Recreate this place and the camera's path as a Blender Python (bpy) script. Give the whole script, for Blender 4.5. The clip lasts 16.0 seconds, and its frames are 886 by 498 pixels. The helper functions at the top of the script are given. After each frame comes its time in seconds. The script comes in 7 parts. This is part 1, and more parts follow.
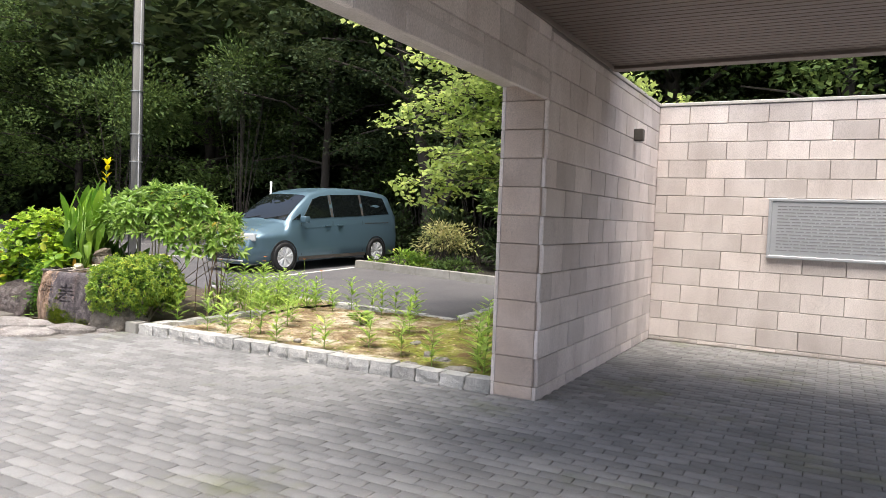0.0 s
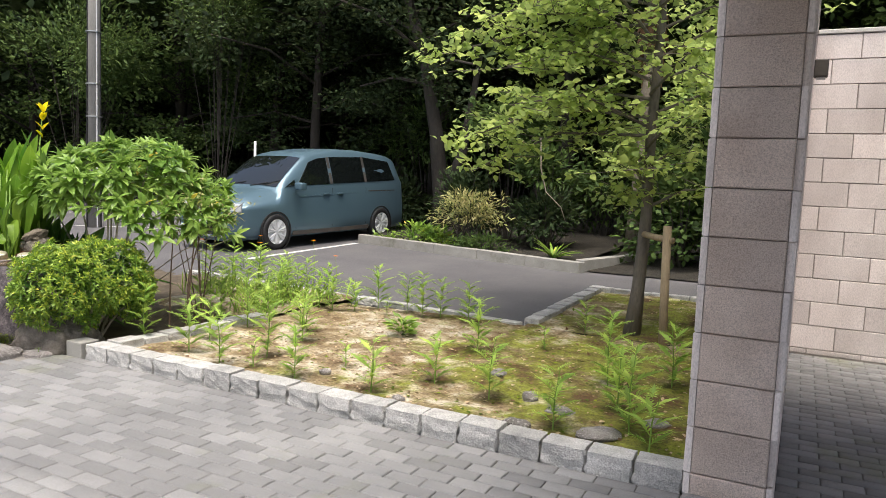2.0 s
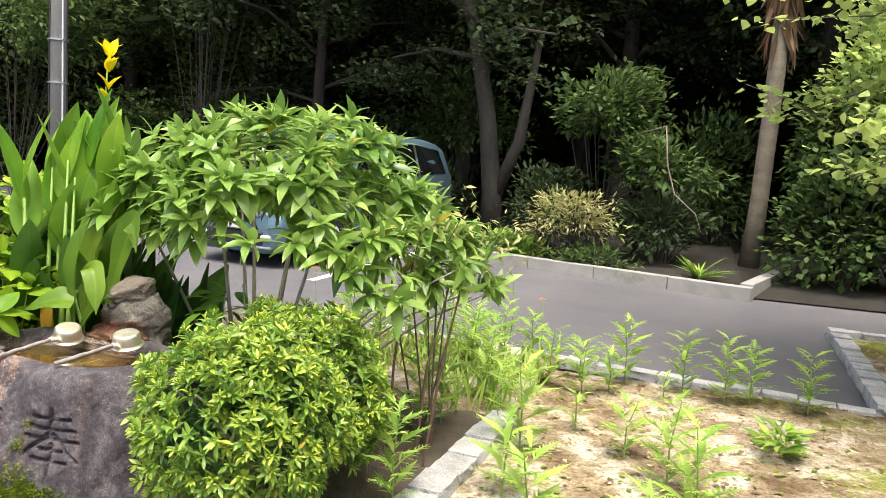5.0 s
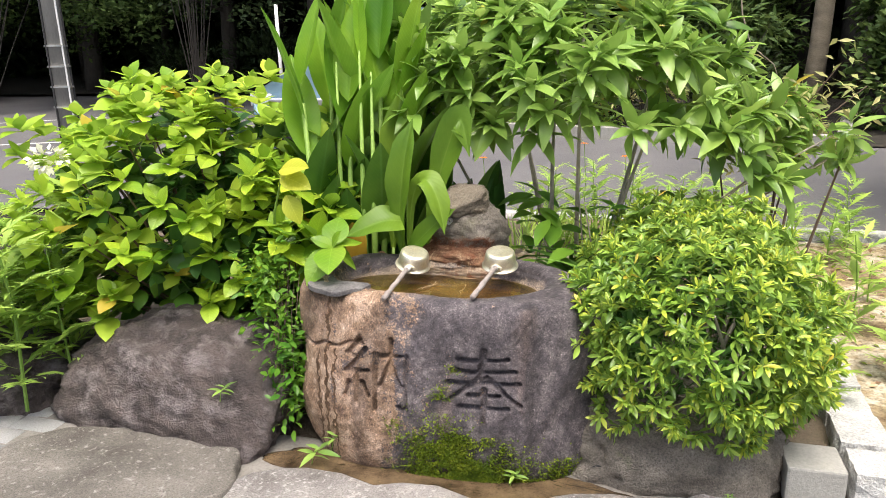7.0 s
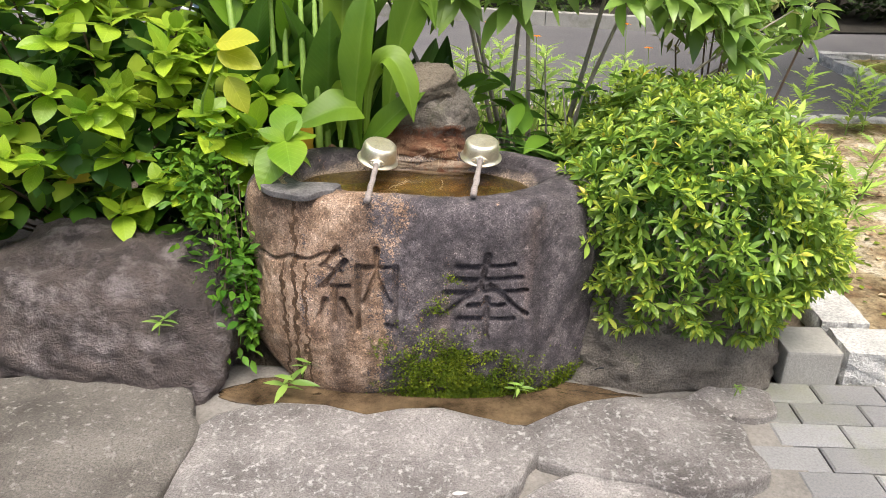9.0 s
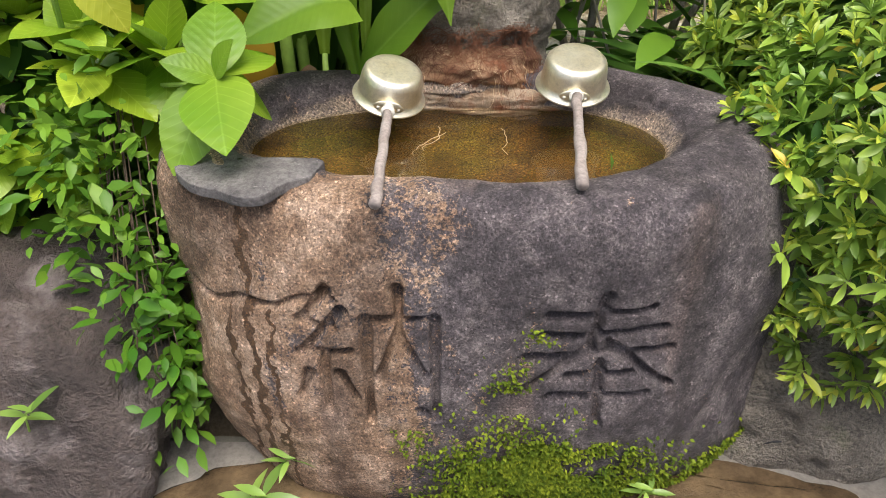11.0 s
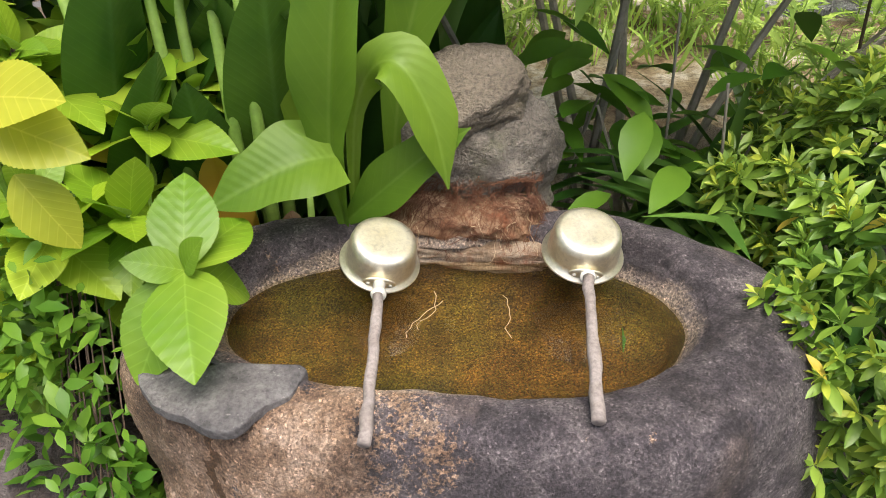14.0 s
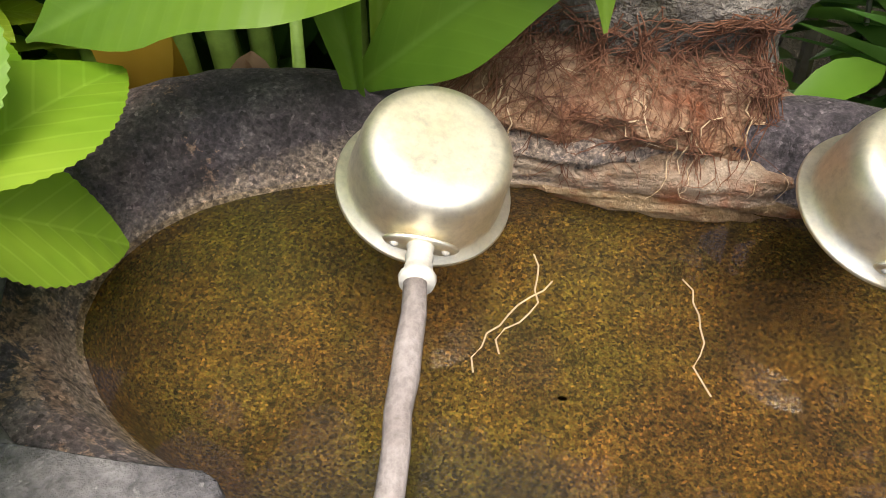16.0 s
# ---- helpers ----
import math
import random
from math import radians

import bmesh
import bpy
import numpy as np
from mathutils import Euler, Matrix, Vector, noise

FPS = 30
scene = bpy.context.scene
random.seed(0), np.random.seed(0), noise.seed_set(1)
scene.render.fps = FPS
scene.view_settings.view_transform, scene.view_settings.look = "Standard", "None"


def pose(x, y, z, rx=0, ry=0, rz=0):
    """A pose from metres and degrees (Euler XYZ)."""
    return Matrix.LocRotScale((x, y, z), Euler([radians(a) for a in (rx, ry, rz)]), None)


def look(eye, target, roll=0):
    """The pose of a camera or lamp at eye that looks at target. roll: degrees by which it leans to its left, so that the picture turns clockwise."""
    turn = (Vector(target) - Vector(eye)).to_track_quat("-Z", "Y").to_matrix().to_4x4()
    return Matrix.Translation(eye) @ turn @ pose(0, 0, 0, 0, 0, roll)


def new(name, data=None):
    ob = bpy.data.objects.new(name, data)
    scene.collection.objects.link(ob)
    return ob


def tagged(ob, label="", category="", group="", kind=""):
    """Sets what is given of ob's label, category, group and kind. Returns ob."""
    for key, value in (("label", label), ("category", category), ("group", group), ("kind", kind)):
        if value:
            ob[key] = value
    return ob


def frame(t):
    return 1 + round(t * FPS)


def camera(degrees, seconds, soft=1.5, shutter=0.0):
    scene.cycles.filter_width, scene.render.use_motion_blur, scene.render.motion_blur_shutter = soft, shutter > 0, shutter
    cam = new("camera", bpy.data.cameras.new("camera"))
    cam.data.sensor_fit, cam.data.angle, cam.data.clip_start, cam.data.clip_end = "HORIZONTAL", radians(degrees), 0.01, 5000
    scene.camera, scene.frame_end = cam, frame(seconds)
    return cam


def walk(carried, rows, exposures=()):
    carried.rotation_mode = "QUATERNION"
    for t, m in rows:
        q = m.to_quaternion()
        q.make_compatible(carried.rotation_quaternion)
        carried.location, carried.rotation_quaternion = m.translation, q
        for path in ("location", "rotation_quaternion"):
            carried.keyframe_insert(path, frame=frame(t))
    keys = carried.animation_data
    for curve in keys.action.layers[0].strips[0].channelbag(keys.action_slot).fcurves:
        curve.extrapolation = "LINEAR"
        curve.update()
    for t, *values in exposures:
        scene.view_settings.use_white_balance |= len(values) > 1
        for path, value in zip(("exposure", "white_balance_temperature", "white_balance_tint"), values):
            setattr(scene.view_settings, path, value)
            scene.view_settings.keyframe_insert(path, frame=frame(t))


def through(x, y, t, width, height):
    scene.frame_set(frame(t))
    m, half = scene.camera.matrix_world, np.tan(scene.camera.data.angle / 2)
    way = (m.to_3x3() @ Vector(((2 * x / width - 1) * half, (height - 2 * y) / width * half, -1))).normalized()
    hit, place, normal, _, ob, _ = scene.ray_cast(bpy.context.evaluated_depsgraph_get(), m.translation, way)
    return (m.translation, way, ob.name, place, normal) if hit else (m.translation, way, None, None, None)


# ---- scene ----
cam = camera(64.0, 16.0, 0.6)
EXPOSURES = [(0.0, 0.95), (1.0, 0.76), (2.5, 0.72), (3.2, 0.80), (5.5, 1.20), (7.0, 1.04), (8.0, 1.0), (9.0, 0.84), (11.5, 0.74), (12.5, 0.76), (14.5, 0.68), (15.0, 0.62), (16.0, 0.76)]
PATH = [
    (0, (0.859, 1.411, 1.418), (-0.107, 3.16, 1.329), 2.3),
    (0.5, (0.355, 1.901, 1.445), (-0.539, 3.688, 1.354), 2.9),
    (1, (-0.175, 2.319, 1.459), (-1.079, 4.099, 1.343), 3.1),
    (1.5, (-0.618, 2.759, 1.436), (-1.537, 4.529, 1.289), 2.9),
    (2, (-1.12, 3.157, 1.425), (-2.016, 4.935, 1.24), 2.5),
    (2.5, (-1.611, 3.544, 1.435), (-2.476, 5.336, 1.231), 2.8),
    (3, (-2.127, 3.959, 1.423), (-2.973, 5.761, 1.235), 3.3),
    (3.2, (-2.367, 4.117, 1.454), (-3.177, 5.939, 1.292), 4.1),
    (5.3, (-5.067, 4.578, 1.404), (-5.741, 6.448, 1.179), 3.4),
    (5.5, (-5.266, 4.571, 1.391), (-5.954, 6.433, 1.152), 2.7),
    (6, (-5.716, 4.524, 1.388), (-6.399, 6.371, 1.04), 0.9),
    (6.5, (-6.133, 4.522, 1.394), (-6.756, 6.361, 0.913), -1.2),
    (7, (-6.506, 4.478, 1.369), (-7.028, 6.333, 0.832), -1.4),
    (7.5, (-6.784, 4.519, 1.323), (-7.183, 6.381, 0.713), -1.2),
    (8, (-6.937, 4.587, 1.312), (-7.15, 6.421, 0.544), -0.3),
    (8.5, (-7.001, 4.579, 1.316), (-7.079, 6.397, 0.487), 0.6),
    (9, (-7.016, 4.717, 1.283), (-7.078, 6.537, 0.456), 0.8),
    (9.2, (-7.012, 4.853, 1.248), (-7.089, 6.678, 0.435), 0.6),
    (11.3, (-7.16, 5.778, 1.124), (-7.236, 7.369, -0.086), -2.0),
    (11.5, (-7.159, 5.831, 1.135), (-7.23, 7.409, -0.091), -2.3),
    (12, (-7.145, 5.897, 1.162), (-7.18, 7.461, -0.083), -2.2),
    (12.5, (-7.155, 5.905, 1.225), (-7.141, 7.463, -0.028), -1.1),
    (13, (-7.169, 5.899, 1.273), (-7.143, 7.456, 0.018), -0.8),
    (13.5, (-7.164, 5.914, 1.306), (-7.161, 7.484, 0.067), -1.1),
    (14, (-7.167, 5.976, 1.315), (-7.223, 7.576, 0.116), -1.0),
    (14.5, (-7.175, 6.197, 1.283), (-7.251, 7.772, 0.053), -1.3),
    (15, (-7.253, 6.416, 1.109), (-7.282, 7.925, -0.203), 2.0),
    (15.5, (-7.258, 6.514, 0.999), (-7.351, 7.841, -0.494), 2.1),
    (16, (-7.254, 6.518, 0.974), (-7.371, 7.809, -0.549), 1.8),
]
walk(cam, [(t, look(eye, target, roll)) for t, eye, target, roll in PATH], EXPOSURES)

# ---- world, sun, exposure ----
world = bpy.data.worlds.new("overcast_sky")
scene.world = world
world.use_nodes = True
wn = world.node_tree
sky = wn.nodes.new("ShaderNodeTexSky")
sky.sky_type = "NISHITA"
sky.sun_disc = False
sky.sun_elevation = radians(72)
sky.sun_rotation = radians(160)
sky.air_density, sky.dust_density, sky.ozone_density = 1.0, 6.0, 0.6
wn.links.new(sky.outputs[0], wn.nodes["Background"].inputs[0])
wn.nodes["Background"].inputs[1].default_value = 0.14
sun_data = bpy.data.lights.new("sun", "SUN")
sun_data.energy, sun_data.angle, sun_data.color = 2.5, radians(40), (1.0, 0.955, 0.88)
sun = new("sun", sun_data)
sun.matrix_world = look((1.0, -5.5, 44), (-4, 8, 0))

from mathutils.bvhtree import BVHTree

# ---- materials ----
def shader(name):
    m = bpy.data.materials.new(name)
    m.use_nodes = True
    return m, m.node_tree, m.node_tree.nodes["Principled BSDF"]


def noise_at(nt, scale, detail=5.0, rough=0.6, stretch=None, local=False):
    n = nt.nodes.new("ShaderNodeTexNoise")
    n.inputs["Scale"].default_value, n.inputs["Detail"].default_value, n.inputs["Roughness"].default_value = scale, detail, rough
    if local:
        src = nt.nodes.new("ShaderNodeTexCoord").outputs["Object"]
    else:
        src = nt.nodes.new("ShaderNodeNewGeometry").outputs["Position"]
    if stretch:
        mp = nt.nodes.new("ShaderNodeMapping")
        mp.inputs["Scale"].default_value = stretch
        nt.links.new(src, mp.inputs[0])
        src = mp.outputs[0]
    nt.links.new(src, n.inputs["Vector"])
    return n


def ramp_of(nt, fac, stops):
    r = nt.nodes.new("ShaderNodeValToRGB")
    while len(r.color_ramp.elements) < len(stops):
        r.color_ramp.elements.new(0.5)
    for e, (p, c) in zip(r.color_ramp.elements, stops):
        e.position, e.color = p, (*c, 1)
    nt.links.new(fac, r.inputs[0])
    return r


def mixed(nt, a, b, fac, kind="MIX"):
    m = nt.nodes.new("ShaderNodeMix")
    m.data_type, m.blend_type = "RGBA", kind
    for sock, v in ((m.inputs[6], a), (m.inputs[7], b), (m.inputs[0], fac)):
        if hasattr(v, "is_linked"):
            nt.links.new(v, sock)
        elif isinstance(v, tuple):
            sock.default_value = (*v, 1)
        else:
            sock.default_value = v
    return m.outputs[2]


def varied(nt, col, amount, island=False):
    if island:
        src = nt.nodes.new("ShaderNodeNewGeometry").outputs["Random Per Island"]
    else:
        src = nt.nodes.new("ShaderNodeObjectInfo").outputs["Random"]
    mr = nt.nodes.new("ShaderNodeMapRange")
    mr.inputs[3].default_value, mr.inputs[4].default_value = 1 - amount, 1 + amount
    nt.links.new(src, mr.inputs[0])
    h = nt.nodes.new("ShaderNodeHueSaturation")
    nt.links.new(mr.outputs[0], h.inputs["Value"])
    nt.links.new(col, h.inputs["Color"])
    return h.outputs[0]


def bumped(nt, b, height, strength, dist=0.01):
    n = nt.nodes.new("ShaderNodeBump")
    n.inputs["Strength"].default_value, n.inputs["Distance"].default_value = strength, dist
    nt.links.new(height, n.inputs["Height"])
    nt.links.new(n.outputs[0], b.inputs["Normal"])


def surf(name, c1, c2, scale=6, fine=80, rough=0.8, bump=0.3, dist=0.01, speck=0.35, vary=0.0, island=False, metal=0.0, stretch=None, spots=None):
    """Two-scale mineral or painted surface: broad stains between two colours, fine grain, relief."""
    m, nt, b = shader(name)
    big = noise_at(nt, scale, stretch=stretch)
    base = ramp_of(nt, big.outputs[0], [(0.3, c1), (0.7, c2)]).outputs[0]
    grain = noise_at(nt, fine, 3.0, 0.7, stretch=stretch)
    g = ramp_of(nt, grain.outputs[0], [(0.25, (0.35, 0.35, 0.35)), (0.55, (1, 1, 1)), (0.8, (1.35, 1.35, 1.35))]).outputs[0]
    col = mixed(nt, base, g, speck, "MULTIPLY")
    if spots:
        s_col, s_scale, s_lo, s_hi = spots
        sp = noise_at(nt, s_scale, 6.0, 0.65)
        f = ramp_of(nt, sp.outputs[0], [(s_lo, (0, 0, 0)), (s_hi, (1, 1, 1))]).outputs[0]
        col = mixed(nt, col, s_col, f)
    if vary:
        col = varied(nt, col, vary, island)
    nt.links.new(col, b.inputs["Base Color"])
    b.inputs["Roughness"].default_value, b.inputs["Metallic"].default_value = rough, metal
    if bump:
        bumped(nt, b, grain.outputs[0], bump, dist)
    return m


def leafy(name, c1, c2, rough=0.45, through=0.35, vary=0.35, island=True, scale=3.0, veins=0, yellow=0.0, rib=0.2, uv=False, gloss=0.3):
    """A leaf that shines softly and lets light through; veins: side veins per metre along the leaf."""
    m, nt, b = shader(name)
    big = noise_at(nt, scale)
    col = ramp_of(nt, big.outputs[0], [(0.35, c1), (0.65, c2)]).outputs[0]
    if yellow:
        src = nt.nodes.new("ShaderNodeNewGeometry" if island else "ShaderNodeObjectInfo")
        old = ramp_of(nt, src.outputs["Random Per Island" if island else "Random"], [(1 - yellow, (0, 0, 0)), (min(1, 1 - yellow * 0.4), (1, 1, 1))]).outputs[0]
        col = mixed(nt, col, (0.42, 0.36, 0.05), old)
    if veins:
        co = nt.nodes.new("ShaderNodeTexCoord").outputs["UV" if uv else "Object"]
        sep = nt.nodes.new("ShaderNodeSeparateXYZ")
        nt.links.new(co, sep.inputs[0])
        ab = nt.nodes.new("ShaderNodeMath"); ab.operation = "ABSOLUTE"
        nt.links.new(sep.outputs[0], ab.inputs[0])
        slant = nt.nodes.new("ShaderNodeMath"); slant.operation = "MULTIPLY_ADD"
        slant.inputs[1].default_value = -1.1
        nt.links.new(ab.outputs[0], slant.inputs[0]); nt.links.new(sep.outputs[1], slant.inputs[2])
        wave = nt.nodes.new("ShaderNodeMath"); wave.operation = "MULTIPLY"; wave.inputs[1].default_value = veins * 6.283
        nt.links.new(slant.outputs[0], wave.inputs[0])
        sn = nt.nodes.new("ShaderNodeMath"); sn.operation = "SINE"
        nt.links.new(wave.outputs[0], sn.inputs[0])
        side = ramp_of(nt, sn.outputs[0], [(0.86, (0, 0, 0)), (1.0, (rib, rib, rib))]).outputs[0]
        mid = ramp_of(nt, ab.outputs[0], [(0.003, (0.5, 0.5, 0.5)), (0.012, (0, 0, 0))]).outputs[0]
        both = mixed(nt, side, mid, 1.0, "ADD")
        col = mixed(nt, col, mixed(nt, col, (1.5, 1.35, 2.2), 1.0, "MULTIPLY"), both)
        bumped(nt, b, sn.outputs[0], 0.08, 0.002)
    col = varied(nt, col, vary, island)
    hue = col.node
    hue.inputs["Saturation"].default_value = 1.02
    b.inputs["Specular IOR Level"].default_value = gloss
    shift = nt.nodes.new("ShaderNodeMapRange")
    shift.inputs[3].default_value, shift.inputs[4].default_value = (0.514, 0.484) if vary > 0.15 else (0.5, 0.5)
    nt.links.new(hue.inputs["Value"].links[0].from_node.inputs[0].links[0].from_socket, shift.inputs[0])
    nt.links.new(shift.outputs[0], hue.inputs["Hue"])
    nt.links.new(col, b.inputs["Base Color"])
    b.inputs["Roughness"].default_value = rough
    t = nt.nodes.new("ShaderNodeBsdfTranslucent")
    bright = mixed(nt, col, (1.0, 1.0, 0.45), 0.05)
    nt.links.new(bright, t.inputs[0])
    ms = nt.nodes.new("ShaderNodeMixShader")
    ms.inputs[0].default_value = through
    nt.links.new(b.outputs[0], ms.inputs[1]); nt.links.new(t.outputs[0], ms.inputs[2])
    nt.links.new(ms.outputs[0], nt.nodes["Material Output"].inputs[0])
    return m


PAVER = surf("grey_concrete_paver", (0.168, 0.168, 0.17), (0.246, 0.244, 0.242), 1.3, 160, 0.85, 0.45, 0.004, 0.45, 0.2, spots=((0.14, 0.15, 0.075), 0.9, 0.56, 0.76))
PAVER_FAR = surf("grey_concrete_pavers", (0.168, 0.168, 0.17), (0.246, 0.244, 0.242), 1.3, 160, 0.85, 0.45, 0.004, 0.45, 0.2, True, spots=((0.14, 0.15, 0.075), 0.9, 0.56, 0.76))
JOINT = surf("sandy_joint", (0.10, 0.10, 0.085), (0.15, 0.145, 0.12), 4, 200, 0.95)
PINK = surf("pinkish_split_granite", (0.59, 0.525, 0.495), (0.77, 0.705, 0.675), 2.6, 120, 0.8, 0.6, 0.006, 0.45, 0.16, stretch=(1, 1, 0.5))
COARSE = surf("coarse_pinkish_granite", (0.55, 0.445, 0.38), (0.73, 0.615, 0.54), 3, 150, 0.85, 1.0, 0.01, 0.7, 0.14)
MORTAR = surf("grey_mortar", (0.33, 0.29, 0.265), (0.42, 0.375, 0.345), 5, 120, 0.95)
FOOT = surf("pinkish_mortar", (0.42, 0.37, 0.34), (0.54, 0.49, 0.46), 5, 120, 0.9)
COPING = surf("pale_coping", (0.5, 0.48, 0.45), (0.6, 0.58, 0.55), 5, 90, 0.7)
KERB = surf("rough_grey_granite", (0.363, 0.363, 0.352), (0.638, 0.627, 0.605), 9, 110, 0.88, 1.0, 0.014, 0.75, 0.14)
CONCRETE = surf("weathered_concrete", (0.24, 0.232, 0.208), (0.336, 0.328, 0.304), 3, 90, 0.9, 0.4, 0.008, 0.3, 0.06, spots=((0.12, 0.12, 0.08), 2.5, 0.55, 0.75))
ASPHALT = surf("asphalt", (0.085, 0.083, 0.088), (0.125, 0.12, 0.122), 0.8, 180, 0.85, 0.5, 0.006, 0.5)
PAINT = surf("worn_white_paint", (0.55, 0.55, 0.53), (0.72, 0.72, 0.7), 6, 120, 0.7, 0.2, 0.002, 0.3)
SOIL = surf("dark_garden_soil", (0.07, 0.054, 0.036), (0.15, 0.118, 0.08), 5, 90, 0.95, 0.8, 0.02, 0.5)
# litter darkened to near black, with the wood's shade in its colour
FOREST_SOIL = surf("shade_dark_forest_litter", (0.014, 0.012, 0.008), (0.034, 0.028, 0.018), 3, 60, 0.95, 0.8, 0.03, 0.5)


def sandy_bed():
    m, nt, b = shader("sandy_mossy_soil")
    big, mid, fine = noise_at(nt, 0.75, 6), noise_at(nt, 3.2, 8, 0.7), noise_at(nt, 45, 6, 0.75)
    sand = ramp_of(nt, mid.outputs[0], [(0.36, (0.13, 0.078, 0.035)), (0.5, (0.31, 0.24, 0.14)), (0.6, (0.55, 0.49, 0.385))]).outputs[0]
    moss = ramp_of(nt, mid.outputs[0], [(0.38, (0.10, 0.052, 0.02)), (0.48, (0.15, 0.145, 0.022)), (0.6, (0.24, 0.265, 0.032))]).outputs[0]
    pos = nt.nodes.new("ShaderNodeNewGeometry").outputs["Position"]
    sep = nt.nodes.new("ShaderNodeSeparateXYZ"); nt.links.new(pos, sep.inputs[0])
    east = nt.nodes.new("ShaderNodeMapRange")
    for i, v in enumerate((-5.2, -1.9, -0.18, 0.24)):
        east.inputs[i + 1].default_value = v
    nt.links.new(sep.outputs[0], east.inputs[0])
    add = nt.nodes.new("ShaderNodeMath"); nt.links.new(big.outputs[0], add.inputs[0]); nt.links.new(east.outputs[0], add.inputs[1])
    blob = nt.nodes.new("ShaderNodeMath"); blob.operation = "MULTIPLY_ADD"
    blob.inputs[1].default_value = 0.75
    nt.links.new(noise_at(nt, 4.5, 7, 0.7).outputs[0], blob.inputs[0])
    less = nt.nodes.new("ShaderNodeMath"); less.operation = "SUBTRACT"; less.inputs[1].default_value = 0.375
    nt.links.new(add.outputs[0], less.inputs[0]); nt.links.new(less.outputs[0], blob.inputs[2])
    add = blob
    f = ramp_of(nt, add.outputs[0], [(0.5, (0, 0, 0)), (0.64, (1, 1, 1))]).outputs[0]
    col = mixed(nt, sand, moss, f)
    g = ramp_of(nt, fine.outputs[0], [(0.35, (0.25, 0.22, 0.2)), (0.52, (1, 1, 1)), (0.7, (1.3, 1.3, 1.3))]).outputs[0]
    nt.links.new(mixed(nt, col, g, 0.8, "MULTIPLY"), b.inputs["Base Color"])
    b.inputs["Roughness"].default_value = 0.95
    bumped(nt, b, fine.outputs[0], 0.7, 0.02)
    return m


BED = sandy_bed()
BARK = surf("grey_brown_bark", (0.10, 0.085, 0.07), (0.19, 0.17, 0.145), 4, 40, 0.9, 0.7, 0.01, 0.5, stretch=(1, 1, 0.3))
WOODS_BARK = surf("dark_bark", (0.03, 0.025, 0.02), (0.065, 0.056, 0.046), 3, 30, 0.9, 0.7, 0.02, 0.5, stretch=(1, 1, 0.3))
STAKE = surf("weathered_stake_wood", (0.24, 0.18, 0.11), (0.36, 0.28, 0.19), 5, 70, 0.85, 0.4, 0.004, 0.4, stretch=(1, 1, 0.2))
STEM = surf("green_stem", (0.15, 0.27, 0.04), (0.25, 0.38, 0.07), 8, 60, 0.6, 0.1)
WOODY = surf("woody_stem", (0.24, 0.21, 0.17), (0.40, 0.36, 0.30), 8, 60, 0.8, 0.3)
DARKSTEM = surf("brown_bare_stem", (0.10, 0.065, 0.045), (0.15, 0.10, 0.07), 8, 60, 0.7, 0.3)
# near-black green: the wood's inner shade is put into this leaf colour
L_WOODS = leafy("shade_dark_woods_leaf", (0.018, 0.036, 0.012), (0.042, 0.072, 0.024), 0.8, 0.25, 0.5)
L_EDGE = leafy("wood_edge_leaf", (0.045, 0.088, 0.02), (0.09, 0.15, 0.038), 0.7, 0.3, 0.45)
L_YOUNG = leafy("young_tree_leaf", (0.34, 0.46, 0.13), (0.53, 0.63, 0.22), 0.5, 0.5, 0.3)
L_SHRUB = leafy("long_shrub_leaf", (0.16, 0.296, 0.048), (0.272, 0.408, 0.096), 0.34, 0.36, 0.38, yellow=0.012, gloss=0.55)
L_HYD = leafy("hydrangea_leaf", (0.104, 0.237, 0.0166), (0.209, 0.34, 0.0348), 0.40, 0.38, 0.3, False, veins=8, rib=0.4, gloss=0.42)
# brighter copy of the hydrangea leaf: yellowish new growth with sunlight in the colour
L_HYD_LIT = leafy("lit_hydrangea_new_leaf", (0.166, 0.327, 0.0199), (0.334, 0.469, 0.0418), 0.40, 0.38, 0.3, False, veins=8, rib=0.4, gloss=0.42)
# still brighter copy for the farther leaves, lit tone put into the colour
L_HYD_J = leafy("lit_hydrangea_leaf_far", (0.247, 0.412, 0.0366), (0.421, 0.567, 0.0732), 0.42, 0.42, 0.3, yellow=0.03)
L_HYD_OLD = leafy("yellowing_hydrangea_leaf", (0.30, 0.36, 0.03), (0.46, 0.48, 0.05), 0.42, 0.38, 0.2, False, veins=8, rib=0.3, gloss=0.4)
L_CANNA = leafy("canna_leaf", (0.13, 0.29, 0.025), (0.25, 0.43, 0.045), 0.32, 0.5, 0.3, False, veins=24, rib=0.28, gloss=0.4)
# darker copy of the canna leaf, with the shrub's shade in its colour
L_CANNA_LOW = leafy("shaded_canna_leaf", (0.05, 0.135, 0.018), (0.11, 0.23, 0.03), 0.32, 0.36, 0.3, False, veins=24, rib=0.28, gloss=0.4)
L_BLADE = leafy("canna_blade", (0.085, 0.175, 0.018), (0.165, 0.28, 0.03), 0.42, 0.36, 0.25, False, veins=16, rib=0.12, uv=True)
L_AZA = leafy("azalea_leaf", (0.145, 0.274, 0.0385), (0.265, 0.394, 0.0684), 0.4, 0.3, 0.4, yellow=0.02, gloss=0.5)
L_AZA_TIP = leafy("azalea_new_leaf", (0.368, 0.478, 0.0506), (0.497, 0.57, 0.092), 0.4, 0.38, 0.2, gloss=0.5)
L_COSMOS = leafy("feathery_leaf", (0.26, 0.42, 0.07), (0.40, 0.54, 0.13), 0.55, 0.35, 0.3)
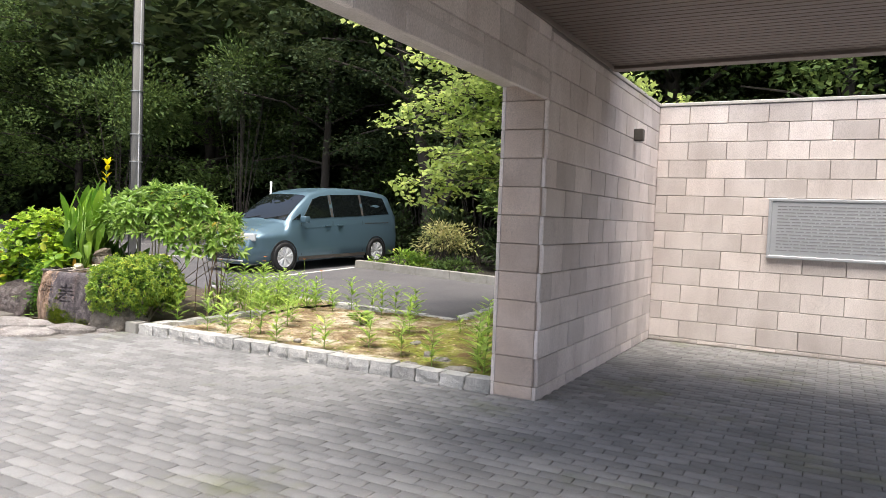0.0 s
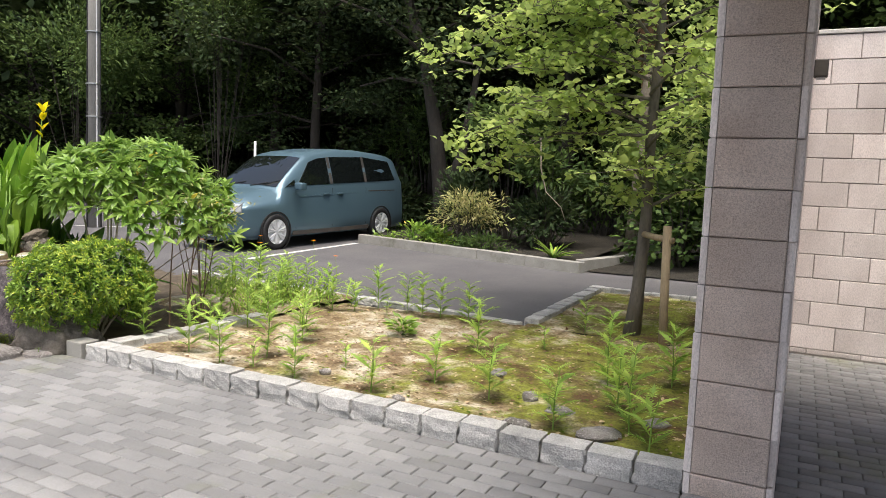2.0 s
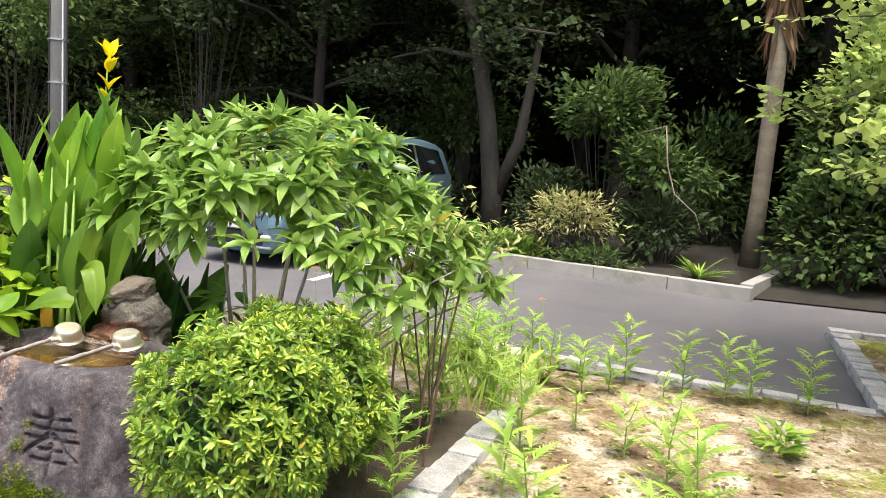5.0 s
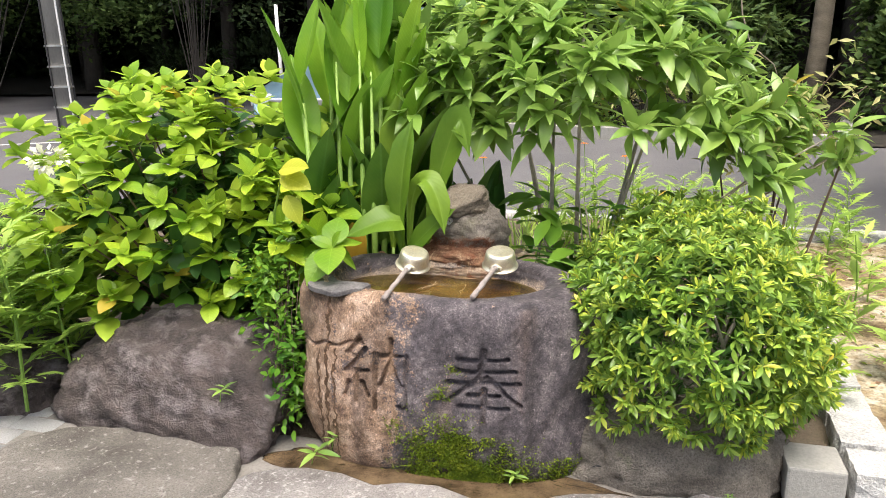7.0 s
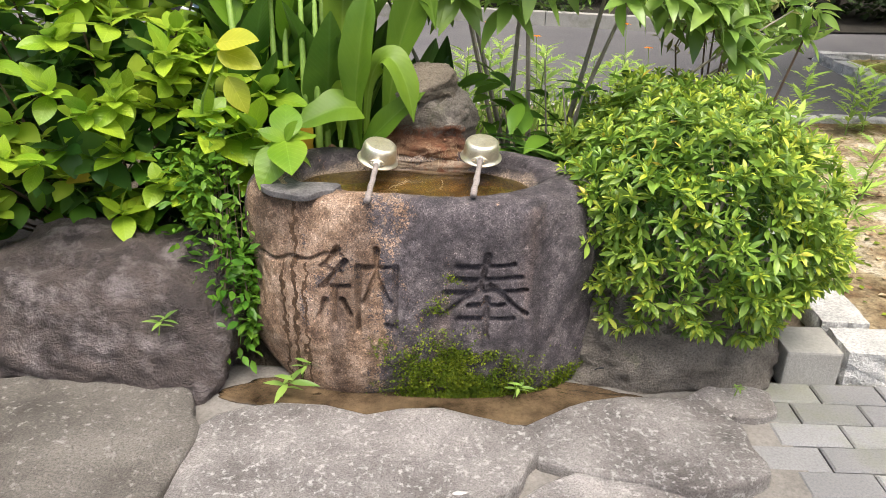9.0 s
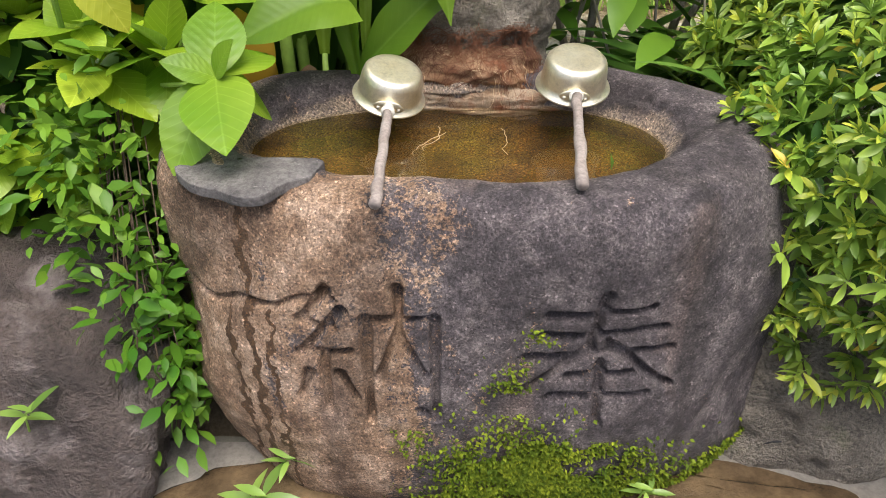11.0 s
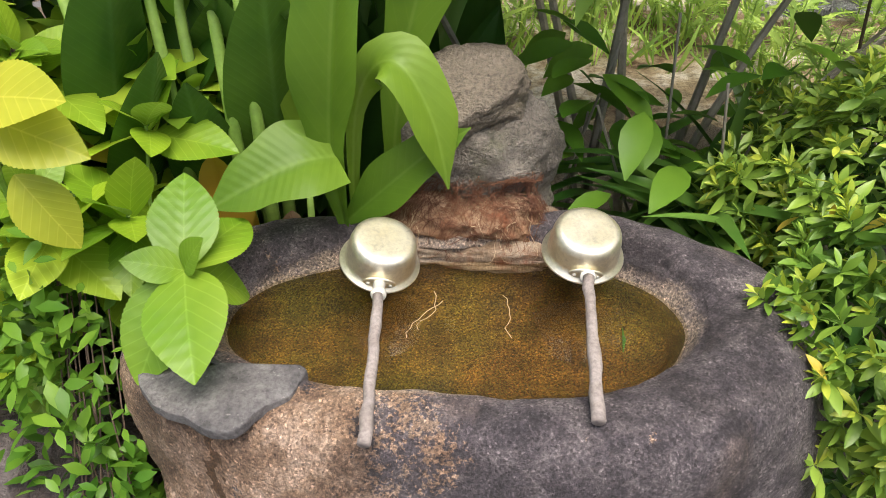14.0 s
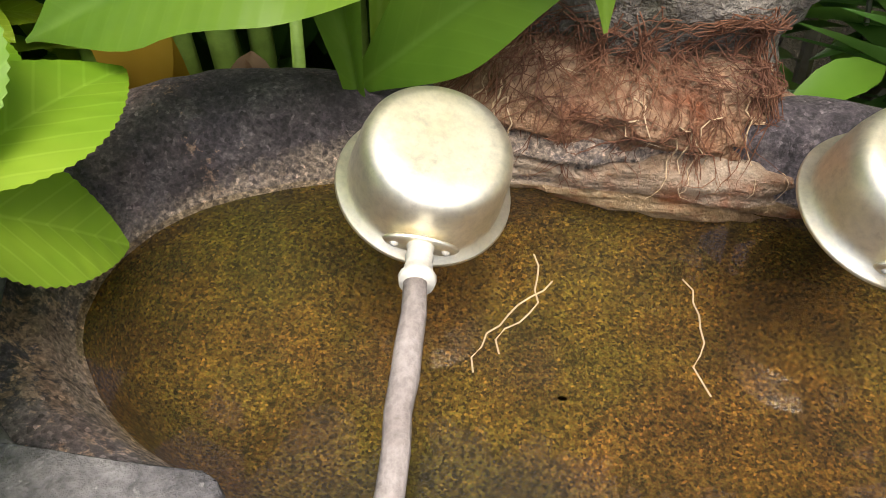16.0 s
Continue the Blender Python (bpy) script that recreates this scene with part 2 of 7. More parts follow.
# very dark green: the shade inside the clumps is put into the leaf colour
L_INNER_SHADE = leafy("shade_toned_leaf", (0.04, 0.112, 0.02), (0.08, 0.176, 0.036), 0.35, 0.25, 0.35)
L_STRAP = leafy("narrow_strap_leaf", (0.056, 0.152, 0.024), (0.12, 0.232, 0.044), 0.35, 0.3, 0.4)
L_MID = leafy("mid_green_leaf", (0.072, 0.192, 0.02), (0.136, 0.272, 0.032), 0.4, 0.35, 0.3)
L_PALE = leafy("pale_feather_leaf", (0.26, 0.30, 0.10), (0.40, 0.36, 0.17), 0.55, 0.35, 0.3)
MOSS = leafy("moss", (0.075, 0.125, 0.008), (0.17, 0.225, 0.018), 0.8, 0.2, 0.4, scale=20)
PETAL_Y = leafy("yellow_petal", (0.85, 0.70, 0.01), (0.92, 0.80, 0.03), 0.5, 0.35, 0.1)
PETAL_O = leafy("orange_petal", (0.8, 0.22, 0.01), (0.85, 0.3, 0.02), 0.5, 0.35, 0.1)
PETAL_W = leafy("cream_petal", (0.75, 0.74, 0.55), (0.8, 0.8, 0.68), 0.6, 0.3, 0.1)
FLAG_BROWN = surf("brown_grey_flagstone", (0.085, 0.074, 0.062), (0.25, 0.228, 0.20), 4, 170, 0.88, 1.0, 0.012, 0.95, 0.1, spots=((0.36, 0.34, 0.31), 45, 0.56, 0.7))
ROCK = surf("purple_grey_rock", (0.026, 0.019, 0.019), (0.135, 0.106, 0.096), 7, 110, 0.7, 1.0, 0.02, 0.7, spots=((0.20, 0.17, 0.168), 9, 0.5, 0.66))
FLAG = surf("lichened_grey_flagstone", (0.149, 0.132, 0.122), (0.506, 0.471, 0.448), 4, 210, 0.88, 1.0, 0.015, 1.0, 0.2, spots=((0.60, 0.57, 0.55), 60, 0.54, 0.66))
TANROCK = surf("brown_boulder", (0.106, 0.0912, 0.075), (0.288, 0.256, 0.215), 11, 150, 0.88, 1.0, 0.015, 0.95, spots=((0.12, 0.13, 0.06), 4, 0.6, 0.75))
CAPROCK = surf("brown_cap_stone", (0.14, 0.115, 0.085), (0.26, 0.22, 0.17), 9, 140, 0.88, 1.0, 0.012, 0.8)
WETMUD = surf("wet_silt", (0.03, 0.019, 0.011), (0.15, 0.105, 0.06), 9, 110, 0.16, 0.5, 0.006, 0.4)
DARK = surf("black_rubber", (0.012, 0.012, 0.013), (0.02, 0.02, 0.021), 9, 90, 0.65, 0.2, 0.002, 0.2)
CARPAINT = surf("blue_grey_car_paint", (0.10, 0.17, 0.215), (0.11, 0.18, 0.225), 0.5, 400, 0.28, 0.0, speck=0.05, metal=0.35)
SILVER = surf("silver_wheel_paint", (0.62, 0.63, 0.64), (0.72, 0.73, 0.74), 3, 60, 0.35, 0.0, speck=0.1, metal=0.3)
CHROME = surf("bright_alloy", (0.6, 0.6, 0.6), (0.68, 0.68, 0.68), 3, 60, 0.3, 0.0, speck=0.1, metal=0.9)
SOFFIT = surf("brown_metal_soffit", (0.13, 0.10, 0.085), (0.17, 0.135, 0.11), 1.5, 60, 0.5, 0.1, 0.002, 0.1)
GRAPHITE = surf("dark_trim", (0.05, 0.045, 0.04), (0.08, 0.07, 0.06), 3, 60, 0.6, 0.1)
BRASS = surf("worn_pale_brass", (0.76, 0.68, 0.49), (0.93, 0.88, 0.74), 18, 150, 0.42, 0.12, 0.001, 0.25, 0.06, metal=0.92, spots=((0.60, 0.55, 0.43), 40, 0.6, 0.72))
STEELSIGN = surf("brushed_steel_plate", (0.50, 0.52, 0.55), (0.60, 0.62, 0.65), 2, 200, 0.35, 0.1, 0.001, 0.15, metal=0.4, stretch=(0.1, 1, 1))
LETTER = surf("etched_letter", (0.24, 0.245, 0.26), (0.29, 0.295, 0.31), 8, 60, 0.6, 0.0)
HANDLE = surf("grey_worn_handle", (0.20, 0.165, 0.15), (0.33, 0.29, 0.27), 20, 160, 0.75, 0.5, 0.003, 0.5)
COLLAR = surf("pale_collar", (0.5, 0.48, 0.42), (0.62, 0.6, 0.54), 12, 90, 0.5, 0.1)
ROOT = surf("rusty_roots", (0.095, 0.034, 0.016), (0.18, 0.075, 0.034), 20, 90, 0.8, 0.3)
PALEROOT = surf("pale_rootlets", (0.42, 0.30, 0.17), (0.55, 0.42, 0.27), 20, 90, 0.7, 0.2)
POLE = surf("pole_concrete", (0.22, 0.215, 0.2), (0.32, 0.31, 0.29), 2, 60, 0.85, 0.3, 0.004, 0.3, stretch=(1, 1, 0.25))
WHITEPOST = surf("white_post_paint", (0.6, 0.6, 0.6), (0.7, 0.7, 0.7), 3, 60, 0.5, 0.0)
OCHRELEAF = leafy("yellowed_leaf", (0.42, 0.27, 0.03), (0.55, 0.36, 0.06), 0.5, 0.35, 0.2)
PALMBARK = surf("palm_bark", (0.154, 0.13, 0.096), (0.269, 0.23, 0.173), 3, 40, 0.9, 0.7, 0.015, 0.5, stretch=(1, 1, 2))
BROWNLEAF = leafy("withered_leaf", (0.15, 0.085, 0.045), (0.24, 0.15, 0.085), 0.7, 0.2, 0.3)


def glassy(name, col, rough=0.03, through=1.0, ior=1.45):
    m, nt, b = shader(name)
    b.inputs["Base Color"].default_value = (*col, 1)
    b.inputs["Roughness"].default_value, b.inputs["Transmission Weight"].default_value, b.inputs["IOR"].default_value = rough, through, ior
    return m


WATER = glassy("still_brownish_water", (0.97, 0.90, 0.70), 0.0, 1.0, 1.33)
CARGLASS = glassy("dark_tinted_glass", (0.006, 0.008, 0.008), 0.03, 0.0)
CARGLASS.node_tree.nodes["Principled BSDF"].inputs["Specular IOR Level"].default_value = 1.0


def basin_stone():
    """Purple-grey weathered stone; tan granite shows on the western front, speckled silt on the pool's floor."""
    m, nt, b = shader("weathered_basin_stone")
    big, mid, fine = noise_at(nt, 4.5, 6), noise_at(nt, 17, 10, 0.78), noise_at(nt, 260, 5, 0.75)
    skin = ramp_of(nt, mid.outputs[0], [(0.3, (0.02, 0.017, 0.022)), (0.48, (0.074, 0.064, 0.072)), (0.7, (0.22, 0.195, 0.2))]).outputs[0]
    tan = ramp_of(nt, mid.outputs[0], [(0.33, (0.10, 0.056, 0.034)), (0.48, (0.27, 0.178, 0.115)), (0.68, (0.52, 0.40, 0.31))]).outputs[0]
    pos = nt.nodes.new("ShaderNodeNewGeometry").outputs["Position"]
    sep = nt.nodes.new("ShaderNodeSeparateXYZ"); nt.links.new(pos, sep.inputs[0])

    def window(axis, a, b_, lo, hi):
        r = nt.nodes.new("ShaderNodeMapRange")
        for i, v in enumerate((a, b_, lo, hi)):
            r.inputs[i + 1].default_value = v
        nt.links.new(sep.outputs[axis], r.inputs[0])
        return r.outputs[0]

    def op(kind, a, b_):
        n = nt.nodes.new("ShaderNodeMath"); n.operation = kind
        for s, v in zip(n.inputs, (a, b_)):
            if hasattr(v, "is_linked"):
                nt.links.new(v, s)
            else:
                s.default_value = v
        return n.outputs[0]

    patch = noise_at(nt, 6.5, 7, 0.65)
    west = op("ADD", window(0, -7.42, -7.02, 0.5, -0.5), window(1, 6.6, 6.8, 0.0, -0.75))
    runs = noise_at(nt, 11, 5, 0.6, (1.0, 1.0, 0.22))
    grit = noise_at(nt, 130, 4, 0.7)
    west = op("ADD", west, op("MULTIPLY", op("SUBTRACT", patch.outputs[0], 0.5), 1.6))
    west = op("ADD", west, op("MULTIPLY", op("SUBTRACT", runs.outputs[0], 0.5), 1.9))
    west = op("ADD", west, op("MULTIPLY", op("SUBTRACT", grit.outputs[0], 0.5), 1.3))
    f = ramp_of(nt, west, [(0.0, (0, 0, 0)), (0.14, (0.95, 0.95, 0.95))]).outputs[0]
    streak = noise_at(nt, 9, 3, 0.5, (1.0, 1.0, 0.05))
    drip = ramp_of(nt, streak.outputs[0], [(0.36, (0.35, 0.33, 0.33)), (0.5, (1, 1, 1))]).outputs[0]
    col = mixed(nt, skin, tan, f)
    col = mixed(nt, col, drip, 0.75, "MULTIPLY")
    # lighter, pinkish runs on the eastern front
    pale = ramp_of(nt, noise_at(nt, 7, 4, 0.6, (1.0, 1.0, 0.1)).outputs[0], [(0.56, (0, 0, 0)), (0.72, (0.6, 0.6, 0.6))]).outputs[0]
    col = mixed(nt, col, (0.25, 0.185, 0.165), pale)
    wob = noise_at(nt, 30, 3, 0.5)
    for sx, wd, hi in ((-7.505, 0.007, 0.57), (-7.472, 0.0045, 0.41), (-7.54, 0.0045, 0.40)):
        off = op("ABSOLUTE", op("ADD", op("SUBTRACT", sep.outputs[0], sx), op("MULTIPLY", op("SUBTRACT", wob.outputs[0], 0.5), 0.055)), 0.0)
        line = op("MULTIPLY", op("LESS_THAN", off, wd), op("MULTIPLY", op("LESS_THAN", sep.outputs[2], hi), op("LESS_THAN", sep.outputs[1], 6.75)))
        col = mixed(nt, col, (0.07, 0.035, 0.014), op("MULTIPLY", line, ramp_of(nt, mid.outputs[0], [(0.3, (0.45, 0.45, 0.45)), (0.5, (1, 1, 1))]).outputs[0]))
    # pale worn lip round the water, brown-green speckled silt below it
    low = nt.nodes.new("ShaderNodeMath"); low.operation = "LESS_THAN"; low.inputs[1].default_value = 0.538
    nt.links.new(sep.outputs[2], low.inputs[0])
    dx = op("DIVIDE", op("SUBTRACT", sep.outputs[0], -7.178), 0.372)
    dy = op("DIVIDE", op("SUBTRACT", sep.outputs[1], 6.806), 0.182)
    r2 = op("ADD", op("MULTIPLY", dx, dx), op("MULTIPLY", dy, dy))
    r2n = op("ADD", r2, op("MULTIPLY", op("SUBTRACT", mid.outputs[0], 0.5), 0.35))
    lip = ramp_of(nt, op("MULTIPLY", r2n, 0.5), [(0.485, (1, 1, 1)), (0.535, (0, 0, 0))]).outputs[0]
    col = mixed(nt, col, (0.37, 0.30, 0.235), op("MULTIPLY", lip, ramp_of(nt, grit.outputs[0], [(0.36, (0.25, 0.25, 0.25)), (0.56, (1, 1, 1))]).outputs[0]))
    vor = nt.nodes.new("ShaderNodeTexVoronoi")
    vor.inputs["Scale"].default_value = 430
    nt.links.new(pos, vor.inputs["Vector"])
    vsep = nt.nodes.new("ShaderNodeSeparateColor")
    nt.links.new(vor.outputs["Color"], vsep.inputs[0])
    silt = ramp_of(nt, vsep.outputs[0], [(0.0, (0.035, 0.017, 0.003)), (0.3, (0.095, 0.046, 0.006)), (0.6, (0.145, 0.074, 0.009)), (0.88, (0.17, 0.108, 0.016)), (1.0, (0.30, 0.145, 0.026))]).outputs[0]
    green = ramp_of(nt, big.outputs[0], [(0.42, (0.0, 0.0, 0.0)), (0.64, (0.75, 0.75, 0.75))]).outputs[0]
    silt = mixed(nt, silt, mixed(nt, silt, (0.62, 1.12, 0.6), 1.0, "MULTIPLY"), green)
    blot = ramp_of(nt, noise_at(nt, 16, 5, 0.6).outputs[0], [(0.35, (0.45, 0.4, 0.35)), (0.65, (1.2, 1.15, 1.05))]).outputs[0]
    silt = mixed(nt, silt, blot, 0.8, "MULTIPLY")
    inside = op("MULTIPLY", low.outputs[0], op("LESS_THAN", r2, 1.4))
    # crystals: dark and bright grains a few millimetres wide
    gr = nt.nodes.new("ShaderNodeTexVoronoi")
    gr.inputs["Scale"].default_value = 300
    nt.links.new(pos, gr.inputs["Vector"])
    gs = nt.nodes.new("ShaderNodeSeparateColor")
    nt.links.new(gr.outputs["Color"], gs.inputs[0])
    gc = ramp_of(nt, gs.outputs[1], [(0.0, (0.4, 0.37, 0.36)), (0.2, (0.8, 0.78, 0.78)), (0.75, (1.1, 1.08, 1.06)), (0.93, (1.25, 1.25, 1.25)), (1.0, (2.3, 2.25, 2.2))]).outputs[0]
    col = mixed(nt, col, gc, 0.85, "MULTIPLY")
    col = mixed(nt, col, silt, inside)
    g = ramp_of(nt, fine.outputs[0], [(0.3, (0.25, 0.25, 0.25)), (0.5, (0.95, 0.95, 0.95)), (0.68, (2.1, 2.0, 1.95))]).outputs[0]
    col = mixed(nt, col, g, 0.8, "MULTIPLY")
    nt.links.new(col, b.inputs["Base Color"])
    b.inputs["Roughness"].default_value = 0.72
    mixh = op("ADD", op("MULTIPLY", mid.outputs[0], 1.5), fine.outputs[0])
    bumped(nt, b, mixh, 0.9, 0.006)
    return m


BASIN = basin_stone()

# ---- geometry helpers ----
def gz(y):
    """Height of the ground: level court, then a road that climbs gently."""
    return 0.0 if y < 9.8 else 0.032 * (min(y, 45) - 9.8)


def mesh_np(name, verts, faces):
    """A mesh from an array of points and an array of faces with equally many corners."""
    verts, faces = np.asarray(verts, np.float32), np.asarray(faces, np.int32)
    me = bpy.data.meshes.new(name)
    me.vertices.add(len(verts)); me.vertices.foreach_set("co", verts.ravel())
    k = faces.shape[1]
    me.loops.add(faces.size); me.loops.foreach_set("vertex_index", faces.ravel())
    me.polygons.add(len(faces)); me.polygons.foreach_set("loop_start", np.arange(len(faces), dtype=np.int32) * k)
    me.update(calc_edges=True); me.validate()
    return me


def smooth(me, on=True):
    me.polygons.foreach_set("use_smooth", [on] * len(me.polygons))
    return me


def thing(name, base, label, category, group="", kind=""):
    e = new(name)
    e.location = base
    e.empty_display_size = 0.1
    return tagged(e, label, category, group, kind)


def world_of(ob):
    m = ob.matrix_basis.copy()
    while ob.parent:
        ob = ob.parent
        m = ob.matrix_basis @ m
    return m


def place(name, me, material, parent=None, label="", m=None):
    """Links a mesh whose points are in world metres (or in the frame m) under a thing or part."""
    ob = new(name, me)
    if not me.materials:
        me.materials.append(material)
    m = m or Matrix()
    if parent:
        ob.parent = parent
        m = world_of(parent).inverted() @ m
    ob.matrix_basis = m
    return tagged(ob, label)


def part(name, bm, material, parent=None, label="", m=None, soft=False):
    me = bpy.data.meshes.new(name)
    bm.to_mesh(me)
    bm.free()
    if soft:
        smooth(me)
    return place(name, me, material, parent, label, m)


def box(bm, lo, hi, bevel=0.0, seg=1):
    geo = bmesh.ops.create_cube(bm, size=1, matrix=Matrix.LocRotScale([(a + b) / 2 for a, b in zip(lo, hi)], None, [b - a for a, b in zip(lo, hi)]))
    if bevel:
        vs = set(geo["verts"])
        bmesh.ops.bevel(bm, geom=[e for e in bm.edges if e.verts[0] in vs], offset=bevel, segments=seg, affect="EDGES", profile=0.6)
    return bm


def boxed(lo, hi, bevel=0.0, seg=1):
    return box(bmesh.new(), lo, hi, bevel, seg)


def tube(bm, pts, radii, sides=8, caps=True):
    """A tapering round limb through the points."""
    pts = [Vector(p) for p in pts]
    if not hasattr(radii, "__len__"):
        radii = [radii] * len(pts)
    rings = []
    for i, p in enumerate(pts):
        d = (pts[min(i + 1, len(pts) - 1)] - pts[max(i - 1, 0)]).normalized()
        u = d.cross(Vector((0.31, 0.95, 0.05))).normalized()
        v = d.cross(u)
        rings.append([bm.verts.new(p + radii[i] * (math.cos(a) * u + math.sin(a) * v)) for a in (k * math.tau / sides for k in range(sides))])
    for a, b in zip(rings, rings[1:]):
        for k in range(sides):
            bm.faces.new((a[k], a[(k + 1) % sides], b[(k + 1) % sides], b[k]))
    if caps:
        bm.faces.new(rings[0][::-1]); bm.faces.new(rings[-1])
    return bm


def lathe(bm, profile, sides=32, m=None):
    """A turned body from (radius, height) pairs, about the z of m."""
    m = m or Matrix()
    rings = []
    for r, z in profile:
        if r < 1e-5:
            rings.append([bm.verts.new(m @ Vector((0, 0, z)))])
        else:
            rings.append([bm.verts.new(m @ Vector((r * math.cos(k * math.tau / sides), r * math.sin(k * math.tau / sides), z))) for k in range(sides)])
    for a, b in zip(rings, rings[1:]):
        for k in range(sides):
            j = (k + 1) % sides
            c = [a[k % len(a)], a[j % len(a)], b[j % len(b)], b[k % len(b)]]
            c = [v for i, v in enumerate(c) if v not in c[:i]]
            if len(c) > 2:
                bm.faces.new(c)
    return bm


def boulder(centre, size, seed, rough=0.12, flat_top=None, subdiv=5, turn=0.0, power=1.0):
    """A worn boulder: an ellipsoid with broad and fine unevenness, sunk a little."""
    bm = bmesh.new()
    bmesh.ops.create_icosphere(bm, subdivisions=subdiv, radius=1)
    c, s = math.cos(turn), math.sin(turn)
    for v in bm.verts:
        p = v.co.copy()
        q = Vector([math.copysign(abs(a) ** power, a) for a in p])
        n = noise.noise(p * 1.3 + Vector((seed * 7.1, 0, 0))) * 1.5 + noise.noise(p * 3.1 + Vector((0, seed * 3.3, 0))) * 0.6 + noise.noise(p * 8 + Vector((0, 0, seed))) * 0.2
        q *= 1 + rough * n
        z = q.z * size[2]
        if flat_top is not None:
            top = flat_top * size[2]
            if z > top:
                z = top + (z - top) * 0.15
        x, y = q.x * size[0], q.y * size[1]
        v.co = Vector((centre[0] + c * x - s * y, centre[1] + s * x + c * y, centre[2] + z))
    return bm


def hewn(centre, size, seed, cuts=8, subdiv=5, turn=0.0, tilt=(0.0, 0.0), sharp=22, rough=0.035):
    """A broken, angular stone: flat faces cut at chance angles, worn edges, a rough skin."""
    r = random.Random(seed)
    planes = [(Vector(a), 1.0) for a in ((1, 0, 0), (-1, 0, 0), (0, 1, 0), (0, -1, 0), (0, 0, 1), (0, 0, -1))]
    planes += [(Vector((r.uniform(-1, 1), r.uniform(-1, 1), r.uniform(-1, 1))).normalized(), r.uniform(0.95, 1.2)) for _ in range(cuts)]
    bm = bmesh.new()
    bmesh.ops.create_icosphere(bm, subdivisions=subdiv, radius=1)
    m = Matrix.Translation(centre) @ Matrix.Rotation(turn, 4, "Z") @ Matrix.Rotation(tilt[0], 4, "X") @ Matrix.Rotation(tilt[1], 4, "Y")
    for v in bm.verts:
        d = v.co.normalized()
        k = sum(max(0.0, n.dot(d) / h) ** sharp for n, h in planes) ** (-1 / sharp)
        q = d * k
        o = Vector((seed * 3.7, 0, seed))
        k = 1 + rough * (noise.noise(q * 2.2 + o) * 1.6 + noise.noise(q * 6 + o) + noise.noise(q * 15 + o) * 0.5)
        v.co = m @ Vector((q.x * k * size[0], q.y * k * size[1], q.z * k * size[2]))
    return bm


def fine_leaf(length, width, rows=16, cols=7, fold=0.2, droop=0.2, belly=0.42, veins=8, relief=0.01, teeth=0.0, wave=0.0):
    """A near leaf along +y: a grid bellied towards the stalk, drawn to a point, ribbed between its side veins, its edge toothed."""
    vs, fs = [], []
    for i in range(rows + 1):
        s = i / rows
        w = width / 2 * (math.sin(math.pi * s ** (math.log(0.5) / math.log(belly))) ** 0.8 if 0 < s < 1 else 0.03)
        w *= 1 + teeth * (1 if i % 2 else -1) * (0.15 < s)
        for j in range(cols):
            u = 2 * j / (cols - 1) - 1
            x = w * u
            rib = relief * math.sin(math.tau * veins * (s - 0.5 * abs(x) / length)) * math.sin(math.pi * abs(u)) ** 0.5
            vs.append((x, length * s - 0.03 * abs(u) * (abs(u) > 0.9) * teeth, -droop * length * s * s + fold * abs(x) * (1 - 0.35 * abs(u)) + rib + wave * width * abs(u) * math.sin(7 * s + (2 if u > 0 else 0))))
    for i in range(rows):
        for j in range(cols - 1):
            a = i * cols + j
            fs.append((a, a + 1, a + cols + 1, a + cols))
    return np.array(vs), np.array(fs)


def leaf_shape(length, width, n=4, fold=0.25, droop=0.25, belly=0.45, wavy=0.0):
    """A leaf along +y with its face up: three rows of points, pointed at both ends. Returns points and triangles or quads."""
    vs, rows = [], []
    for i in range(n + 1):
        s = i / n
        w = width / 2 * (math.sin(math.pi * s ** (math.log(0.5) / math.log(belly))) ** 0.85 if 0 < s < 1 else 0.04)
        z = -droop * length * s * s
        wv = wavy * width * math.sin(9 * s)
        rows.append(len(vs))
        vs += [(-w, length * s, z + fold * w + wv), (0, length * s, z), (w, length * s, z + fold * w - wv)]
    fs = []
    for a, b in zip(rows, rows[1:]):
        fs += [(a, a + 1, b + 1, b), (a + 1, a + 2, b + 2, b + 1)]
    return np.array(vs), np.array(fs)


SIMPLE = (np.array([(0, 0, 0), (0.3, 0.45, 0.06), (0, 1, -0.08), (-0.3, 0.45, 0.06)]), np.array([(0, 1, 2), (0, 2, 3)]))


def turns(dirs, rng, up=(0, 0, 1), spin=0.5):
    """Turn matrices whose y goes along dirs and whose z leans to up."""
    d = dirs / np.linalg.norm(dirs, axis=1, keepdims=True)
    u = np.asarray(up) + rng.normal(0, spin, d.shape)
    x = np.cross(d, u)
    x /= np.linalg.norm(x, axis=1, keepdims=True) + 1e-9
    return np.stack([x, d, np.cross(x, d)], 2)


def scatter(shape, where, R, size):
    """Copies of one leaf shape at many places, as points and faces of one mesh."""
    V, F = shape
    size = np.broadcast_to(np.asarray(size, float), (len(where),))
    pts = np.einsum("nij,kj->nki", R, V) * size[:, None, None] + where[:, None, :]
    faces = F[None] + (np.arange(len(where)) * len(V))[:, None, None]
    return pts.reshape(-1, 3), faces.reshape(-1, F.shape[1])


def foliage(name, shape, where, R, size, material, parent, label="", stuff=False):
    v, f = scatter(shape, np.asarray(where), R, size)
    me = mesh_np(name, v, f)
    if len(shape[0]) > 8:
        smooth(me)
    ob = place(name, me, material, parent, label)
    if stuff:
        ob["kind"] = "stuff"
    return ob


def mat4(R, p, s):
    return Matrix([[*(R[i] * s), p[i]] for i in range(3)] + [[0, 0, 0, 1]])

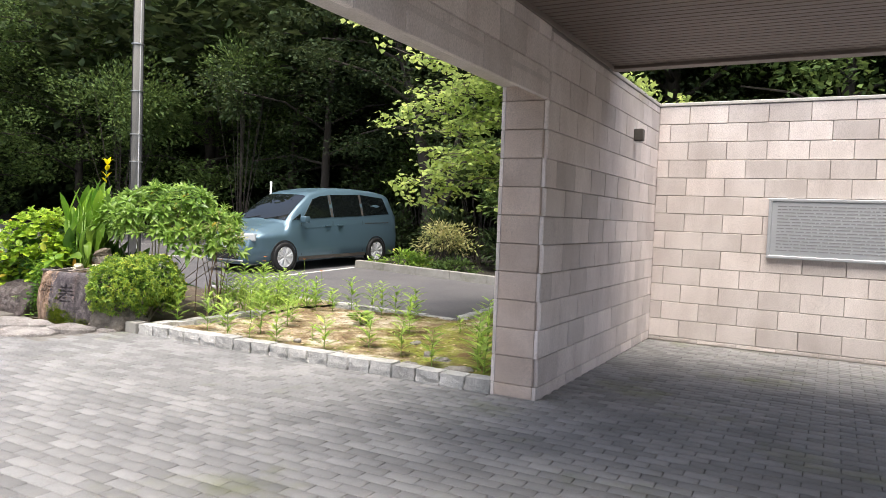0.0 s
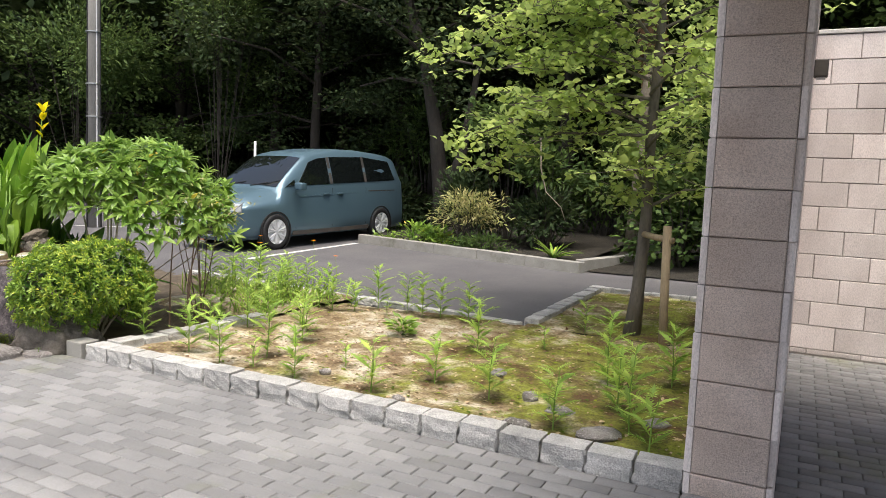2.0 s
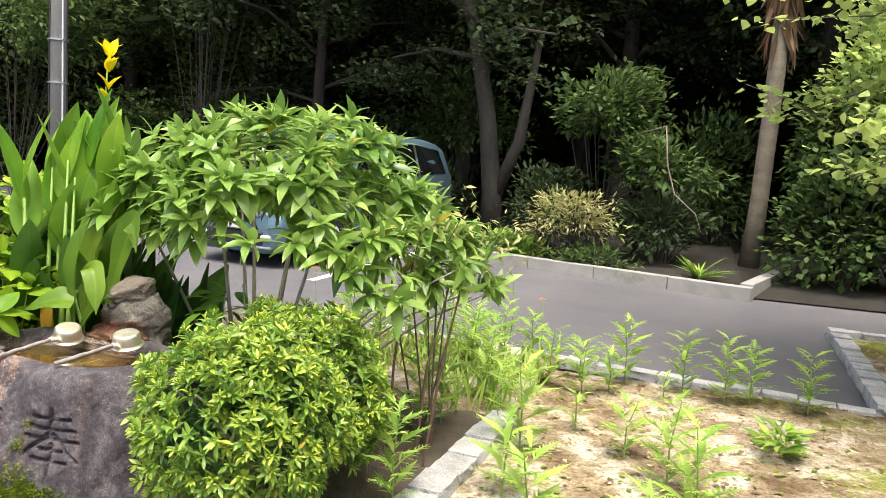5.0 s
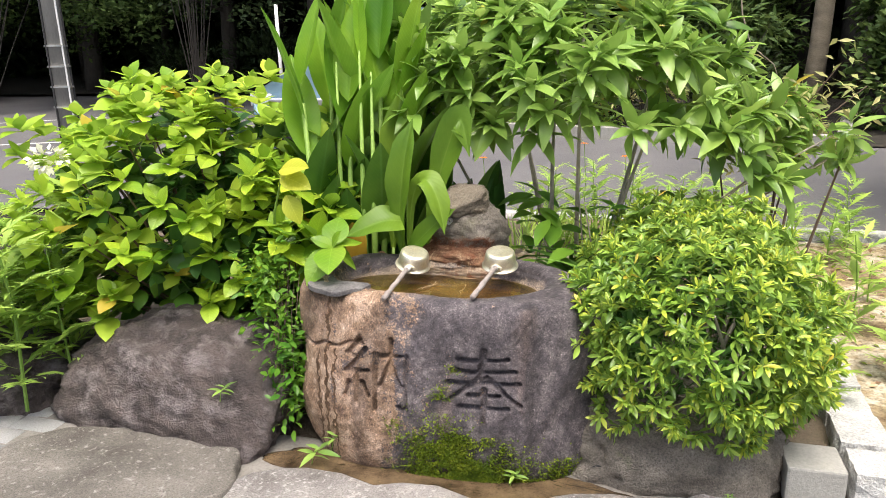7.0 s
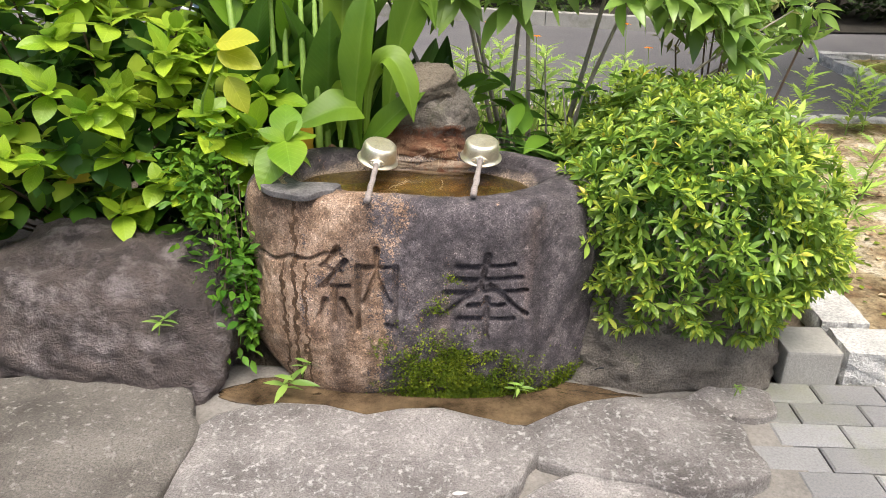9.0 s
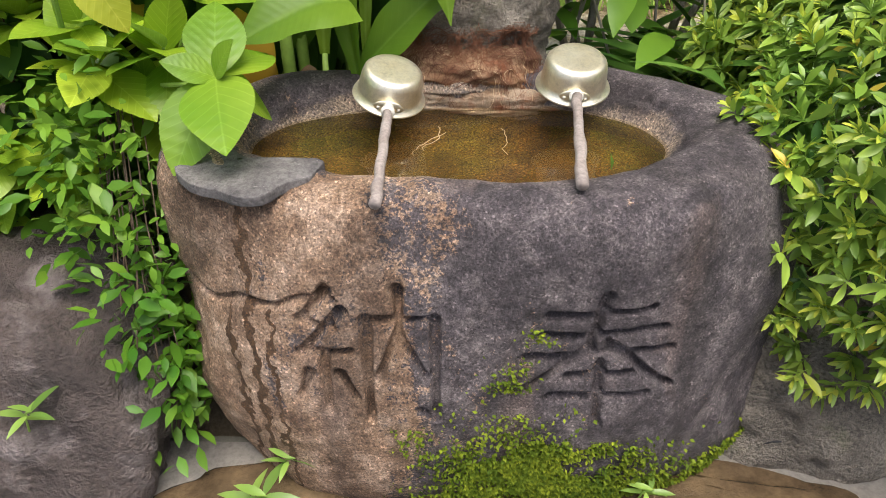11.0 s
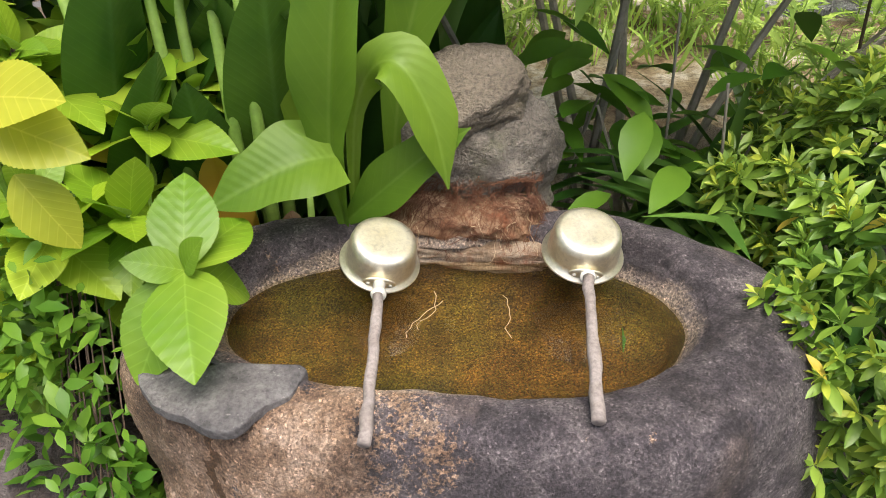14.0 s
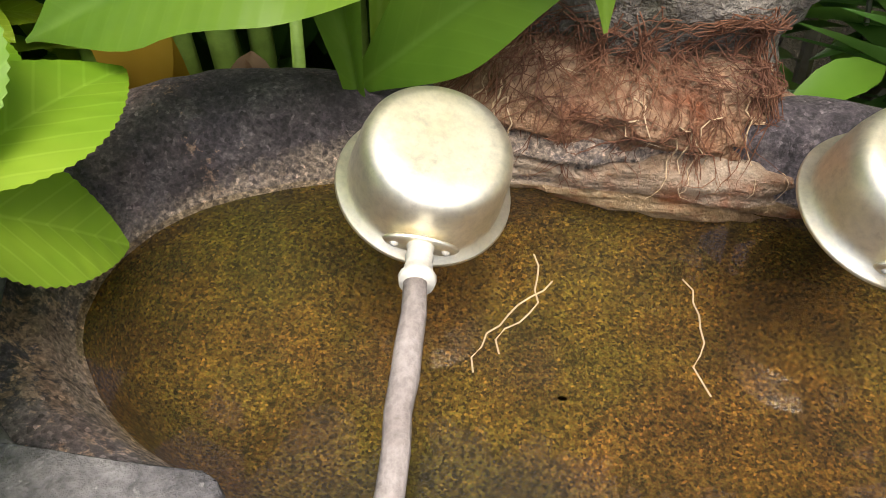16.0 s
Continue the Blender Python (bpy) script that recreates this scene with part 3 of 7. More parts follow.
# ---- large structure ----
def sheet(name, quads, material, label, category, kind="structure"):
    bm = bmesh.new()
    for q in quads:
        bm.faces.new([bm.verts.new(p) for p in q])
    ob = part(name, bm, material)
    return tagged(ob, label, category, kind=kind)


def strip(x0, x1, ys, dz):
    """Quads that follow the ground's rise between the ys."""
    return [[(x0, a, gz(a) + dz), (x1, a, gz(a) + dz), (x1, b, gz(b) + dz), (x0, b, gz(b) + dz)] for a, b in zip(ys, ys[1:])]


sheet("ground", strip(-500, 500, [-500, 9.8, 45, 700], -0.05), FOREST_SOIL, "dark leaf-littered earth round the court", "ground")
sheet("road", strip(-70, -3.5, [9.9, 14, 20, 26], 0.0) + strip(-3.5, 25, [12.46, 15], 0.0), ASPHALT, "grey asphalt car park road, slightly worn", "road")
sheet("pavement", [[(-30, -8, -0.012), (-1.1, -8, -0.012), (-1.1, 6.62, -0.012), (-30, 6.62, -0.012)], [(-1.1, -8, -0.012), (12, -8, -0.012), (12, 10.46, -0.012), (-1.1, 10.46, -0.012)]], JOINT, "grey interlocking concrete pavers in running bond", "pavement")
for x0, y0, x1, y1 in ((-19.1, 15.75, -15.0, 18.1), (-16.4, 13.3, -12.6, 14.85), (-9.05, 11.9, -8.95, 14.9)):
    d = Vector((x1 - x0, y1 - y0, 0)).normalized().cross(Vector((0, 0, 1))) * 0.06
    sheet("road_marking", [[(x0 - d.x, y0 - d.y, gz(y0) + 0.004), (x0 + d.x, y0 + d.y, gz(y0) + 0.004), (x1 + d.x, y1 + d.y, gz(y1) + 0.004), (x1 - d.x, y1 - d.y, gz(y1) + 0.004)]], PAINT, "worn white painted line on the asphalt", "road marking")


def uneven(name, x0, x1, y0, y1, nx, ny, height, material, label, category):
    """A soil surface with small humps."""
    xs, ys = np.linspace(x0, x1, nx), np.linspace(y0, y1, ny)
    X, Y = np.meshgrid(xs, ys)
    Z = np.array([[height(x, y) for x in xs] for y in ys])
    i = (np.arange(ny - 1)[:, None] * nx + np.arange(nx - 1)[None]).ravel()
    me = smooth(mesh_np(name, np.stack([X, Y, Z], 2).reshape(-1, 3), np.stack([i, i + 1, i + nx + 1, i + nx], 1)))
    return tagged(place(name, me, material), label, category, kind="structure")


uneven("planting_bed", -5.7, -1.53, 6.72, 9.75, 90, 70, lambda x, y: 0.045 + 0.03 * noise.noise((x * 1.7, y * 1.7, 0)) + 0.012 * noise.noise((x * 7, y * 7, 3)), BED, "sandy bare soil with patches of moss", "soil bed")
uneven("planting_bed_west", -7.4, -5.66, 8.25, 10.0, 50, 50, lambda x, y: 0.075 - 0.08 * max(0, 1 - (x + 7.4) / 0.3) - 0.09 * max(0, 1 - (y - 8.25) / 0.3) + 0.02 * noise.noise((x * 1.7, y * 1.7, 0)) + 0.012 * noise.noise((x * 7, y * 7, 3)), BED, "sandy soil with weeds beside the road kerb", "soil bed")
uneven("mossy_bed", -3.5, -1.53, 9.75, 12.3, 50, 50, lambda x, y: 0.05 + 0.03 * (y - 9.75) + 0.03 * noise.noise((x * 1.7, y * 1.7, 0)), BED, "mossy soil at the foot of the young tree", "soil bed")
uneven("garden_bed", -10.5, -5.68, 6.64, 10.25, 80, 50, lambda x, y: 0.03 - 0.09 * max(0, 1 - (y - 6.64) / 0.2) + 0.05 * noise.noise((x * 1.5, y * 1.5, 7)) + 0.02 * noise.noise((x * 6, y * 6, 3)), SOIL, "dark planted soil behind the stone basin", "soil bed")
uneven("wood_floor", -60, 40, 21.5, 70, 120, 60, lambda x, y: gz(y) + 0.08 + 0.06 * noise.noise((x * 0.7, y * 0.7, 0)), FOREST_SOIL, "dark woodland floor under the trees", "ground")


def wood_bed(name, a, b, skew, depth, nu, nv, lift):
    """Soil behind a line a-b that runs back into the wood."""
    me_v = []
    for j in range(nv):
        for i in range(nu):
            u, v = i / (nu - 1), (j / (nv - 1)) ** 1.5
            x, y = a[0] + (b[0] - a[0]) * u + skew * v, a[1] + (b[1] - a[1]) * u + depth * v
            me_v.append((x, y, gz(y) + lift + 0.05 * v + 0.05 * noise.noise((x, y, 1)) * min(1, 6 * v)))
    i = (np.arange(nv - 1)[:, None] * nu + np.arange(nu - 1)[None]).ravel()
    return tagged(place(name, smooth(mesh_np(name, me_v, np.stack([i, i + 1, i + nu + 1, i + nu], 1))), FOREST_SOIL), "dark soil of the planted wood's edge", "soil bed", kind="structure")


wood_bed("wood_bed", (-9.0, 15.08), (-4.2, 13.9), 0, 9, 30, 20, 0.12)
wood_bed("wood_bed_east", (-4.16, 14.0), (25, 14.4), 0, 9, 60, 20, 0.02)


# walls clad with pinkish granite blocks
COURSE, LONG, FIRST = 0.2255, 0.455, 0.105


def block_mesh(w, h, d=0.03, seed=0, material=PINK):
    """A cladding block: face in xz, standing d proud along -y, with softened edges and a split face."""
    bm = bmesh.new()
    e = 0.005
    outer = [(e, 0), (w - e, 0), (w - e, h), (e, h)]
    back = [bm.verts.new((x, 0, z)) for x, z in ((0, 0), (w, 0), (w, h), (0, h))]
    mid = [bm.verts.new((x, -d + 0.005, z)) for x, z in ((0, 0), (w, 0), (w, h), (0, h))]
    front = [bm.verts.new((x, -d - 0.002 * ((i + seed) % 3), z)) for i, (x, z) in enumerate(((e, e), (w - e, e), (w - e, h - e), (e, h - e)))]
    for a, b in ((back, mid), (mid, front)):
        for k in range(4):
            bm.faces.new((a[k], a[(k + 1) % 4], b[(k + 1) % 4], b[k]))
    bm.faces.new(front)
    bm.normal_update()
    me = bpy.data.meshes.new("block")
    bm.to_mesh(me); bm.free()
    me.materials.append(material)
    return me


MESHES = {}


def clad(wall, origin, along, length, top, shift=0.0, bottom=0.0, long=LONG, first=FIRST, course=COURSE, material=PINK):
    """Blocks in running bond over one face of a wall, from origin along a direction (its outer side to the right of it is proud)."""
    ax = Vector((*along, 0)).normalized()
    out = Vector((ax.y, -ax.x, 0))
    rot = Matrix((( ax.x, -out.x, 0), (ax.y, -out.y, 0), (0, 0, 1))).to_4x4()
    g, z, row = 0.0045, 0.0, 0
    rnd = random.Random(int(length * 100))
    while z < top - 0.01:
        h = min(first if row == 0 else course, top - z)
        x = -((row % 2) * long / 2 + shift) % long - long if long < 0.9 else 0.0
        while x < length:
            a, b = max(x, 0), min(x + long, length)
            if b - a > 0.03 and z + h > bottom:
                key = (round(b - a, 3), round(h, 3), rnd.randrange(3), material.name)
                if key not in MESHES:
                    MESHES[key] = block_mesh(key[0] - g, key[1] - g, 0.03, key[2], material)
                p = Vector((*origin, z)) + ax * (a + g / 2) + Vector((0, 0, g / 2))
                ob = new("block", MESHES[key])
                ob.parent = wall
                ob.matrix_basis = world_of(wall).inverted() @ Matrix.Translation(p) @ rot
            x += long
        z, row = z + h, row + 1


# side wall with its pillar end: x -1.53..-1.137; back wall at y 10.45
# EAST and SOUTH: canopy ends out of view, placed to set its shade
XL, XR, YF, YB, TOP, EAST, SOUTH = -1.53, -1.137, 6.62, 10.453, 2.935, 5.0, 3.5
CLAD = 0.03
wall_side = tagged(part("wall_side", boxed((XL + CLAD, YF + CLAD, -0.05), (XR - CLAD, 12.36, TOP - 0.04)), MORTAR), "free-standing wall clad in pinkish granite blocks", "wall", kind="structure")
wall_back = tagged(part("wall_back", boxed((XR - CLAD + 0.001, YB + CLAD, -0.05), (7.0, YB + 0.36, TOP - 0.04)), MORTAR), "long wall clad in pinkish granite blocks", "wall", kind="structure")
for n, lo, hi in (("coping", (XL - 0.012, 8.3, TOP - 0.04), (XR + 0.012, 12.38, TOP)), ("coping", (XR + 0.013, YB - 0.012, TOP - 0.04), (7.0, YB + 0.37, TOP))):
    part(n, boxed(lo, hi, 0.006), COPING, wall_side if lo[0] < -1.4 else wall_back, "pale metal coping strip")
# unseen additions: a wall closing the south, a pillar under the canopy's east end
tagged(part("wall_south", boxed((-1.5, -14.3, -0.05), (9.3, -14.0, 4.2)), CONCRETE), "plain unseen wall added south of the court", "wall", kind="structure")
tagged(part("pillar_east", boxed((EAST, 6.2, -0.05), (EAST + 0.39, 6.6, 3.4), 0.005), PINK), "plain unseen pillar added under the canopy", "pillar", kind="structure")

# canopy: beam on the pillar, slatted soffit, roof slab
SOF, BEAM = 2.945, 2.475
canopy_beam = tagged(part("canopy_beam", boxed((XL + CLAD, SOUTH, BEAM + 0.045), (XR - CLAD, YF - 0.004, 3.4)), MORTAR), "granite-clad beam carrying the canopy", "beam", kind="structure")
part("ledge", boxed((XR - 0.13, SOUTH, BEAM), (XR + 0.004, YF + 0.02, BEAM + 0.043), 0.004), PINK, canopy_beam)
part("ledge", boxed((XL - 0.004, SOUTH, BEAM), (XL + 0.13, YF + 0.02, BEAM + 0.043), 0.004), PINK, canopy_beam)
part("groove", boxed((XL + 0.135, SOUTH, BEAM + 0.02), (XR - 0.135, YF - 0.01, BEAM + 0.044)), GRAPHITE, canopy_beam, "dark steel channel in the beam's underside")
part("upper_wall", boxed((XL + CLAD, YF + 0.0, TOP - 0.038), (XR - CLAD, 8.3, 3.4)), MORTAR, canopy_beam)
bm = bmesh.new()
y = SOUTH
while y < 8.25:
    box(bm, (XR + 0.03, y, SOF), (EAST, y + 0.072, SOF + 0.02))
    box(bm, (XR + 0.03, y + 0.072, SOF + 0.014), (EAST, y + 0.09, SOF + 0.024))
    y += 0.09
tagged(part("ceiling", bm, SOFFIT), "brown metal slatted canopy soffit", "ceiling", kind="structure")
tagged(part("canopy_roof", boxed((XL - 0.25, SOUTH - 0.2, 3.41), (EAST + 0.5, 8.42, 3.6)), GRAPHITE), "flat canopy roof with dark fascia", "roof", kind="structure")
tagged(part("fascia", boxed((XR + 0.02, 8.25, SOF - 0.03), (EAST, 8.4, 3.405), 0.006), SOFFIT), "brown metal fascia along the canopy's edge", "trim", kind="structure")
tagged(part("soffit_trim", boxed((XR + 0.002, SOUTH, SOF - 0.035), (XR + 0.028, 8.36, SOF + 0.03), 0.004), SOFFIT), "brown metal trim where soffit meets wall", "trim", kind="structure")

# steel plate with lines of small etched writing
sign = thing("information_plate", (1.36, YB, 1.44), "brushed steel plate with lines of small writing on the granite wall", "sign")
part("plate", boxed((0.20, YB - 0.035, 1.135), (2.52, YB - 0.004, 1.755), 0.004), STEELSIGN, sign)
for lo, hi in (((0.165, YB - 0.045, 1.10), (2.555, YB - 0.002, 1.134)), ((0.165, YB - 0.045, 1.756), (2.555, YB - 0.002, 1.79)), ((0.165, YB - 0.045, 1.1345), (0.199, YB - 0.002, 1.7555)), ((2.521, YB - 0.045, 1.1345), (2.555, YB - 0.002, 1.7555))):
    part("frame", boxed(lo, hi, 0.004), STEELSIGN, sign, "thin steel frame")
rnd = random.Random(5)
for k in range(15):
    bm = bmesh.new()
    x, z = 0.26, 1.70 - k * 0.036
    while x < 2.42:
        w = rnd.uniform(0.02, 0.14)
        box(bm, (x, YB - 0.0375, z - 0.006), (min(x + w, 2.45), YB - 0.0352, z + 0.006))
        x += w + rnd.uniform(0.008, 0.02)
    part("text_line", bm, LETTER, sign)

# small lamp on the side wall
lamp = thing("wall_lamp", (XR, 9.277, 2.40), "small square dark metal wall lamp", "wall lamp")
part("housing", boxed((XR + 0.004, 9.225, 2.34), (XR + 0.10, 9.325, 2.47), 0.008), GRAPHITE, lamp)
part("back_plate", boxed((XR + 0.001, 9.235, 2.31), (XR + 0.0035, 9.315, 2.49)), CHROME, lamp)
part("lens", boxed((XR + 0.02, 9.24, 2.325), (XR + 0.085, 9.31, 2.339), 0.004), WHITEPOST, lamp)

# low tiled pier beyond the wall
pier = thing("garden_pier", (-1.55, 13.45, gz(13.4)), "low pier faced with pale square tiles", "pier")
part("core", boxed((-1.69, 13.31, 0.0), (-1.41, 13.59, 1.72)), MORTAR, pier)
for k in range(8):
    for lo, hi in (((-1.688, 13.295), (-1.552, 13.309)), ((-1.548, 13.295), (-1.412, 13.309)), ((-1.705, 13.312), (-1.691, 13.448)), ((-1.705, 13.452), (-1.691, 13.588))):
        part("tile", boxed((*lo, 0.12 + k * 0.2), (*hi, 0.314 + k * 0.2), 0.003), COPING, pier)


# granite kerbs
def kerb_stone(seed):
    bm = boxed((-0.5, -0.5, -0.5), (0.5, 0.5, 0.5))
    bmesh.ops.subdivide_edges(bm, edges=bm.edges[:], cuts=4, use_grid_fill=True)
    for v in bm.verts:
        p = v.co
        n = noise.noise_vector(p * 5 + Vector((seed * 9, 0, 0)))
        if p.z > 0.45:
            n.z *= 0.15
        v.co += n * (0.05 if p.z > 0.3 else 0.095)
        for i in range(3):
            if abs(abs(p[i]) - 0.5) < 0.09 and sum(abs(abs(c) - 0.5) < 0.09 for c in p) > 1:
                v.co[i] *= 0.965
    me = bpy.data.meshes.new("kerb_stone")
    bm.to_mesh(me); bm.free()
    me.materials.append(KERB)
    return me


STONES = [kerb_stone(k) for k in range(5)]


def kerb(name, a, b, width, height, label, step=0.233):
    """A row of rough granite stones from a to b; its left side is the outer one."""
    a, b = Vector(a), Vector(b)
    n = max(1, round((b - a).length / step))
    root = thing(name, (*a, gz(a.y)), label, "kerb", kind="structure")
    d = (b - a) / n
    nrm = Vector((d.y, -d.x)).normalized()
    rnd = random.Random(n)
    for k in range(n):
        c = a + d * (k + 0.5) - nrm * (width / 2)
        ob = new("kerb_stone", STONES[rnd.randrange(5)])
        ob.parent = root
        h = height + rnd.uniform(-0.008, 0.008)
        m = Matrix.Translation((c.x, c.y, gz(c.y) + h / 2 - 0.03)) @ Matrix.Rotation(math.atan2(d.y, d.x) + rnd.uniform(-0.02, 0.02), 4, "Z") @ Matrix.Diagonal((d.length * 0.965, width, h + 0.06, 1))
        ob.matrix_basis = world_of(root).inverted() @ m


kerb("kerb_front", (-5.83, 6.615), (-1.53, 6.615), 0.16, 0.115, "row of rough pale granite kerb stones")
kerb("kerb_side", (-5.67, 6.79), (-5.60, 8.4), 0.16, 0.105, "row of pale granite kerb stones beside the bush")
kerb("kerb_road", (-3.55, 9.86), (-8.6, 10.35), 0.13, 0.07, "low granite kerb along the asphalt")
kerb("kerb_return", (-3.50, 12.32), (-3.55, 9.86), 0.16, 0.10, "granite kerb turning away from the road")
kerb("kerb_end", (-1.56, 12.30), (-3.45, 12.32), 0.14, 0.09, "granite kerb behind the mossy bed")
block = tagged(part("concrete_block", boxed((-6.02, 6.60, -0.02), (-5.85, 6.76, 0.115), 0.008, 2), CONCRETE), "pale square concrete block at the kerb's end", "concrete block")

# concrete edge of the raised wood bed
edge = thing("retaining_edge", (-8.9, 14.98, gz(15)), "low weathered concrete edge holding back the woodland bed", "retaining wall", kind="structure")
ea, eb = Vector((-9.0, 15.0)), Vector((-4.12, 13.78))
ang = math.atan2(eb.y - ea.y, eb.x - ea.x)
n = 5
for k in range(n):
    p, q = ea.lerp(eb, k / n), ea.lerp(eb, (k + 1) / n)
    L = (q - p).length
    tilt = math.atan2(gz(q.y) - gz(p.y), L)
    part("concrete_section", boxed((0.004, 0, -0.1), (L - 0.004, 0.16, 0.17), 0.008), CONCRETE, edge, m=Matrix.Translation((p.x, p.y, gz(p.y))) @ Matrix.Rotation(ang, 4, "Z") @ Matrix.Rotation(-tilt, 4, "Y"))
part("concrete_section", boxed((-0.16, 0.16, -0.1), (-0.004, 3.0, 0.2), 0.008), CONCRETE, edge, m=Matrix.Translation((eb.x, eb.y, gz(eb.y))) @ Matrix.Rotation(ang, 4, "Z"))

# ---- the stone basin ----
# strokes of the two carved characters, in a unit square: x0 z0 x1 z1
STROKES_HO = [(0.18, 0.86, 0.82, 0.88), (0.10, 0.70, 0.92, 0.71), (0.04, 0.54, 0.98, 0.55), (0.52, 1.0, 0.44, 0.60), (0.44, 0.60, 0.0, 0.28), (0.56, 0.62, 1.0, 0.26),
              (0.32, 0.38, 0.72, 0.39), (0.20, 0.22, 0.84, 0.23), (0.52, 0.46, 0.52, 0.0)]
STROKES_NO = [(0.26, 1.0, 0.08, 0.78), (0.08, 0.78, 0.30, 0.72), (0.36, 0.86, 0.06, 0.52), (0.06, 0.52, 0.40, 0.56), (0.22, 0.54, 0.22, 0.06), (0.10, 0.36, 0.02, 0.14), (0.32, 0.38, 0.42, 0.20),
              (0.52, 0.80, 0.52, 0.0), (0.52, 0.78, 0.98, 0.80), (0.98, 0.80, 0.98, 0.02), (0.98, 0.02, 0.88, 0.08), (0.74, 1.0, 0.74, 0.70), (0.74, 0.68, 0.58, 0.34), (0.76, 0.62, 0.92, 0.36)]


def carving(x, z, strokes, x0, x1, z0, z1, depth):
    """Depth of the cut at places on the front."""
    out = np.zeros_like(x)
    u, v = (x - x0) / (x1 - x0), (z - z0) / (z1 - z0)
    for a, b, c, d in strokes:
        ex, ez = c - a, d - b
        t = np.clip(((u - a) * ex + (v - b) * ez) / (ex * ex + ez * ez), 0, 1)
        dist = np.hypot(u - a - t * ex, v - b - t * ez)
        w = 0.052 - 0.024 * t + 0.012 * np.exp(-((t - 1) / 0.12) ** 2)
        out = np.maximum(out, np.clip((w - dist) / (0.55 * w), 0, 1) ** 0.8)
    return depth * out


def fbm(x, y, z, seed, octaves):
    """Smooth value noise on arrays."""
    tot = np.zeros_like(x)
    r = np.random.RandomState(seed)
    for amp, f in octaves:
        for _ in range(5):
            k = r.normal(0, 1, 3); k *= f * r.uniform(0.6, 1.4) / np.linalg.norm(k)
            tot += amp * 0.45 * np.sin(k[0] * x + k[1] * y + k[2] * z + r.uniform(0, 6.28))
    return tot


def stone_basin():
    # denser angles on the south side, where the characters are cut
    lin = np.linspace(0, 1, 860, endpoint=False)
    th = math.tau * lin - math.pi / 2
    th = th + 0.42 * np.sin(math.tau * lin) * -1.0
    ce, se = np.cos(th), np.sin(th)

    def oval(cx, cy, rx, ry, pw):
        k = (np.abs(ce) ** pw + np.abs(se) ** pw) ** (-1 / pw)
        return cx + rx * k * ce, cy + ry * k * se

    # (centre x, centre y, rx, ry, power, z) from the foot over the rim into the pool
    keys = [(-7.12, 6.82, 0.50, 0.33, 2.6, -0.06), (-7.125, 6.81, 0.55, 0.345, 2.6, 0.06), (-7.13, 6.81, 0.575, 0.34, 2.6, 0.20), (-7.14, 6.80, 0.572, 0.315, 2.6, 0.36), (-7.15, 6.80, 0.545, 0.30, 2.6, 0.47),
            (-7.155, 6.80, 0.515, 0.275, 2.5, 0.56), (-7.16, 6.80, 0.475, 0.245, 2.4, 0.598), (-7.17, 6.80, 0.43, 0.215, 2.3, 0.606), (-7.175, 6.805, 0.385, 0.19, 2.2, 0.598), (-7.178, 6.806, 0.368, 0.178, 2.15, 0.575),
            (-7.18, 6.806, 0.355, 0.17, 2.1, 0.535), (-7.18, 6.806, 0.33, 0.155, 2.1, 0.47), (-7.18, 6.806, 0.24, 0.11, 2.0, 0.435), (-7.18, 6.806, 0.004, 0.002, 2.0, 0.43)]
    counts = [8, 46, 72, 58, 24, 12, 10, 10, 8, 8, 8, 8, 8]
    rings = []
    K = np.array(keys)
    for i, n in enumerate(counts):
        for j in range(n):
            t = j / n
            p0, p1, p2, p3 = K[max(i - 1, 0)], K[i], K[i + 1], K[min(i + 2, len(K) - 1)]
            k = 0.5 * (2 * p1 + (p2 - p0) * t + (2 * p0 - 5 * p1 + 4 * p2 - p3) * t * t + (3 * p1 - p0 - 3 * p2 + p3) * t ** 3)
            x, y = oval(*k[:5])
            rings.append((x, y, np.full_like(x, k[5]), i + t))
    rings.append((*oval(*K[-1][:5]), np.full_like(ce, K[-1][5]), 13.0))
    X, Y, Z = (np.stack([r[i] for r in rings]) for i in range(3))
    S = np.array([r[3] for r in rings])[:, None] * np.ones_like(X)
    # uneven hewn shape
    out = np.stack([X + 7.15, Y - 6.8], 2)
    out /= np.linalg.norm(out, axis=2, keepdims=True) + 1e-6
    amp = np.where(S < 9, 1.0, np.clip(10.5 - S, 0.0, 1.0) * 0.6)
    n1 = fbm(X, Y, Z, 3, ((0.018, 9), (0.008, 24), (0.0028, 70), (0.0012, 170)))
    X += out[..., 0] * n1 * amp; Y += out[..., 1] * n1 * amp
    rim = np.exp(-((S - 7) / 2.4) ** 2)
    Z += rim * fbm(X, Y, Z, 8, ((0.010, 8), (0.005, 22), (0.0015, 80)))
    # a crack slanting under it
    crack = np.exp(-((Z - (0.415 + 0.22 * (X + 7.5) + 0.006 * np.sin(60 * X))) / 0.006) ** 2) * (X < -7.36) * (Y < 6.75) * (S < 6)
    Y += 0.016 * crack
    front = (Y < 6.72) & (S < 6)
    cut = carving(X, Z, STROKES_HO, -7.075, -6.835, 0.205, 0.452, 0.022) + carving(X, Z, STROKES_NO, -7.435, -7.205, 0.222, 0.455, 0.022)
    Y += cut * front
    m, n = X.shape
    i = (np.arange(m - 1)[:, None] * n + np.arange(n)[None]).ravel()
    j = (np.arange(m - 1)[:, None] * n + (np.arange(n)[None] + 1) % n).ravel()
    me = smooth(mesh_np("basin_stone", np.stack([X, Y, Z], 2).reshape(-1, 3), np.stack([i, j, j + n, i + n], 1)))
    return me


basin = thing("stone_water_basin", (-7.15, 6.8, 0), "weathered purple-grey stone water basin with two carved characters", "stone basin")
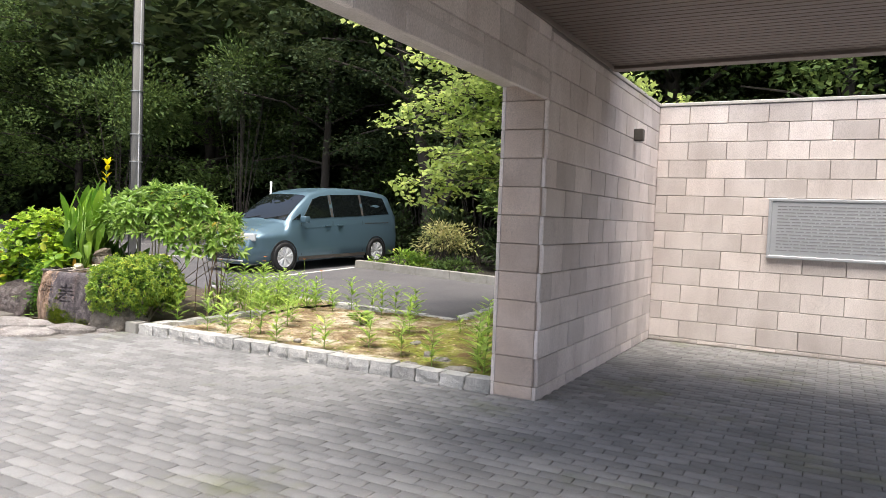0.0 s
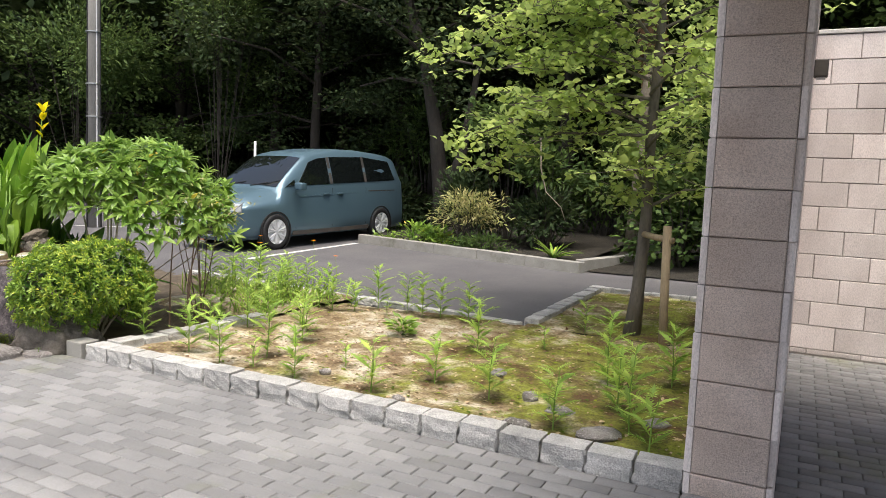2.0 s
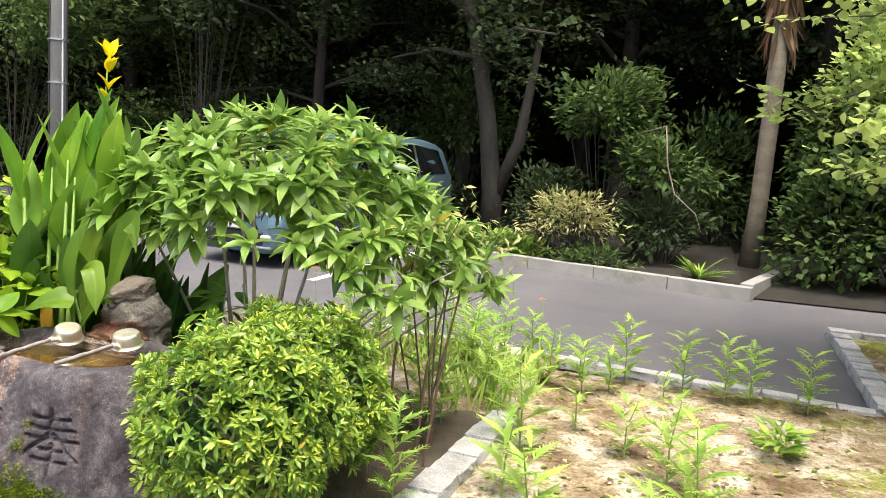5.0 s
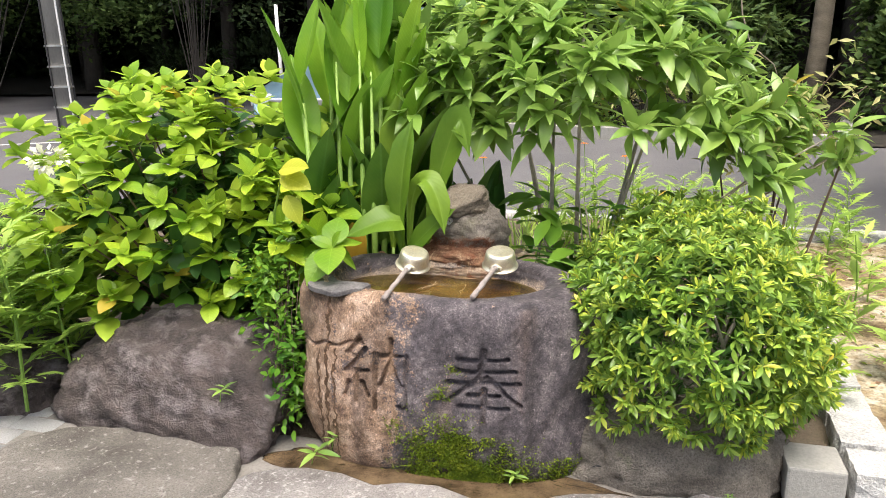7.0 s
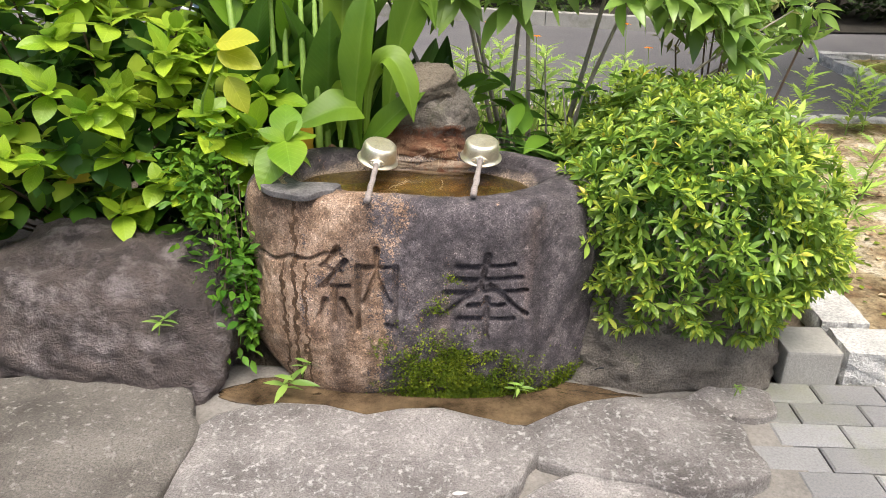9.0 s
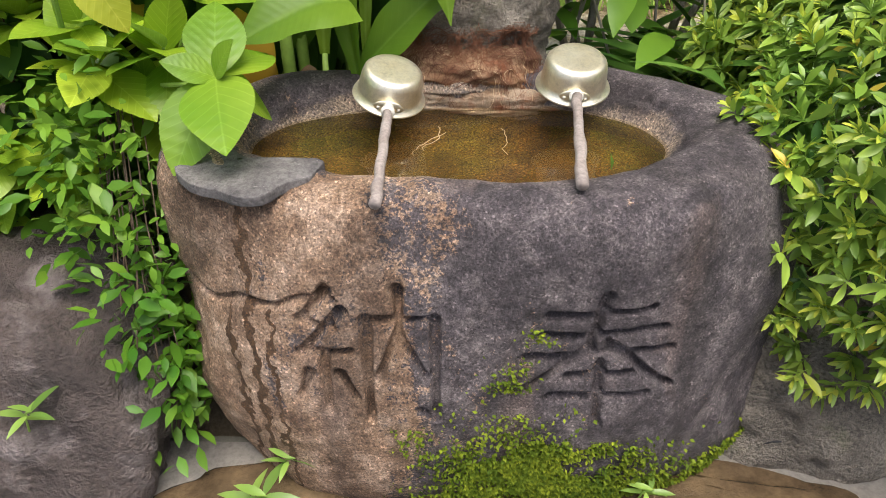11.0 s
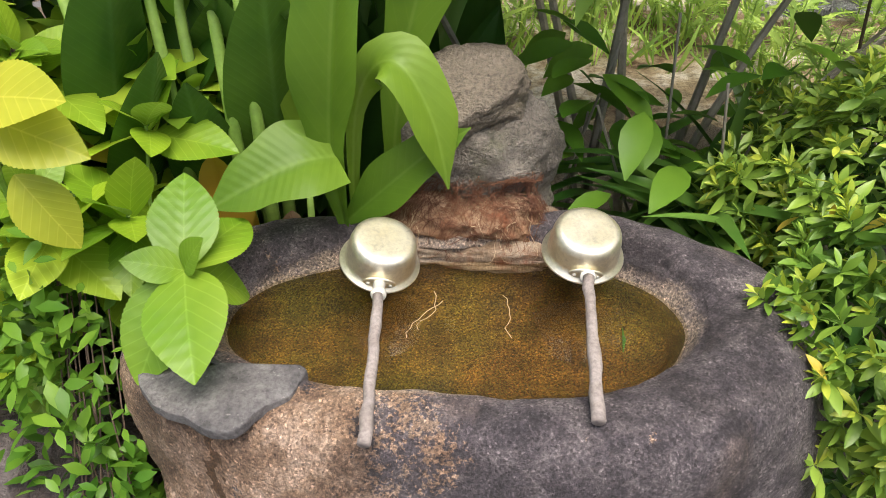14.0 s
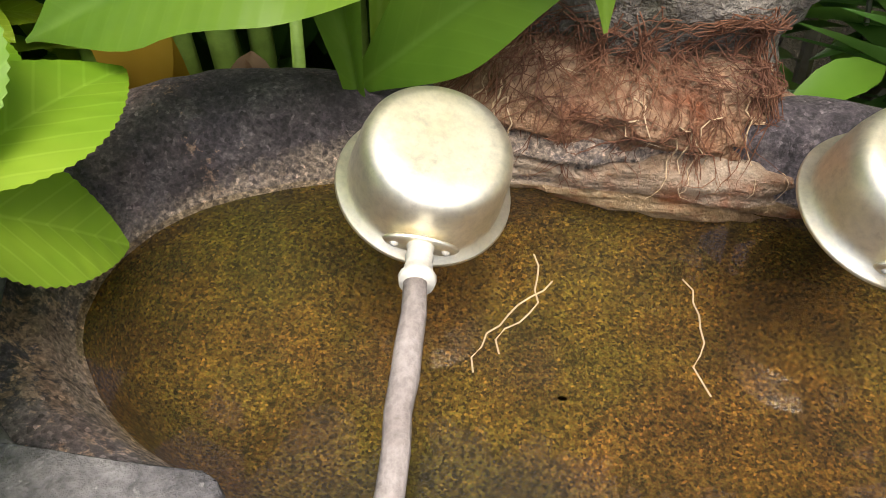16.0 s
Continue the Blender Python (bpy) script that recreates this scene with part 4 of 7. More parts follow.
place("basin_body", stone_basin(), BASIN, basin, "hollowed boulder with tan patches and carved characters")
# water
bm = bmesh.new()
lathe(bm, [(0, 0), (1, 0)], 96, Matrix.Translation((-7.18, 6.806, 0.545)) @ Matrix.Diagonal((0.375, 0.19, 1, 1)))
bm.normal_update()
bmesh.ops.recalc_face_normals(bm, faces=bm.faces[:])
water = tagged(part("basin_water", bm, WATER), "still brownish water filling the stone basin", "water", kind="structure")
water.visible_shadow = False

# rock with the spout, and the rust-stained slab under it
spout = thing("spout_rock", (-7.13, 7.06, 0.55), "grey spout rock with matted rusty roots behind the basin", "rock")
rock_bm = hewn((-7.135, 7.125, 0.675), (0.145, 0.105, 0.125), 4, 14, 5, 0.25, (0.1, 0.18), 12, 0.085)
rock_tree = BVHTree.FromBMesh(rock_bm)
part("rock", rock_bm, TANROCK, spout, soft=True)
part("cap_stone", hewn((-7.155, 7.115, 0.805), (0.09, 0.085, 0.045), 13, 9, 5, 0.45, (0.3, -0.25), 14, 0.07), CAPROCK, spout, "flat brown cap stone", soft=True)
bm = bmesh.new()
lathe(bm, [(0.008, 0), (0.0105, 0), (0.0105, 0.03), (0.008, 0.03)], 16, Matrix.Translation((-7.193, 7.035, 0.745)) @ Matrix.Rotation(radians(90), 4, "X"))
part("spout_pipe", bm, CHROME, spout, "small metal spout")
slab = thing("stained_slab", (-7.11, 6.98, 0.55), "orange-brown stained slab at the back of the basin", "rock")
STAINED = surf("rust_stained_granite", (0.20, 0.10, 0.046), (0.37, 0.25, 0.155), 14, 170, 0.7, 0.9, 0.006, 0.7, spots=((0.17, 0.055, 0.02), 15, 0.5, 0.64))
PALELEDGE = surf("pale_wet_granite", (0.20, 0.125, 0.07), (0.36, 0.29, 0.215), 16, 170, 0.55, 0.9, 0.006, 0.7, spots=((0.19, 0.07, 0.03), 12, 0.52, 0.66))
slab_bm = hewn((-7.165, 7.055, 0.605), (0.14, 0.082, 0.042), 17, 8, 5, -0.04, (0.2, 0.06), 9, 0.09)
ledge_bm = hewn((-7.18, 7.05, 0.54), (0.20, 0.085, 0.048), 19, 8, 5, -0.02, (0.05, 0.02), 9, 0.08)
slab_tree = BVHTree.FromBMesh(slab_bm)
ledge_tree = BVHTree.FromBMesh(ledge_bm)
part("slab", slab_bm, STAINED, slab, soft=True)
part("ledge", ledge_bm, PALELEDGE, slab, "pale cracked ledge at the water", soft=True)
rng = random.Random(11)


def on_stone(p, lift):
    """The place on the nearest of the stones, lifted a little off it."""
    best = min((t.find_nearest(p) for t in (slab_tree, ledge_tree, rock_tree)), key=lambda h: h[3])
    return best[0] + best[1] * lift


for nm, mt, cnt, lo_, hi_, thick in (("root_mat", ROOT, 420, (-7.30, 7.0, 0.64), (-7.0, 7.06, 0.68), 0.65), ("roots", ROOT, 90, (-7.27, 6.95, 0.60), (-7.03, 7.0, 0.66), 0.6), ("rootlets", PALEROOT, 26, (-7.29, 6.94, 0.58), (-7.0, 7.03, 0.67), 0.8)):
    bm = bmesh.new()
    for k in range(cnt):
        p = Vector([rng.uniform(a_, b_) for a_, b_ in zip(lo_, hi_)])
        d = Vector((rng.uniform(-1, 1), rng.uniform(-0.4, 0.2), rng.uniform(-0.9, 0.1))).normalized()
        pts = []
        for s in range(9):
            q = on_stone(p, rng.uniform(0.0005, 0.004 if nm != "root_mat" else 0.012))
            q.z = max(q.z, 0.547)
            pts.append(q)
            d = (d + Vector((rng.uniform(-0.8, 0.8), rng.uniform(-0.4, 0.25), rng.uniform(-0.75, 0.35)))).normalized()
            p = q + d * rng.uniform(0.007, 0.015)
        tube(bm, pts, [thick * r_ for r_ in (0.0009, 0.0009, 0.0008, 0.0008, 0.0007, 0.0006, 0.0005, 0.0004, 0.0003)], 4)
    part(nm, bm, mt, slab, "matted fine roots")
bm = bmesh.new()
for x, y, seed in ((-7.215, 6.885, 1), (-7.10, 6.875, 2), (-7.20, 6.86, 7)):
    r = random.Random(seed)
    p, d = Vector((x, y, 0.5455)), Vector((r.uniform(-0.3, 0.3), -1, 0))
    pts = [p.copy()]
    for s in range(9):
        d = (d + Vector((r.uniform(-0.8, 0.8), r.uniform(-0.4, 0.2), 0))).normalized()
        p = p + d * 0.012
        pts.append(p.copy())
    tube(bm, pts, 0.0007, 4)
part("floating_rootlets", bm, PALEROOT, slab, "pale rootlets floating on the water")


def ladle(cup, joint, tip, name_seed, lean):
    """A metal ladle laid mouth down: cup on the back rim, handle over the front rim."""
    cup, joint, tip = Vector(cup), Vector(joint), Vector(tip)
    t = thing("ladle", tip, "worn pale brass ladle lying mouth down across the basin", "ladle", "ladles on the basin")
    back = (cup - tip).normalized()
    tilt = Matrix.Translation(cup) @ Matrix.Rotation(math.atan2(-back.x, back.y), 4, "Z") @ Matrix.Rotation(math.asin(back.z) + radians(6), 4, "X") @ Matrix.Rotation(lean, 4, "Y")
    bm = bmesh.new()
    lathe(bm, [(0, 0.0275), (0.03, 0.0268), (0.0415, 0.0276), (0.0478, 0.0262), (0.0522, 0.0215), (0.0548, 0.011), (0.0575, -0.012), (0.0585, -0.026), (0.0655, -0.0268), (0.0665, -0.0295), (0.0645, -0.0315), (0.0570, -0.029), (0.0555, -0.012), (0.052, 0.012), (0.046, 0.021), (0, 0.0245)], 64, tilt)
    part("cup", bm, BRASS, t, "round dented cup", soft=True)
    ax = tilt.to_3x3()
    near = cup - ax @ Vector((0, 0.0575, 0.012))
    bm = bmesh.new()
    lathe(bm, [(0.0, 0.0), (0.026, 0.0), (0.027, 0.0012), (0.025, 0.003), (0.0, 0.0035)], 24, Matrix.Translation(near + ax @ Vector((0, 0.0, 0))) @ ax.to_4x4() @ Matrix.Rotation(radians(90 + 8), 4, "X") @ Matrix.Diagonal((1, 0.5, 1, 1)))
    part("mount", bm, BRASS, t, soft=True)
    for k in (-1, 1):
        bm = bmesh.new()
        bmesh.ops.create_uvsphere(bm, u_segments=10, v_segments=6, radius=0.0035, matrix=Matrix.Translation(near + ax @ Vector((0.018 * k, -0.002, -0.002))))
        part("rivet", bm, COLLAR, t, soft=True)
    end = joint + (tip - joint) * 0.04
    bm = bmesh.new()
    n, prof = 9, []
    for k in range(n):
        prof.append(near.lerp(end, k / (n - 1)))
    tube(bm, prof, [0.0085 + (0.0012 if k % 2 else 0) + (0.003 if k > 6 else 0) for k in range(n)], 14)
    part("collar", bm, COLLAR, t, "pale ribbed collar", soft=True)
    r = random.Random(name_seed)
    bm = bmesh.new()
    pts = [end.lerp(tip, k / 12) + Vector((r.uniform(-0.0013, 0.0013), 0, r.uniform(-0.001, 0.001))) for k in range(13)]
    tube(bm, pts, [0.0088 + r.uniform(-0.0012, 0.0012) for k in range(13)], 12)
    part("handle", bm, HANDLE, t, "weathered wooden handle", soft=True)


ladle((-7.296, 6.885, 0.632), (-7.295, 6.801, 0.617), (-7.288, 6.53, 0.598), 1, radians(13))
ladle((-6.972, 6.89, 0.648), (-6.976, 6.827, 0.633), (-6.997, 6.557, 0.612), 2, radians(4))

# rocks and flagstones round the basin
for nm, c, s, seed, mt, lab, turn in (("rock", (-8.21, 6.72, 0.10), (0.50, 0.29, 0.29), 21, ROCK, "purple-grey boulder beside the basin", -0.12),
                                      ("rock", (-6.34, 6.74, 0.05), (0.35, 0.21, 0.23), 22, TANROCK, "brown boulder under the clipped azalea", 0.1),
                                      ("rock", (-9.15, 6.75, 0.05), (0.45, 0.35, 0.25), 23, ROCK, "dark boulder at the garden's edge", 0.2)):
    tagged(part(nm, hewn(c, s, seed, 14, 6, turn, (0.06, 0.05), 9, 0.06), mt, soft=True), lab, "rock")
wet = tagged(part("wet_gully", boulder((-7.05, 6.46, -0.004), (0.62, 0.13, 0.016), 31, 0.2, 0.4, 5), WETMUD, soft=True), "wet brown silt at the basin's foot", "silt", kind="structure")


def flagstone(outline, top, seed, foot=-0.05, relief=1.0):
    """A flat worn stone: a polygon softened into a slab with an uneven top."""
    o = [Vector((*p, 0)) for p in outline]
    c = sum(o, Vector()) / len(o)
    ring = []
    n = len(o)
    for i in range(n):
        for t in (0, 0.25, 0.5, 0.75):
            a, b_, d, e = o[i - 1], o[i], o[(i + 1) % n], o[(i + 2) % n]
            ring.append(0.5 * (2 * b_ + (d - a) * t + (2 * a - 5 * b_ + 4 * d - e) * t * t + (3 * b_ - a - 3 * d + e) * t ** 3))
    bm = bmesh.new()
    prev = None
    for f, z in ((1.0, foot), (1.0, foot + (top - foot) * 0.8), (0.993, foot + (top - foot) * 0.93), (0.975, top - 0.002), (0.88, top), (0.7, top), (0.5, top), (0.3, top), (0.12, top)):
        cur = []
        for p in ring:
            q = c + (p - c) * f
            q += Vector((noise.noise(q * 7 + Vector((seed, 0, 0))), noise.noise(q * 7 + Vector((0, seed, 5))), 0)) * 0.034 + Vector((noise.noise(q * 22), noise.noise(q * 22 + Vector((9, 0, 0))), 0)) * 0.012
            dz = 0.02 * noise.noise(q * 4 + Vector((0, seed, 0))) + 0.015 * noise.noise(q * 12 + Vector((0, seed, 0))) if z > 0 else 0
            dz *= relief
            cur.append(bm.verts.new((q.x, q.y, z + dz)))
        if prev:
            for k in range(len(cur)):
                j = (k + 1) % len(cur)
                bm.faces.new((prev[k], prev[j], cur[j], cur[k]))
        prev = cur
    bm.faces.new(prev)
    bmesh.ops.recalc_face_normals(bm, faces=bm.faces[:])
    return bm


def paving_stone(outline, top, seed, material=FLAG):
    return tagged(part("flagstone", flagstone(outline, top, seed), material, soft=True), "broad lichened grey flagstone in front of the basin", "flagstone", "flagstones before the basin")


paving_stone([(-8.62, 6.30), (-8.35, 6.44), (-8.0, 6.50), (-7.78, 6.36), (-7.72, 6.12), (-7.84, 5.80), (-8.3, 5.60), (-8.66, 5.75)], 0.05, 1, FLAG_BROWN)
paving_stone([(-7.70, 6.30), (-7.30, 6.36), (-6.92, 6.33), (-6.80, 6.26), (-6.86, 6.10), (-7.05, 5.92), (-7.35, 5.76), (-7.68, 5.86)], 0.045, 2)
paving_stone([(-6.80, 6.34), (-6.46, 6.46), (-6.26, 6.40), (-6.24, 6.12), (-6.5, 6.08), (-6.80, 6.18)], 0.04, 3)
paving_stone([(-6.36, 6.50), (-6.10, 6.56), (-6.10, 6.43), (-6.22, 6.40)], 0.02, 4)
paving_stone([(-7.0, 5.86), (-6.72, 6.14), (-6.42, 6.06), (-6.4, 5.80), (-6.7, 5.62)], 0.03, 5)
tagged(part("stone", boulder((-7.0, 6.02, 0.0), (0.06, 0.045, 0.045), 77, 0.1, None, 4), COPING, soft=True), "small pale rounded stone between the flagstones", "stone")
PLATE = surf("dark_stone_skin", (0.045, 0.042, 0.044), (0.165, 0.155, 0.154), 26, 130, 0.8, 0.7, 0.006, 0.9, spots=((0.24, 0.225, 0.22), 120, 0.62, 0.74))
part("stone_skin", flagstone([(-7.367, 6.625), (-7.391, 6.592), (-7.446, 6.567), (-7.50, 6.57), (-7.57, 6.602), (-7.625, 6.65), (-7.645, 6.74), (-7.63, 6.85), (-7.60, 6.87), (-7.578, 6.80), (-7.55, 6.742), (-7.514, 6.692), (-7.464, 6.652), (-7.41, 6.634)], 0.601, 6, 0.583, 0.25), PLATE, basin, "dark overhanging flake of stone skin", soft=True)
pipe = thing("drain_pipe", (-6.58, 6.60, 0.0), "short dark drain pipe end in the wet silt", "pipe")
bm = bmesh.new()
lathe(bm, [(0.022, 0), (0.028, 0), (0.028, 0.14), (0.022, 0.14), (0.022, 0)], 24, Matrix.Translation((-6.585, 6.575, 0.028)) @ Matrix.Rotation(radians(-80), 4, "X"))
part("pipe_end", bm, DARK, pipe, soft=True)

# ---- the parked car ----
def minivan(front, rear, ground_front, ground_rear):
    """A minivan seen mostly from its left side, nose towards the front point (both points lie on its left wheels' line)."""
    f, r = Vector(front), Vector(rear)
    d = (r - f).normalized()
    L, wheel_f, base = 4.75, 0.93, (r - f).length
    ang = math.atan2(d.y, d.x) - math.pi / 2
    tilt = math.atan2(ground_rear - ground_front, base)
    # local frame: y from the nose backwards, x to the car's left, z up
    m = Matrix.Translation((f.x, f.y, ground_front)) @ Matrix.Rotation(ang, 4, "Z") @ Matrix.Rotation(tilt, 4, "X") @ Matrix.Translation((-0.80, -wheel_f, 0))
    car = thing("minivan", m @ Vector((0, 2.3, 0)), "blue-grey minivan parked with its nose to the court", "car")
    sy = [0, 0.04, 0.12, 0.35, 0.7, 0.98, 1.2, 1.45, 1.7, 1.85, 2.1, 2.5, 3.0, 3.5, 4.0, 4.35, 4.52, 4.66, 4.73, 4.75]
    top = [0.62, 0.74, 0.85, 0.95, 1.03, 1.10, 1.30, 1.49, 1.66, 1.735, 1.79, 1.835, 1.85, 1.845, 1.81, 1.76, 1.70, 1.35, 1.0, 0.6]
    wid = [0.56, 0.66, 0.74, 0.81, 0.835, 0.84, 0.845, 0.85, 0.85, 0.85, 0.85, 0.85, 0.85, 0.85, 0.845, 0.835, 0.825, 0.81, 0.80, 0.76]

    def sec(s):
        t, w = float(np.interp(s, sy, top)), float(np.interp(s, sy, wid))
        be = min(1.08 + 0.02 * s, t - 0.09)
        g = max(0.0, min(1.0, (t - be) / 0.72))
        return [(0, 0.2), (0.88 * w, 0.2), (0.985 * w, 0.29), (w, 0.5), (1.0 * w, 0.72), (0.985 * w, be), (0.985 * w - 0.07 * g, be + (t - 0.12 - be) * 0.5), (0.985 * w - 0.17 * g, t - 0.10), (0.985 * w - 0.17 * g - 0.08, t - 0.03), (0.4 * w, t - 0.006), (0, t)], w, be, t, g

    bm = bmesh.new()
    rings = []
    for s in np.interp(np.linspace(0, 19, 77), range(20), sy):
        half = sec(s)[0]
        rings.append([bm.verts.new((x, s, z)) for x, z in half] + [bm.verts.new((-x, s, z)) for x, z in half[-2:0:-1]])
    n = len(rings[0])
    for a, b in zip(rings, rings[1:]):
        for k in range(n):
            bm.faces.new((a[k], a[(k + 1) % n], b[(k + 1) % n], b[k]))
    bm.faces.new(rings[0]); bm.faces.new(rings[-1][::-1])
    bmesh.ops.recalc_face_normals(bm, faces=bm.faces[:])
    body = part("body", bm, CARPAINT, car, "blue-grey metallic body", m=m, soft=True)

    def side_patch(name, material, pts, off, sides=(1, -1), parent=None, zmode="glass", label=""):
        """A patch over a flank: pts are (station, share of the height); off lifts it from the body."""
        for sg in sides:
            bm = bmesh.new()
            vs, ws = [], []
            for s, v in pts:
                half, w, be, t, g = sec(s)
                if zmode == "glass":
                    x, z = 0.985 * w - 0.17 * g * v, be + (t - 0.10 - be) * v
                else:
                    z = v
                    x = float(np.interp(z, [p[1] for p in half[2:6]], [p[0] for p in half[2:6]]))
                vs.append(bm.verts.new((sg * (x + off), s, z))); ws.append(bm.verts.new((sg * (x - 0.02), s, z)))
            bm.faces.new(vs)
            for k in range(len(vs)):
                bm.faces.new((vs[k - 1], ws[k - 1], ws[k], vs[k]))
            bmesh.ops.recalc_face_normals(bm, faces=bm.faces[:])
            part(name, bm, material, parent or car, label, m=m)

    side_patch("front_window", CARGLASS, [(1.46, 0.1), (2.34, 0.07), (2.34, 0.92), (2.1, 0.92), (1.86, 0.88)], 0.012)
    side_patch("quarter_window", CARGLASS, [(1.16, 0.12), (1.42, 0.1), (1.42, 0.55)], 0.012)
    side_patch("sliding_window", CARGLASS, [(2.44, 0.07), (3.38, 0.08), (3.38, 0.92), (2.44, 0.92)], 0.014)
    side_patch("rear_window", CARGLASS, [(3.46, 0.08), (4.42, 0.12), (4.28, 0.9), (3.46, 0.92)], 0.014)
    side_patch("pillar_trim", GRAPHITE, [(2.355, 0.07), (2.425, 0.07), (2.425, 0.92), (2.355, 0.92)], 0.010)
    side_patch("pillar_trim", GRAPHITE, [(3.385, 0.08), (3.455, 0.08), (3.455, 0.92), (3.385, 0.92)], 0.010)
    for s in (1.42, 2.40, 3.42):
        side_patch("door_gap", DARK, [(s - 0.004, 0.34), (s + 0.004, 0.34), (s + 0.004, 1.08), (s - 0.004, 1.08)], 0.003, zmode="flat")
    side_patch("sill", GRAPHITE, [(1.35, 0.235), (3.5, 0.235), (3.5, 0.31), (1.35, 0.31)], 0.012, zmode="flat")
    side_patch("crease", CARPAINT, [(1.5, 0.93), (4.3, 0.98), (4.3, 1.0), (1.5, 0.95)], 0.008, zmode="flat")
    side_patch("slide_rail", GRAPHITE, [(3.5, 1.0), (4.4, 1.0), (4.4, 1.02), (3.5, 1.02)], 0.006, zmode="flat")
    for s, sg in ((2.22, 1), (2.62, 1), (2.22, -1), (2.62, -1)):
        part("door_handle", boxed((sg * 0.86 - 0.02, s - 0.09, 0.955), (sg * 0.86 + 0.02, s + 0.09, 0.99), 0.012, 2), CARPAINT, car, m=m)
    # windscreen and bonnet line
    bm = bmesh.new()
    grid = [[bm.verts.new((x * (float(np.interp(s, sy, wid)) - 0.06 - 0.17 * sec(s)[4] - 0.02), s, float(np.interp(s, sy, top)) + 0.008 - 0.03 * abs(x) ** 4)) for x in np.linspace(-1, 1, 13)] for s in (1.02, 1.2, 1.4, 1.58, 1.72)]
    for a, b in zip(grid, grid[1:]):
        for k in range(12):
            bm.faces.new((a[k], a[k + 1], b[k + 1], b[k]))
    part("windscreen", bm, CARGLASS, car, "dark windscreen reflecting trees", m=m, soft=True)
    for k in (0, 1):
        bm = bmesh.new()
        tube(bm, [(-0.5 + 0.6 * k, 1.0, 1.125), (-0.1 + 0.6 * k, 1.06, 1.19)], 0.008, 6)
        part("wiper", bm, DARK, car, m=m)
    lamp_glass = glassy("clear_lamp_lens", (0.75, 0.78, 0.8), 0.08, 0.3)
    for sg in (1, -1):
        bm = boxed((-0.17, -0.07, -0.075), (0.17, 0.10, 0.085), 0.03, 2)
        part("headlight", bm, lamp_glass, car, "clear headlight", m=m @ Matrix.Translation((sg * 0.63, 0.13, 0.76)) @ Matrix.Rotation(sg * radians(32), 4, "Z"))
        bm = boxed((-0.09, -0.09, -0.07), (0.09, 0.07, 0.07), 0.035, 3)
        part("wing_mirror", bm, CARPAINT, car, m=m @ Matrix.Translation((sg * 0.97, 1.42, 1.13)), soft=True)
        part("fog_lamp", boxed((sg * 0.52 - 0.08, -0.03, 0.36), (sg * 0.52 + 0.08, 0.08, 0.44), 0.02), lamp_glass, car, m=m)
    part("bumper_trim", boxed((-0.60, -0.03, 0.26), (0.60, 0.05, 0.29), 0.01), CHROME, car, "bright lower bumper trim", m=m)
    part("grille", boxed((-0.42, -0.02, 0.66), (0.42, 0.06, 0.80), 0.02), CHROME, car, "chrome grille bars", m=m)
    part("lower_grille", boxed((-0.48, -0.025, 0.3), (0.48, 0.05, 0.48), 0.02), DARK, car, m=m)
    part("number_plate", boxed((-0.165, -0.045, 0.50), (0.165, -0.02, 0.66), 0.004), WHITEPOST, car, "pale number plate", m=m)
    for s, sg in ((wheel_f, 1), (wheel_f, -1), (wheel_f + base, 1), (wheel_f + base, -1)):
        wm = m @ Matrix.Translation((sg * 0.80, s, 0.325)) @ Matrix.Rotation(sg * radians(90), 4, "Y")
        bm = bmesh.new()
        lathe(bm, [(0.335, -0.05), (0.362, -0.05), (0.362, 0.055), (0.335, 0.055), (0.335, -0.05)], 40, wm)
        part("wheel_arch", bm, DARK, car, "dark wheel arch")
        wheel = thing("wheel", wm.translation, "", "")
        wheel.parent = car
        wheel.matrix_basis = world_of(car).inverted() @ wm
        bm = bmesh.new()
        lathe(bm, [(0.20, -0.1), (0.29, -0.1), (0.322, -0.07), (0.325, 0.04), (0.30, 0.07), (0.225, 0.075), (0.215, 0.05), (0.20, -0.1)], 40)
        part("tyre", bm, DARK, wheel, m=wm, soft=True)
        bm = bmesh.new()
        lathe(bm, [(0, 0.068), (0.035, 0.068), (0.045, 0.05), (0.05, 0.045), (0.19, 0.045), (0.22, 0.07), (0.235, 0.07), (0.235, 0.04), (0.0, 0.02)], 40)
        for k in range(7):
            for w in (-0.13, 0.13):
                a = k * math.tau / 7
                c0, c1 = Vector((0.03 * math.cos(a), 0.03 * math.sin(a), 0.055)), Vector((0.205 * math.cos(a + w), 0.205 * math.sin(a + w), 0.062))
                tube(bm, [c0, c1], [0.018, 0.026], 6)
        part("rim", bm, SILVER, wheel, "bright multi-spoke wheel cover", m=wm)
    return car


minivan((-9.53, 13.12), (-9.19, 16.08), gz(13.1), gz(16.1))
# ---- garden plants ----
def shell(rng, n, c, r, zlo=-1.0, inner=0.0):
    """Places and outward directions on (or a little inside) an ellipsoid."""
    d = rng.normal(0, 1, (n * 4, 3))
    d /= np.linalg.norm(d, axis=1, keepdims=True)
    d = d[d[:, 2] > zlo][:n]
    k = 1 - inner * rng.random_sample(len(d)) ** 1.5
    lump = 1 + 0.11 * np.sin(d[:, 0] * 7 + d[:, 2] * 5) * np.cos(d[:, 1] * 6)
    return np.asarray(c) + d * np.asarray(r) * (k * lump)[:, None], d


